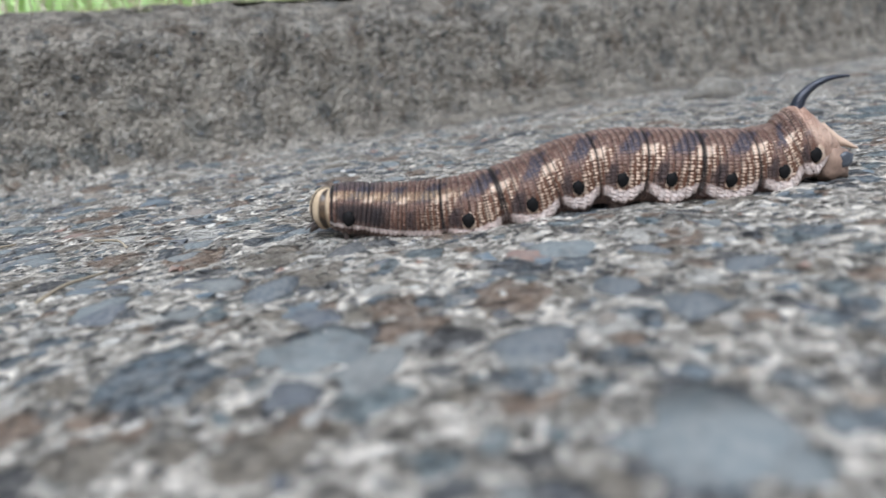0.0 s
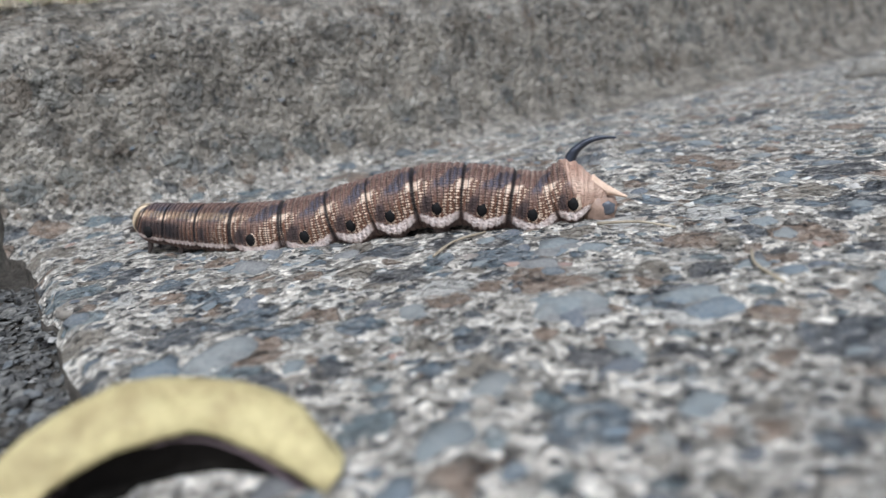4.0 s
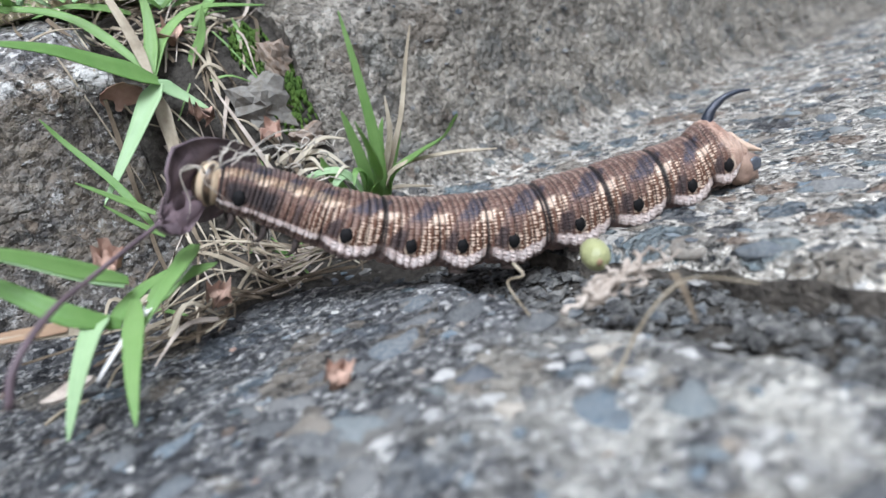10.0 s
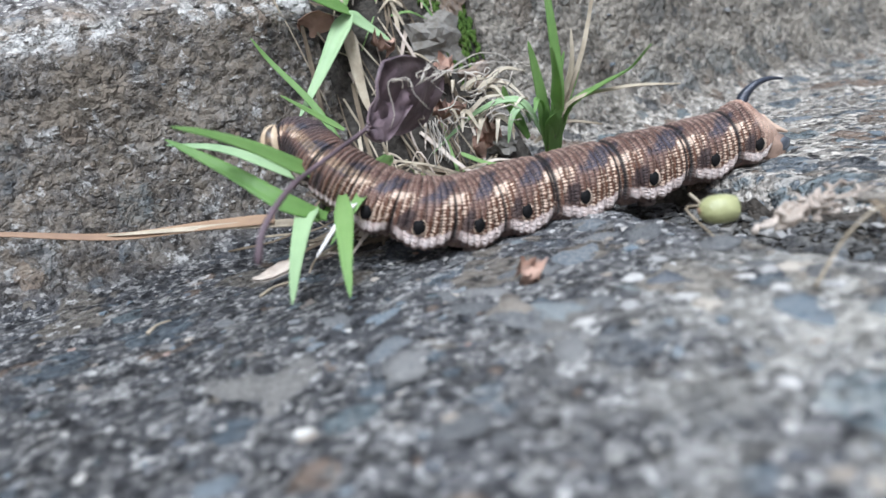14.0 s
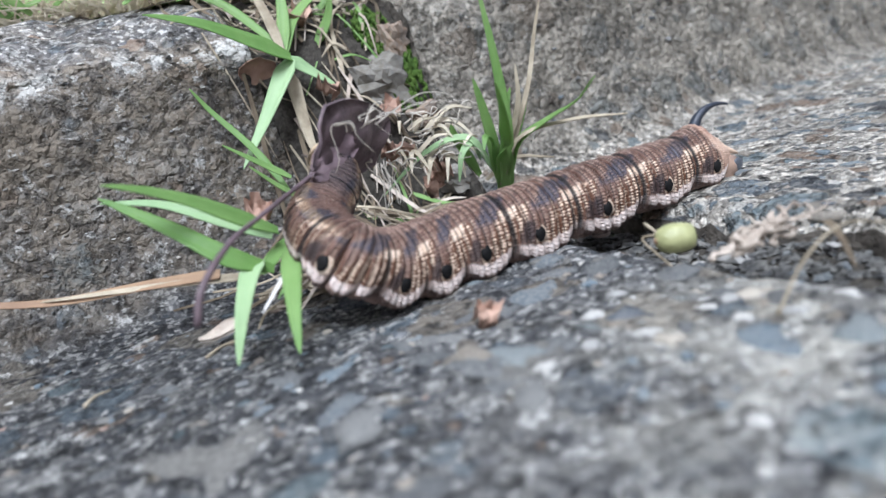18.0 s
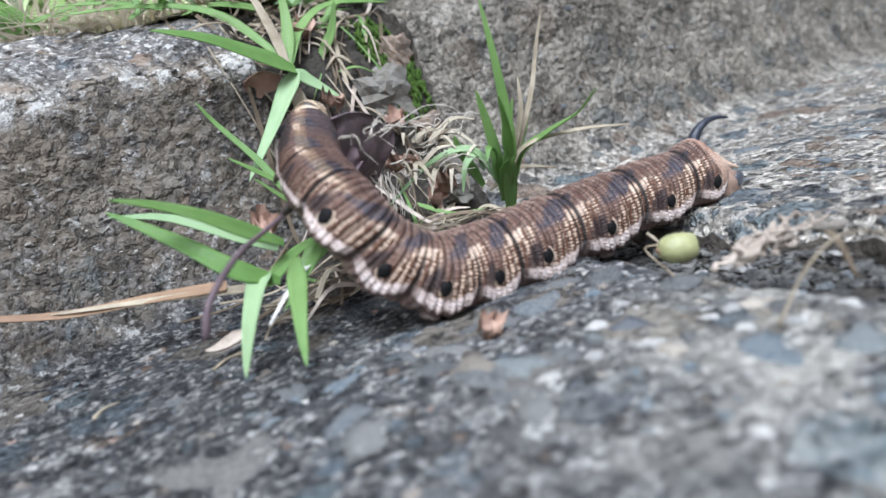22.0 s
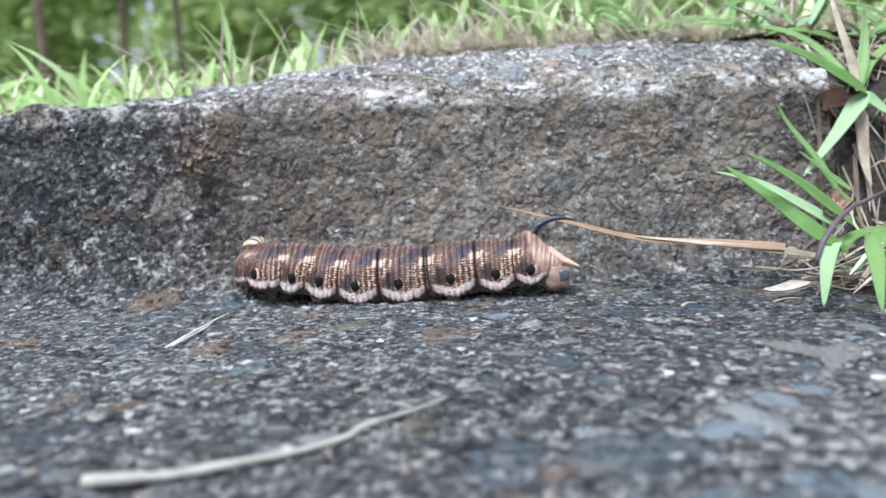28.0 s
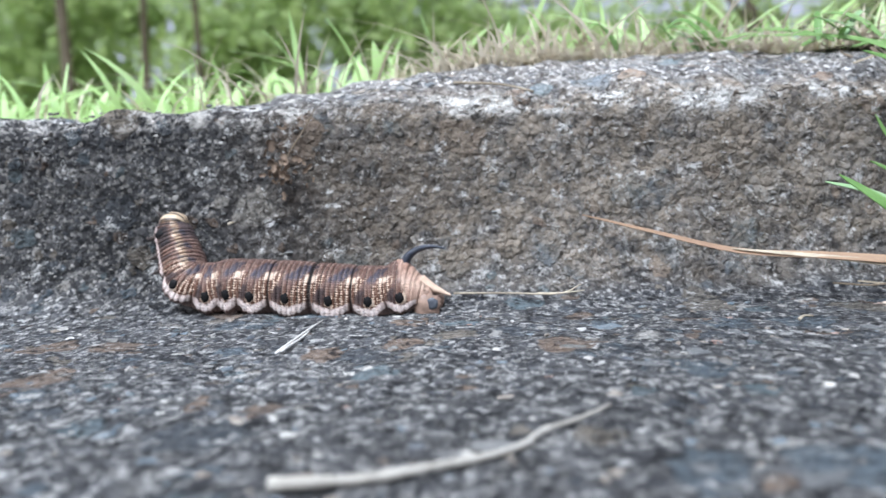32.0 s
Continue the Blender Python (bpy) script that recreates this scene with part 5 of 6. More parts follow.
    col = mix(nt, calc(nt, "MULTIPLY", field, 0.95), col, warm)
    blob = calc(nt, "MULTIPLY", band(slant, 0.5, 0.78, 0.04), band(calc(nt, "ADD", deg, calc(nt, "MULTIPLY", jag, 50.0)), 48, 63, 3))
    col = mix(nt, calc(nt, "MULTIPLY", blob, 0.92), col, mix(nt, wart, (0.68, 0.5, 0.37), (0.82, 0.66, 0.52)))
    # front part: broken cream lines along the back, dark side patch behind the head
    fore = band(u, -1.0, 3.2, 0.5)
    lines = calc(nt, "MULTIPLY", band(deg, 38, 56, 4), calc(nt, "MULTIPLY", fore, ramp(nt, noisy(nt, p, 500, 2), [(0.3, 0.3), (0.5, 1.0)])))
    col = mix(nt, calc(nt, "MULTIPLY", lines, calc(nt, "ADD", 0.2, calc(nt, "MULTIPLY", wart, 0.5))), col, (0.62, 0.44, 0.26))
    dark = calc(nt, "MULTIPLY", band(u, 0.1, 1.6, 0.2), band(deg, 66, 104, 8))
    col = mix(nt, calc(nt, "MULTIPLY", dark, 0.85), col, (0.03, 0.025, 0.026))
    nape = calc(nt, "MULTIPLY", band(u, -1.0, 1.4, 0.4), band(deg, -10, 34, 6))
    col = mix(nt, calc(nt, "MULTIPLY", nape, 0.6), col, (0.05, 0.05, 0.062))
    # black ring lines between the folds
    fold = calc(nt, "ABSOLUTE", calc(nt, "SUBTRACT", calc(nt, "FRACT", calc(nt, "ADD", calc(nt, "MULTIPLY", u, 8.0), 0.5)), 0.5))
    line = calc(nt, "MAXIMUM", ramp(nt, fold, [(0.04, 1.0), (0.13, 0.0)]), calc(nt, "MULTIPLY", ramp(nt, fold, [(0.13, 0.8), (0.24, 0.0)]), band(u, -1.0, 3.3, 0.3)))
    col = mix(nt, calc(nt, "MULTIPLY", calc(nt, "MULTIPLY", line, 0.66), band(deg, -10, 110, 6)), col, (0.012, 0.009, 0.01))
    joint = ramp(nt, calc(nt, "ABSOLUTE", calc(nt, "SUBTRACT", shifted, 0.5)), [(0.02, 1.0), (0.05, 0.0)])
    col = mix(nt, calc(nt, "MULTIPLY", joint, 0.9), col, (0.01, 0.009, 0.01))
    # rear end: pinkish tan
    rear = calc(nt, "MULTIPLY", band(calc(nt, "ADD", calc(nt, "ADD", u, jag), calc(nt, "MULTIPLY", calc(nt, "SUBTRACT", 60.0, deg), 0.004)), 10.52, 20, 0.06), band(deg, -10, 122, 4))
    tan = mix(nt, patch, (0.36, 0.21, 0.15), (0.64, 0.45, 0.34))
    col = mix(nt, calc(nt, "MULTIPLY", rear, 0.92), col, tan)
    # white fold low on the side, hanging lowest in the middle of each segment
    thorax = band(u, -1.0, 3.4, 0.6)
    wave = calc(nt, "MULTIPLY", calc(nt, "COSINE", calc(nt, "MULTIPLY", g, 6.2832)), calc(nt, "SUBTRACT", 5.0, calc(nt, "MULTIPLY", thorax, 4.5)))
    low = calc(nt, "ADD", calc(nt, "ADD", deg, wave), calc(nt, "MULTIPLY", jag, 30.0))
    white = mix(nt, thorax, band(low, 107.5, 121.5, 2.0), band(low, 108.5, 117.5, 2.0))
    gap = calc(nt, "MAXIMUM", band(g, 0.08, 0.94, 0.035), band(u, -1, 3.0, 0.2))
    white = calc(nt, "MULTIPLY", white, calc(nt, "ADD", 0.1, calc(nt, "MULTIPLY", gap, 0.9)))
    cream = mix(nt, ramp(nt, noisy(nt, p, 900, 4), [(0.4, 0.0), (0.7, 1.0)]), (0.8, 0.69, 0.63), (0.58, 0.43, 0.37))
    col = mix(nt, calc(nt, "MULTIPLY", white, 0.95), col, cream)
    col = mix(nt, band(low, 122, 400, 3), col, mix(nt, patch, (0.08, 0.05, 0.042), (0.34, 0.23, 0.19)))
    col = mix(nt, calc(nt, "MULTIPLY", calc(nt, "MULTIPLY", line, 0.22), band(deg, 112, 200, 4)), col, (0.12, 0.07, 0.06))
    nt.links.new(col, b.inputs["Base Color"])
    h = calc(nt, "ADD", calc(nt, "MULTIPLY", wart, 0.7), calc(nt, "MULTIPLY", noisy(nt, p, 2500, 3), 0.5))
    bumped(nt, b, h, 0.9, 0.0005)
    return mat


def head_material():
    mat, nt, b = material("caterpillar_head", 0.4, spec=0.45)
    sep = nt.nodes.new("ShaderNodeSeparateXYZ")
    nt.links.new(where(nt), sep.inputs[0])
    ahead = calc(nt, "ADD", calc(nt, "MULTIPLY", sep.outputs[0], 100.0), 0.06)
    turn = calc(nt, "ARCTAN2", calc(nt, "ABSOLUTE", calc(nt, "MULTIPLY", sep.outputs[1], 100.0)), ahead)
    turn = calc(nt, "ADD", turn, calc(nt, "MULTIPLY", noisy(nt, where(nt), 250, 2), 0.1))
    cream, brown = (0.54, 0.42, 0.28), (0.035, 0.022, 0.014)
    col = ramp(nt, calc(nt, "DIVIDE", turn, 3.1416), [(0.03, brown), (0.07, cream), (0.13, cream), (0.16, brown), (0.21, brown), (0.25, cream), (0.34, cream), (0.38, brown), (0.46, brown), (0.5, cream), (0.62, cream), (0.7, brown)])
    col = mix(nt, ramp(nt, noisy(nt, where(nt), 700, 3), [(0.45, 0.0), (0.75, 0.5)]), col, (0.3, 0.19, 0.1))
    nt.links.new(col, b.inputs["Base Color"])
    bumped(nt, b, noisy(nt, where(nt), 1800, 3), 0.3, 0.0003)
    return mat


M_BODY, M_HEAD = body_material(), head_material()
M_HORN = plain("horn_skin", (0.008, 0.01, 0.016), (0.03, 0.04, 0.06), 900, 0.28, 0.6, 0.0004, 1600)
M_SPOT = plain("spiracle_black", (0.003, 0.003, 0.003), (0.008, 0.007, 0.007), 900, 0.7, 0.2)
M_RIM = plain("spiracle_rim", (0.3, 0.2, 0.13), (0.66, 0.52, 0.4), 900, 0.55)
M_LEG = plain("leg_skin", (0.02, 0.016, 0.015), (0.08, 0.06, 0.05), 900, 0.4)
M_PROLEG = plain("proleg_skin", (0.05, 0.038, 0.034), (0.2, 0.15, 0.125), 700, 0.6)
M_SLATE = plain("clasper_plate_skin", (0.03, 0.034, 0.042), (0.1, 0.11, 0.125), 600, 0.35, 0.5)
M_TAN = plain("tail_skin", (0.28, 0.16, 0.1), (0.6, 0.42, 0.3), 500, 0.5)
M_FLAP = plain("flap_skin", (0.46, 0.3, 0.2), (0.72, 0.54, 0.41), 500, 0.5)
M_CLASP = plain("clasper_skin", (0.1, 0.062, 0.045), (0.34, 0.23, 0.17), 500, 0.45)

STATIONS = (-0.5, 0.5, 2.0, 3.5, 4.5, 5.5, 6.5, 7.5, 8.5, 9.5, 10.5, 11.7)
GIRTH = (0.275, 0.325, 0.38, 0.41, 0.44, 0.465, 0.48, 0.485, 0.475, 0.45, 0.395, 0.33)
RINGS = 45


def along(values, u):
    """values at the stations, blended at u."""
    k = 0
    while k < len(STATIONS) - 2 and u > STATIONS[k + 1]:
        k += 1
    f = (u - STATIONS[k]) / (STATIONS[k + 1] - STATIONS[k])
    return values[k] + (values[k + 1] - values[k]) * f


def radius(u, deg):
    """The body's radius at u along it and deg round it from the middle of the back."""
    r = along(GIRTH, u)
    if u > 10.5:
        f = min(1.0, (u - 10.5) / 0.85)
        upper = 0.5 + 0.5 * math.cos(radians(min(180.0, abs(deg) * 1.3)))
        r *= 1 - f * (0.2 + 0.3 * upper) - 0.32 * f ** 3
    r *= 1 + 0.3 * math.exp(-((u - 10.42) / 0.3) ** 2) * math.exp(-(deg / 32) ** 2)
    g = u - math.floor(u)
    r *= 1 - 0.05 * (math.exp(-(g / 0.07) ** 2) + math.exp(-((1 - g) / 0.07) ** 2))
    lobe = max(0.0, math.sin(math.pi * g)) ** 0.8
    a = abs(deg)
    r *= 1 + ((0.27 * lobe - 0.05) if u > 3 else 0.08) * math.exp(-((a - 112 - 22 * lobe) / 15) ** 2)
    if a > 148:
        r *= 1 - 0.2 * rise(148, 180, a)
    return r


def ring_shape(j):
    u0, sides, rows = (j + 0.5) / 4, 60, 13
    half = (0.13 if u0 < 3 else 0.18) * 0.75
    verts, faces, tags = [], [], []
    for i in range(rows):
        s = i / (rows - 1) * 2 - 1
        u = u0 - s * 0.1875
        prof = 1 + 0.045 * abs(math.sin(1.5 * math.pi * s)) ** 0.7 - 0.3 * max(0.0, abs(s) - 0.66)
        for k in range(sides):
            deg = k * 360 / sides - 180
            a = radians(deg)
            r = radius(max(u, 0.0), deg) * prof
            verts.append((s * half, math.sin(a) * r, math.cos(a) * r))
            tags.append((u, deg if deg > -180 else 180, 0.0))
    for i in range(rows - 1):
        for k in range(sides):
            q, n = i * sides + k, i * sides + (k + 1) % sides
            faces.append((q, n, n + sides, q + sides))
    faces += [tuple(range(sides))[::-1], tuple((rows - 1) * sides + k for k in range(sides))]
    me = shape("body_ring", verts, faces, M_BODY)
    at = me.attributes.new("body", "FLOAT_VECTOR", "POINT")
    at.data.foreach_set("vector", [c for t in tags for c in t])
    return me


caterpillar = thing("caterpillar", "brown hawk moth caterpillar with black tail horn, crawling", "caterpillar", (0, 0, 0))
head = part("head", shape("head", *rock_data((0.2, 0.25, 0.27), random.Random(2), 0.06, 26, 18), M_HEAD), caterpillar, "cream and dark striped head capsule")
for side in (-1, 1):
    part("mandible", tube("mandible", [(0.1, 0.06 * side, -0.2), (0.17, 0.06 * side, -0.26), (0.2, 0.03 * side, -0.3)], 0.05, 0.02, M_LEG, 6, 7), head)
    part("antenna", tube("antenna", [(0.12, 0.16 * side, -0.15), (0.2, 0.19 * side, -0.2), (0.24, 0.2 * side, -0.24)], 0.02, 0.008, M_LEG, 5, 5), head)
rings = []
SPOT = shape("spiracle", *rock_data((0.082, 0.05, 0.102), random.Random(4), 0.1, 14, 8), M_SPOT)
RIMS = shape("spiracle_rim", *rock_data((0.125, 0.03, 0.13), random.Random(6), 0.2, 14, 8), M_RIM)
FOOT = shape("proleg", *tube_data([(0, 0, 0.12), (0, -0.01, 0.02), (0, -0.02, -0.03), (0, -0.02, -0.08)], 0.16, 0.12, 8, 10, 0.06), M_PROLEG)
HOOK = shape("leg", *tube_data([(0, 0, 0.03), (0.03, -0.05, -0.1), (0.0, -0.03, -0.2), (-0.05, 0.02, -0.25)], 0.055, 0.008, 8, 7), M_LEG)
for j in range(RINGS):
    ring = part("body_ring", ring_shape(j), caterpillar)
    rings.append(ring)
    u = (j + 0.5) / 4
    seg = int(u)
    if j % 4 == 1:
        for side in (-1, 1):
            if seg in (0, 3, 4, 5, 6, 7, 8, 9, 10):
                a = radians(101)
                r = radius(seg + 0.5, 101) * 1.0
                spot = part("spiracle", SPOT, ring, "black oval breathing spot", Matrix.Translation((-0.06 * CM, side * math.sin(a) * r * CM, math.cos(a) * r * CM)))
                if seg > 0:
                    part("spiracle_rim", RIMS, spot, "pale rim", Matrix.Translation((0, -side * 0.012 * CM, 0)))
            if seg in (5, 6, 7, 8):
                r = along(GIRTH, u)
                part("proleg", FOOT, ring, "stubby pale proleg", Matrix.Translation((-0.05 * CM, side * r * 0.5 * CM, -r * 0.86 * CM)) @ pose(0, 0, 0, 0, 0, 180 if side > 0 else 0))
            if seg in (0, 1, 2):
                r = along(GIRTH, u)
                part("leg", HOOK, ring, "small dark jointed leg", Matrix.Translation((0, side * r * 0.45 * CM, -r * 0.85 * CM)) @ pose(0, 0, 0, 0, 0, 180 if side > 0 else 0))
rump = rings[44]
hump = rings[41]
part("horn_base", tube("horn_base", [(0.08, 0, 0.12), (-0.03, 0, 0.34), (-0.08, 0, 0.47)], 0.28, 0.08, M_TAN, 8, 16, 0.03), hump, "tan cone under the horn")
part("horn", tube("horn", [(-0.05, 0, 0.38), (-0.1, 0, 0.5), (-0.2, 0, 0.62), (-0.38, 0, 0.71), (-0.59, 0, 0.73), (-0.8, 0, 0.69)], 0.105, 0.014, M_HORN, 22, 10, 0.05), hump, "glossy blue-black curved horn")
flap = part("anal_plate", tube("anal_plate", [(0.16, 0, 0.16), (0.03, 0, 0.1), (-0.1, 0, 0.05), (-0.26, 0, 0.0), (-0.44, 0, -0.06)], 0.2, 0.025, M_FLAP, 14, 14, 0.04), rump, "pointed pale tan tail flap", pose(0.0, 0, 0.05 * CM))
flap.scale = (1.0, 0.95, 0.7)
for side in (-1, 1):
    part("clasper", shape("clasper", *rock_data((0.25, 0.15, 0.24), random.Random(7), 0.35, 16, 11), M_CLASP), rump, "brown rear clasper leg", pose(-0.06 * CM, side * 0.14 * CM, -0.2 * CM, 0, 8, 0))
    part("clasper_plate", shape("clasper_plate", *rock_data((0.11, 0.03, 0.1), random.Random(8), 0.3, 12, 7), M_SLATE), rump, "slate grey shiny side plate", pose(-0.17 * CM, side * 0.25 * CM, -0.14 * CM, 0, 30, 0))

SPINE = []


def spine(t, *points, roll=0):
    """roll: degrees by which the fore end is turned over, back towards the gutter's open side."""
    SPINE.append((t, [Vector(p) for p in points], roll))


def spine_poses(points, us, roll):
    """Poses at the places us along the line through points, turned without twist from an upright middle."""
    def at(u):
        k = 0
        while k < len(STATIONS) - 2 and u > STATIONS[k + 1]:
            k += 1
        n = len(points) - 1
        h = STATIONS[k + 1] - STATIONS[k]
        f = (u - STATIONS[k]) / h

        def slope(i):
            a, b = max(0, i - 1), min(n, i + 1)
            return (points[b] - points[a]) / (STATIONS[b] - STATIONS[a])
        f2, f3 = f * f, f ** 3
        return points[k] * (2 * f3 - 3 * f2 + 1) + slope(k) * h * (f3 - 2 * f2 + f) + points[k + 1] * (3 * f2 - 2 * f3) + slope(k + 1) * h * (f3 - f2)
    order = sorted(range(len(us)), key=lambda i: us[i])
    mid = min(order, key=lambda i: abs(us[i] - 8.0))
    out = [None] * len(us)
    for walk_ in (order[order.index(mid):], order[:order.index(mid) + 1][::-1]):
        up = Vector((0, 0, 1))
        for i in walk_:
            u = us[i]
            f = (at(u - 0.12) - at(u + 0.12)).normalized()
            up = (up - f * up.dot(f)).normalized()
            turn = radians(roll * (1 - rise(1.5, 6.5, u)))
            top = up * math.cos(turn) + up.cross(f) * math.sin(turn)
            s = top.cross(f)
            c = at(u)
            out[i] = Matrix(((f.x, s.x, top.x, c.x * CM), (f.y, s.y, top.y, c.y * CM), (f.z, s.z, top.z, c.z * CM), (0, 0, 0, 1)))
    return out


# the line of the body, head first: places in centimetres
spine(0, (12.44, -9.73, 0.41), (12.75, -9.87, 0.37), (13.38, -10.13, 0.23), (14.10, -10.55, 0.21), (14.81, -10.80, 0.31), (15.36, -10.99, 0.45), (15.92, -11.21, 0.48), (16.52, -11.46, 0.40), (17.22, -11.77, 0.30), (17.82, -12.04, 0.32), (18.18, -12.24, 0.46), (18.74, -12.51, 0.36))
spine(0.5, (11.64, -9.55, 0.56), (11.87, -9.67, 0.54), (12.37, -9.94, 0.39), (12.87, -10.34, 0.33), (13.51, -10.64, 0.31), (14.11, -10.92, 0.40), (14.67, -11.21, 0.46), (15.19, -11.49, 0.42), (15.78, -11.82, 0.35), (16.28, -12.12, 0.36), (16.62, -12.36, 0.43), (17.16, -12.68, 0.33))
spine(1, (10.93, -7.66, 0.52), (11.22, -7.90, 0.56), (11.73, -8.31, 0.35), (12.36, -8.97, 0.21), (13.00, -9.43, 0.27), (13.52, -9.81, 0.42), (13.96, -10.16, 0.55), (14.45, -10.56, 0.50), (15.03, -11.05, 0.31), (15.51, -11.47, 0.26), (15.82, -11.78, 0.39), (16.28, -12.20, 0.29))
spine(1.5, (10.06, -6.57, 0.61), (10.31, -6.83, 0.56), (10.77, -7.29, 0.34), (11.36, -8.06, 0.22), (11.94, -8.58, 0.27), (12.42, -9.01, 0.42), (12.85, -9.44, 0.51), (13.31, -9.91, 0.45), (13.81, -10.44, 0.34), (14.25, -10.91, 0.30), (14.52, -11.25, 0.42), (14.93, -11.72, 0.32))
spine(2, (9.31, -5.75, 0.79), (9.43, -5.88, 0.68), (9.84, -6.37, 0.39), (10.34, -7.13, 0.28), (10.86, -7.67, 0.30), (11.30, -8.14, 0.42), (11.70, -8.60, 0.49), (12.12, -9.09, 0.45), (12.60, -9.68, 0.33), (13.05, -10.24, 0.30), (13.31, -10.62, 0.43), (13.69, -11.11, 0.33))
spine(2.5, (8.17, -3.65, 0.25), (8.46, -4.03, 0.28), (8.99, -4.71, 0.18), (9.57, -5.64, 0.20), (10.13, -6.27, 0.24), (10.57, -6.78, 0.42), (10.97, -7.28, 0.53), (11.38, -7.80, 0.48), (11.84, -8.41, 0.37), (12.28, -9.01, 0.27), (12.57, -9.46, 0.39), (12.93, -9.97, 0.29))
spine(3, (6.89, -2.38, 0.23), (7.20, -2.75, 0.30), (7.82, -3.49, 0.20), (8.52, -4.49, 0.15), (9.13, -5.13, 0.22), (9.63, -5.67, 0.38), (10.05, -6.16, 0.52), (10.50, -6.69, 0.55), (10.95, -7.23, 0.40), (11.42, -7.83, 0.27), (11.74, -8.29, 0.36), (12.13, -8.78, 0.26))
spine(3.5, (5.77, -2.37, 0.44), (6.07, -2.67, 0.41), (6.62, -3.22, 0.27), (7.25, -4.00, 0.22), (7.87, -4.55, 0.27), (8.38, -5.00, 0.37), (8.84, -5.44, 0.49), (9.34, -5.94, 0.51), (9.85, -6.46, 0.38), (10.36, -6.99, 0.30), (10.70, -7.40, 0.39), (11.13, -7.85, 0.29))
spine(4, (4.77, -1.50, 0.58), (4.93, -1.64, 0.49), (5.54, -2.18, 0.35), (6.23, -2.94, 0.27), (6.87, -3.45, 0.26), (7.45, -3.90, 0.37), (7.94, -4.33, 0.47), (8.49, -4.81, 0.52), (9.00, -5.27, 0.43), (9.53, -5.77, 0.29), (9.92, -6.18, 0.38), (10.37, -6.61, 0.28))
spine(4.5, (3.37, -0.24, 0.40), (3.65, -0.48, 0.42), (4.30, -1.07, 0.34), (5.02, -1.86, 0.24), (5.66, -2.37, 0.27), (6.23, -2.83, 0.39), (6.74, -3.28, 0.48), (7.27, -3.75, 0.52), (7.82, -4.27, 0.42), (8.40, -4.81, 0.29), (8.80, -5.24, 0.36), (9.25, -5.67, 0.26))
spine(6.5, (0.68, 0.91, 1.03), (0.91, 0.76, 1.03), (1.30, 0.50, 0.79), (1.68, 0.11, 0.59), (2.15, -0.15, 0.69), (2.68, -0.46, 0.65), (3.33, -0.89, 0.46), (4.08, -1.40, 0.35), (4.85, -1.93, 0.34), (5.55, -2.42, 0.37), (5.99, -2.78, 0.49), (6.50, -3.14, 0.39))
spine(7, (0.35, 0.73, 1.30), (0.66, 0.54, 1.29), (1.06, 0.30, 1.12), (1.47, -0.07, 0.98), (2.00, -0.33, 0.77), (2.59, -0.65, 0.49), (3.28, -1.04, 0.33), (4.07, -1.52, 0.29), (4.86, -2.01, 0.34), (5.54, -2.44, 0.41), (5.98, -2.76, 0.51), (6.50, -3.10, 0.41))
spine(7.5, (-0.02, 0.54, 1.70), (0.22, 0.41, 1.61), (0.66, 0.16, 1.28), (1.11, -0.21, 0.93), (1.76, -0.52, 0.63), (2.39, -0.82, 0.50), (3.03, -1.16, 0.44), (3.69, -1.53, 0.41), (4.36, -1.91, 0.37), (5.02, -2.30, 0.35), (5.50, -2.62, 0.43), (6.03, -2.94, 0.33))
spine(8, (-0.47, 0.34, 0.79), (-0.29, 0.25, 0.79), (0.25, -0.03, 0.66), (0.75, -0.40, 0.48), (1.32, -0.64, 0.53), (1.81, -0.84, 0.59), (2.42, -1.15, 0.47), (3.25, -1.57, 0.36), (4.01, -1.97, 0.35), (4.75, -2.37, 0.36), (5.27, -2.69, 0.48), (5.81, -2.98, 0.38))
spine(8.5, (-0.19, 0.15, 1.96), (-0.04, 0.07, 1.78), (0.31, -0.10, 1.23), (0.66, -0.39, 0.76), (1.26, -0.63, 0.60), (1.82, -0.86, 0.55), (2.41, -1.14, 0.43), (3.25, -1.55, 0.35), (4.03, -1.94, 0.35), (4.78, -2.32, 0.37), (5.30, -2.63, 0.48), (5.85, -2.92, 0.38))
spine(9, (-0.13, -0.07, 2.18), (0.02, -0.14, 2.02), (0.36, -0.30, 1.46), (0.62, -0.54, 1.00), (1.21, -0.76, 0.67), (1.76, -0.98, 0.54), (2.35, -1.24, 0.42), (3.18, -1.63, 0.36), (3.95, -2.00, 0.35), (4.71, -2.37, 0.37), (5.25, -2.68, 0.47), (5.80, -2.96, 0.37))
spine(9.5, (-0.51, 0.21, 1.92), (-0.33, 0.13, 1.82), (0.11, -0.08, 1.45), (0.52, -0.39, 1.09), (1.15, -0.63, 0.70), (1.78, -0.88, 0.51), (2.39, -1.16, 0.37), (3.24, -1.55, 0.33), (4.00, -1.92, 0.34), (4.71, -2.27, 0.39), (5.20, -2.55, 0.49), (5.75, -2.83, 0.39))
spine(10, (-0.75, 0.22, 1.93), (-0.43, 0.08, 1.76), (0.07, -0.14, 1.38), (0.54, -0.48, 1.01), (1.18, -0.71, 0.68), (1.77, -0.93, 0.50), (2.40, -1.20, 0.37), (3.25, -1.57, 0.33), (4.01, -1.93, 0.35), (4.74, -2.27, 0.38), (5.24, -2.55, 0.49), (5.80, -2.82, 0.39))
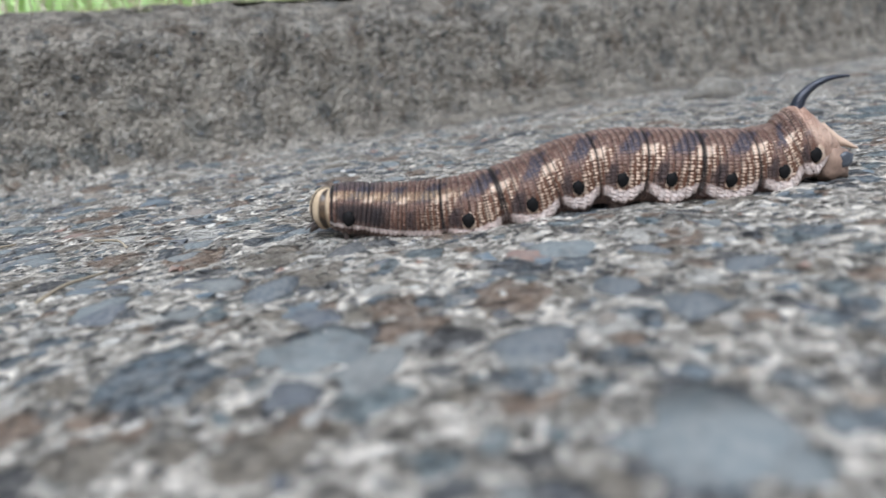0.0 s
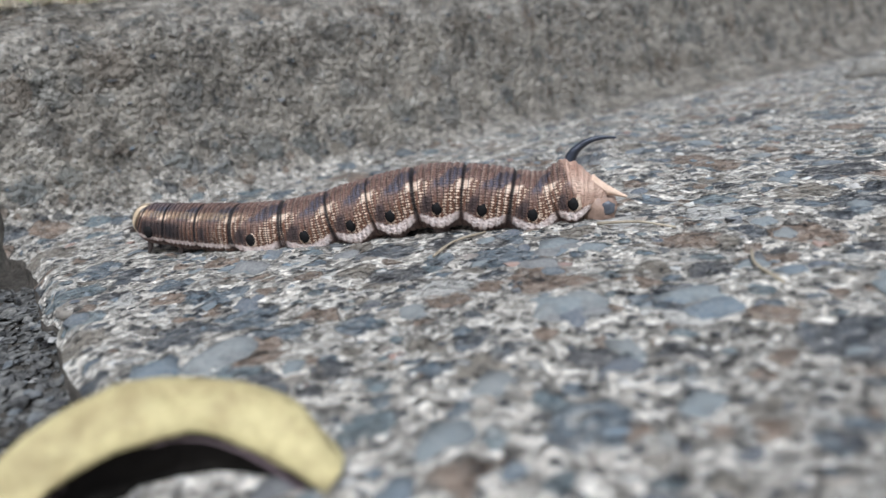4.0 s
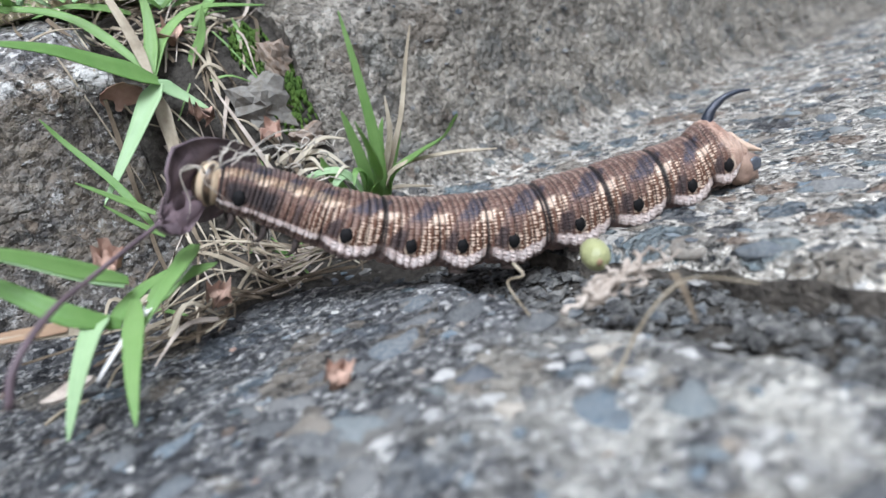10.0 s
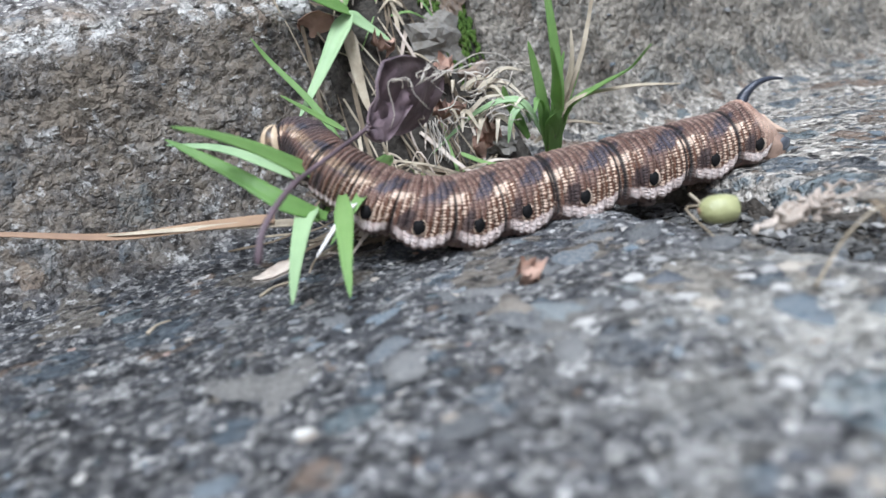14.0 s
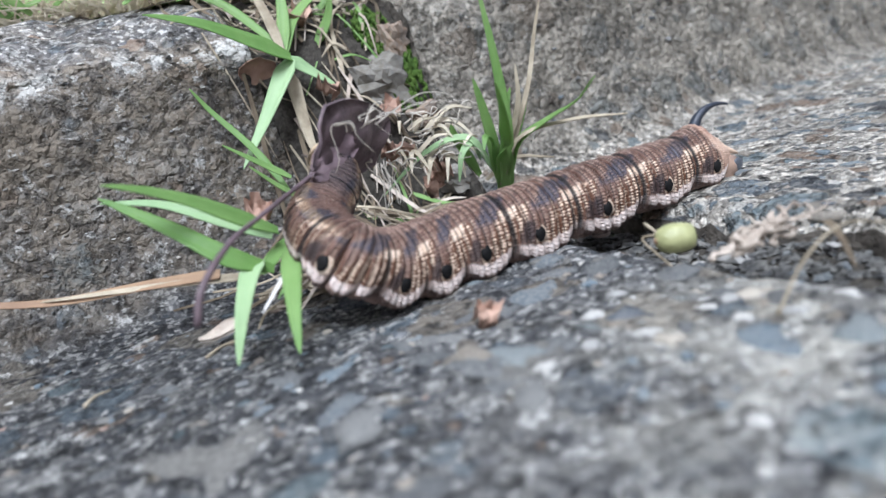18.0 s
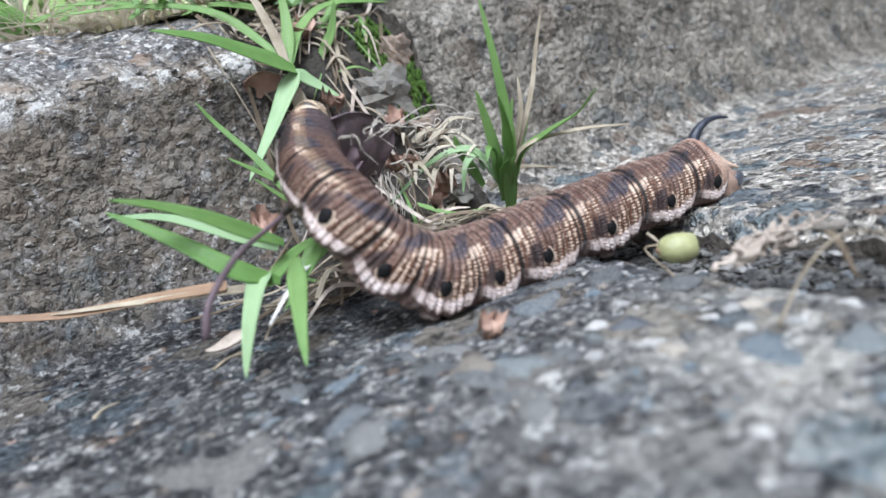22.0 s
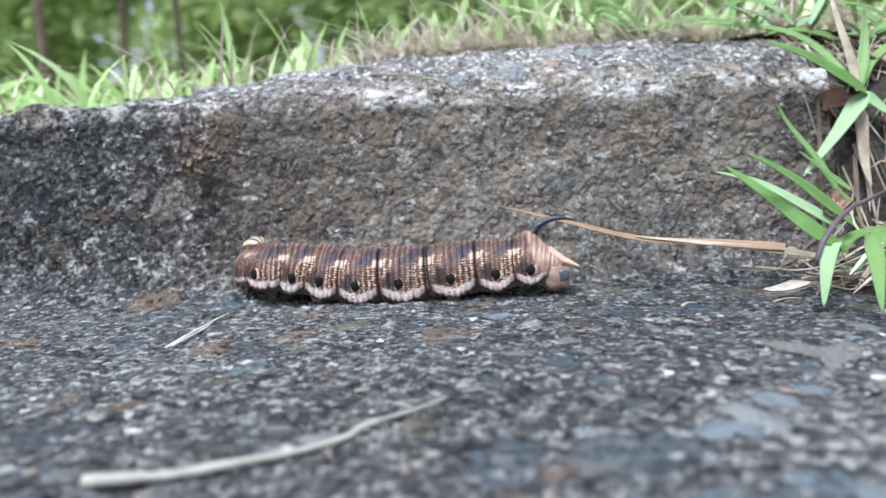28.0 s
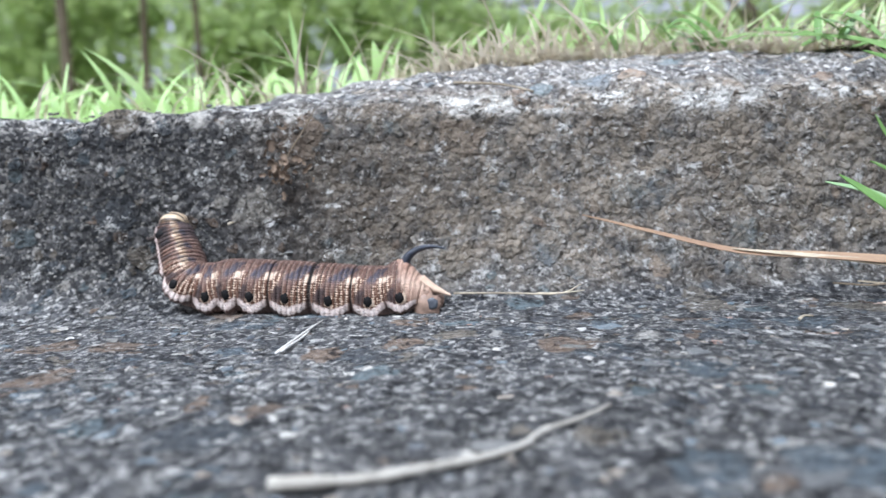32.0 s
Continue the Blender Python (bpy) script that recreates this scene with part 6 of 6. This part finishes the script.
spine(10.2, (-0.97, 0.14, 1.20), (-0.72, 0.03, 1.19), (-0.10, -0.23, 1.12), (0.48, -0.60, 0.77), (1.11, -0.81, 0.57), (1.71, -1.02, 0.43), (2.32, -1.27, 0.34), (3.11, -1.61, 0.37), (3.83, -1.92, 0.39), (4.54, -2.25, 0.37), (5.05, -2.51, 0.44), (5.61, -2.78, 0.34))
spine(10.4, (-1.25, 0.01, 0.11), (-0.98, -0.10, 0.27), (-0.27, -0.38, 0.46), (0.34, -0.75, 0.37), (0.96, -0.95, 0.38), (1.58, -1.16, 0.35), (2.18, -1.39, 0.35), (2.91, -1.68, 0.44), (3.59, -1.97, 0.45), (4.29, -2.27, 0.36), (4.79, -2.52, 0.40), (5.35, -2.78, 0.30))
spine(11, (-1.82, 0.18, 0.82), (-1.53, 0.10, 0.71), (-0.94, -0.06, 0.47), (-0.32, -0.34, 0.36), (0.33, -0.47, 0.36), (0.96, -0.60, 0.43), (1.68, -0.79, 0.45), (2.66, -1.05, 0.38), (3.57, -1.31, 0.32), (4.33, -1.54, 0.36), (4.89, -1.74, 0.44), (5.50, -1.93, 0.34))
spine(11.5, (-2.30, -0.00, 1.31), (-2.06, -0.06, 1.19), (-1.68, -0.14, 0.93), (-1.40, -0.32, 0.73), (-0.67, -0.43, 0.36), (0.11, -0.57, 0.34), (1.07, -0.78, 0.42), (2.00, -0.98, 0.47), (2.91, -1.20, 0.47), (3.75, -1.41, 0.34), (4.44, -1.61, 0.32), (5.08, -1.78, 0.21))
spine(12, (-2.54, 0.38, 1.73), (-2.31, 0.33, 1.52), (-1.91, 0.25, 1.17), (-1.52, 0.06, 0.88), (-0.95, -0.01, 0.58), (-0.16, -0.13, 0.33), (0.80, -0.31, 0.20), (1.81, -0.52, 0.31), (2.72, -0.71, 0.43), (3.52, -0.90, 0.46), (4.15, -1.07, 0.39), (4.81, -1.22, 0.29), roll=12)
spine(12.5, (-2.11, 1.70, 1.42), (-1.91, 1.42, 1.24), (-1.83, 0.81, 0.96), (-1.40, 0.21, 0.75), (-0.99, -0.15, 0.55), (-0.38, -0.31, 0.42), (0.36, -0.37, 0.41), (1.21, -0.53, 0.44), (2.21, -0.74, 0.40), (3.20, -0.94, 0.36), (3.91, -1.13, 0.37), (4.57, -1.27, 0.27), roll=23)
spine(13, (-1.75, 1.61, 1.51), (-1.79, 1.29, 1.29), (-1.92, 0.69, 0.99), (-1.52, 0.05, 0.83), (-1.10, -0.24, 0.55), (-0.50, -0.34, 0.44), (0.21, -0.38, 0.42), (1.15, -0.56, 0.37), (2.18, -0.77, 0.35), (3.15, -0.97, 0.38), (3.88, -1.16, 0.40), (4.54, -1.31, 0.30), roll=22)
spine(14, (-2.31, 1.33, 1.63), (-1.99, 1.11, 1.61), (-1.88, 0.51, 1.27), (-1.48, 0.02, 0.81), (-1.09, -0.28, 0.56), (-0.52, -0.38, 0.42), (0.16, -0.43, 0.40), (1.06, -0.58, 0.37), (2.10, -0.78, 0.36), (3.09, -0.96, 0.37), (3.82, -1.15, 0.40), (4.48, -1.28, 0.30), roll=18)
spine(15, (-1.46, 1.21, 1.75), (-1.65, 0.93, 1.55), (-1.84, 0.34, 1.23), (-1.52, -0.21, 0.84), (-1.09, -0.39, 0.58), (-0.53, -0.46, 0.45), (0.13, -0.47, 0.40), (1.02, -0.57, 0.36), (2.13, -0.71, 0.36), (3.18, -0.86, 0.38), (3.99, -1.00, 0.42), (4.67, -1.10, 0.32), roll=21)
spine(15.5, (-1.93, 1.38, 0.99), (-1.83, 1.02, 0.96), (-1.77, 0.33, 0.88), (-1.42, -0.28, 0.74), (-1.02, -0.40, 0.54), (-0.51, -0.55, 0.49), (0.11, -0.47, 0.43), (1.01, -0.57, 0.39), (2.10, -0.71, 0.37), (3.18, -0.86, 0.38), (4.03, -1.02, 0.38), (4.70, -1.12, 0.28), roll=24)
spine(17.5, (-1.10, 0.76, 1.59), (-1.28, 0.52, 1.33), (-1.68, 0.00, 1.05), (-1.64, -0.65, 0.65), (-1.14, -0.58, 0.44), (-0.53, -0.57, 0.42), (0.09, -0.54, 0.42), (0.94, -0.61, 0.41), (2.08, -0.71, 0.39), (3.20, -0.83, 0.38), (4.15, -0.95, 0.37), (4.83, -1.02, 0.27), roll=20)
spine(18, (-0.99, 0.54, 1.82), (-1.06, 0.31, 1.50), (-1.57, -0.08, 1.15), (-1.62, -0.75, 0.81), (-1.15, -0.67, 0.51), (-0.58, -0.62, 0.42), (0.04, -0.65, 0.42), (0.89, -0.71, 0.40), (2.02, -0.81, 0.39), (3.12, -0.92, 0.38), (4.07, -1.04, 0.37), (4.75, -1.11, 0.27), roll=30)
spine(19, (-2.00, 0.37, 1.80), (-1.60, 0.37, 1.75), (-1.67, -0.25, 1.45), (-1.56, -0.75, 0.89), (-1.12, -0.76, 0.54), (-0.59, -0.74, 0.44), (0.00, -0.71, 0.41), (0.84, -0.77, 0.40), (1.97, -0.86, 0.38), (3.07, -0.97, 0.39), (4.02, -1.08, 0.37), (4.70, -1.15, 0.27), roll=30)
spine(20, (-2.24, 0.30, 1.97), (-1.85, 0.30, 1.97), (-1.68, -0.31, 1.75), (-1.53, -0.80, 1.16), (-1.25, -0.98, 0.69), (-0.72, -0.88, 0.49), (-0.10, -0.90, 0.40), (0.72, -0.95, 0.39), (1.82, -1.03, 0.39), (2.92, -1.13, 0.39), (3.84, -1.23, 0.38), (4.52, -1.30, 0.28), roll=36)
spine(21, (-0.96, 0.44, 2.40), (-1.16, 0.20, 2.19), (-1.47, -0.34, 1.87), (-1.49, -0.95, 1.43), (-1.28, -1.03, 0.89), (-0.81, -1.07, 0.52), (-0.17, -1.01, 0.37), (0.62, -1.05, 0.37), (1.71, -1.11, 0.39), (2.79, -1.18, 0.40), (3.69, -1.29, 0.38), (4.37, -1.33, 0.28), roll=45)
spine(22, (-1.12, 0.46, 2.49), (-1.30, 0.19, 2.28), (-1.56, -0.34, 1.91), (-1.55, -0.92, 1.43), (-1.30, -1.01, 0.90), (-0.83, -1.09, 0.50), (-0.17, -1.01, 0.36), (0.63, -1.06, 0.37), (1.68, -1.13, 0.39), (2.75, -1.22, 0.41), (3.65, -1.31, 0.39), (4.33, -1.38, 0.29), roll=42)
spine(22.5, (-3.34, -0.35, 1.87), (-3.08, -0.37, 1.88), (-2.46, -0.41, 1.71), (-1.91, -0.55, 1.38), (-1.34, -0.54, 0.67), (-0.65, -0.54, 0.28), (0.05, -0.58, 0.23), (0.85, -0.63, 0.28), (1.82, -0.70, 0.38), (2.84, -0.80, 0.42), (3.65, -0.89, 0.40), (4.33, -0.96, 0.30), roll=25)
spine(22.6, (-4.29, -0.25, 0.81), (-4.01, -0.27, 0.82), (-3.20, -0.32, 0.75), (-2.48, -0.47, 0.70), (-1.72, -0.47, 0.52), (-0.94, -0.48, 0.41), (-0.19, -0.52, 0.35), (0.68, -0.57, 0.35), (1.66, -0.64, 0.34), (2.63, -0.73, 0.37), (3.43, -0.82, 0.37), (4.11, -0.89, 0.27), roll=-10)
spine(22.7, (-4.58, -0.41, -0.26), (-4.28, -0.43, -0.21), (-3.59, -0.47, -0.08), (-2.63, -0.64, 0.12), (-1.87, -0.64, 0.29), (-1.19, -0.64, 0.38), (-0.49, -0.67, 0.41), (0.36, -0.72, 0.44), (1.30, -0.79, 0.40), (2.23, -0.87, 0.38), (2.95, -0.96, 0.43), (3.63, -1.03, 0.33), roll=-20)
spine(23, (-4.75, 0.31, 0.06), (-4.42, 0.29, 0.12), (-3.49, 0.24, 0.20), (-2.51, 0.08, 0.11), (-1.69, 0.09, 0.28), (-1.10, 0.09, 0.46), (-0.52, 0.07, 0.52), (0.29, 0.03, 0.39), (1.36, -0.04, 0.26), (2.35, -0.12, 0.33), (3.11, -0.20, 0.46), (3.78, -0.26, 0.36), roll=-23)
spine(23.5, (-5.40, 0.04, 1.04), (-5.18, 0.03, 0.88), (-4.57, 0.00, 0.55), (-3.92, -0.14, 0.26), (-3.06, -0.13, 0.31), (-2.28, -0.12, 0.47), (-1.60, -0.15, 0.49), (-0.89, -0.18, 0.41), (-0.06, -0.22, 0.40), (0.79, -0.29, 0.31), (1.41, -0.36, 0.33), (2.09, -0.42, 0.23), roll=-9)
spine(24, (-6.55, 0.41, 0.81), (-6.27, 0.41, 0.70), (-5.74, 0.40, 0.48), (-5.19, 0.28, 0.31), (-4.45, 0.31, 0.26), (-3.67, 0.34, 0.35), (-2.87, 0.33, 0.44), (-2.00, 0.31, 0.52), (-1.24, 0.29, 0.41), (-0.45, 0.26, 0.32), (0.25, 0.18, 0.42), (0.93, 0.15, 0.32), roll=-4)
spine(24.6, (-7.81, 0.68, 0.86), (-7.41, 0.63, 0.71), (-6.91, 0.57, 0.40), (-6.26, 0.37, 0.33), (-5.65, 0.34, 0.37), (-5.08, 0.31, 0.49), (-4.52, 0.24, 0.53), (-3.79, 0.15, 0.42), (-2.91, 0.03, 0.28), (-1.98, -0.12, 0.26), (-1.33, -0.26, 0.35), (-0.66, -0.37, 0.25))
spine(25, (-8.88, 0.57, 0.67), (-8.52, 0.56, 0.64), (-8.01, 0.54, 0.52), (-7.40, 0.41, 0.47), (-6.75, 0.44, 0.43), (-6.02, 0.45, 0.43), (-5.23, 0.44, 0.45), (-4.54, 0.41, 0.56), (-3.88, 0.38, 0.57), (-3.17, 0.34, 0.46), (-2.54, 0.26, 0.45), (-1.87, 0.22, 0.35))
spine(25.5, (-9.68, 0.82, 1.34), (-9.28, 0.84, 1.09), (-8.77, 0.86, 0.79), (-8.26, 0.77, 0.59), (-7.73, 0.83, 0.61), (-7.11, 0.90, 0.53), (-6.34, 0.93, 0.45), (-5.43, 0.97, 0.47), (-4.61, 0.99, 0.58), (-3.83, 1.00, 0.59), (-3.25, 0.97, 0.58), (-2.57, 0.97, 0.48))
spine(26, (-10.70, 1.52, 0.49), (-10.25, 1.51, 0.50), (-9.70, 1.50, 0.38), (-9.06, 1.37, 0.38), (-8.61, 1.41, 0.52), (-8.08, 1.44, 0.59), (-7.36, 1.43, 0.51), (-6.49, 1.42, 0.42), (-5.54, 1.39, 0.41), (-4.62, 1.35, 0.45), (-3.99, 1.28, 0.53), (-3.31, 1.25, 0.43))
spine(26.5, (-10.91, 1.65, 0.87), (-10.50, 1.66, 0.67), (-10.03, 1.66, 0.39), (-9.62, 1.56, 0.21), (-9.01, 1.62, 0.18), (-8.42, 1.68, 0.29), (-7.83, 1.70, 0.40), (-7.13, 1.71, 0.45), (-6.28, 1.72, 0.31), (-5.37, 1.72, 0.23), (-4.70, 1.68, 0.31), (-4.02, 1.67, 0.21))
spine(28.5, (-11.93, 3.10, 1.05), (-11.90, 3.05, 0.87), (-11.79, 2.90, 0.72), (-11.38, 2.41, 0.74), (-11.08, 2.43, 0.69), (-10.60, 2.42, 0.56), (-9.97, 2.36, 0.45), (-9.22, 2.29, 0.40), (-8.31, 2.19, 0.51), (-7.59, 2.10, 0.58), (-7.02, 1.99, 0.61), (-6.34, 1.89, 0.51))
spine(29, (-12.65, 3.10, 1.33), (-12.46, 3.05, 1.11), (-12.09, 2.90, 0.80), (-11.67, 2.44, 0.61), (-11.40, 2.46, 0.48), (-11.04, 2.46, 0.55), (-10.63, 2.43, 0.50), (-9.92, 2.36, 0.33), (-9.06, 2.27, 0.26), (-8.20, 2.16, 0.28), (-7.57, 2.04, 0.38), (-6.89, 1.95, 0.28))
spine(29.4, (-13.59, 3.10, 1.29), (-13.25, 3.05, 1.12), (-12.76, 2.90, 0.87), (-12.17, 2.49, 0.65), (-11.84, 2.50, 0.50), (-11.38, 2.50, 0.43), (-10.89, 2.46, 0.39), (-10.32, 2.40, 0.51), (-9.67, 2.33, 0.50), (-8.93, 2.23, 0.42), (-8.31, 2.12, 0.46), (-7.64, 2.02, 0.36))
spine(30, (-13.59, 3.10, 1.85), (-13.52, 3.05, 1.60), (-13.28, 2.90, 1.21), (-12.96, 2.57, 0.83), (-12.61, 2.58, 0.62), (-12.12, 2.57, 0.47), (-11.57, 2.52, 0.38), (-10.94, 2.46, 0.42), (-10.39, 2.40, 0.53), (-9.79, 2.31, 0.55), (-9.26, 2.21, 0.52), (-8.58, 2.11, 0.42))
spine(30.5, (-14.00, 3.10, 1.75), (-13.92, 3.05, 1.51), (-13.67, 2.90, 1.12), (-13.38, 2.61, 0.70), (-13.09, 2.63, 0.46), (-12.75, 2.63, 0.48), (-12.28, 2.60, 0.41), (-11.65, 2.53, 0.30), (-10.89, 2.45, 0.24), (-10.17, 2.35, 0.26), (-9.62, 2.25, 0.35), (-8.95, 2.15, 0.25))
spine(31, (-14.57, 3.10, 2.24), (-14.47, 3.05, 1.93), (-14.14, 2.90, 1.39), (-13.74, 2.64, 0.81), (-13.43, 2.66, 0.59), (-12.94, 2.65, 0.42), (-12.36, 2.60, 0.35), (-11.70, 2.54, 0.31), (-11.05, 2.47, 0.32), (-10.43, 2.38, 0.34), (-9.93, 2.28, 0.39), (-9.26, 2.18, 0.29))
spine(31.5, (-15.59, 3.10, 1.17), (-15.29, 3.05, 1.06), (-14.64, 2.90, 0.85), (-13.93, 2.66, 0.63), (-13.54, 2.67, 0.39), (-13.02, 2.66, 0.36), (-12.44, 2.61, 0.38), (-11.89, 2.56, 0.43), (-11.36, 2.50, 0.39), (-10.74, 2.41, 0.32), (-10.25, 2.31, 0.35), (-9.57, 2.21, 0.25))
spine(32, (-14.55, 3.10, 1.68), (-14.53, 3.05, 1.45), (-14.37, 2.90, 1.04), (-14.16, 2.69, 0.62), (-13.78, 2.70, 0.48), (-13.39, 2.70, 0.51), (-12.90, 2.66, 0.47), (-12.25, 2.59, 0.42), (-11.49, 2.51, 0.36), (-10.81, 2.42, 0.33), (-10.27, 2.31, 0.37), (-9.60, 2.21, 0.27))


def motions():
    walk(stalk, [(t, pose(0.4 * CM, 0.4 * CM, 0.1 * CM, 0, 0, g)) for t, g in ((0, 0), (12, 0), (22.3, 0), (22.5, -16), (22.75, -34), (23.5, -34), (24.8, -34), (25.2, -15), (25.6, 0), (26, 0), (32, 0))])
    for (blade, foot), back in zip(low_blades, (25.4, 25.0, 25.2, 25.3)):
        x, y, z = [c * CM for c in foot]
        walk(blade, [(t, pose(x, y, z, 0, 0, g)) for t, g in ((0, 0), (12, 0), (22.3, 0), (22.55, -50), (22.75, -105), (23.5, -105), (back - 0.3, -105), (back - 0.15, -50), (back, 0), (back + 0.3, 0), (32, 0))])
    walk(seed, [(t, pose(x * CM, y * CM, z * CM, a, b, c)) for t, x, y, z, a, b, c in (
        (0, 2.28, -2.82, 0.17, 0, -6, 51), (6, 2.28, -2.82, 0.17, 0, -6, 51), (11.0, 2.28, -2.82, 0.17, 0, -6, 51), (11.3, 1.9, -2.8, 0.24, 40, 0, 10), (11.7, 1.45, -2.78, 0.24, 80, 4, -26), (12.0, 1.35, -2.78, 0.2, 85, 5, -29), (24, 1.35, -2.78, 0.2, 85, 5, -29), (32, 1.35, -2.78, 0.2, 85, 5, -29))])
    us = [(j + 0.5) / 4 for j in range(RINGS)] + [-0.42]
    tracks = [[] for _ in us]
    base = []
    for t, points, roll in SPINE:
        c = points[9]
        base.append((t, Matrix.Translation((c.x * CM, c.y * CM, 0))))
        back = base[-1][1].inverted()
        for k, m in enumerate(spine_poses(points, us, roll)):
            tracks[k].append((t, back @ m))
    walk(caterpillar, base)
    for ob, rows in zip(rings + [head], tracks):
        walk(ob, rows)


motions()
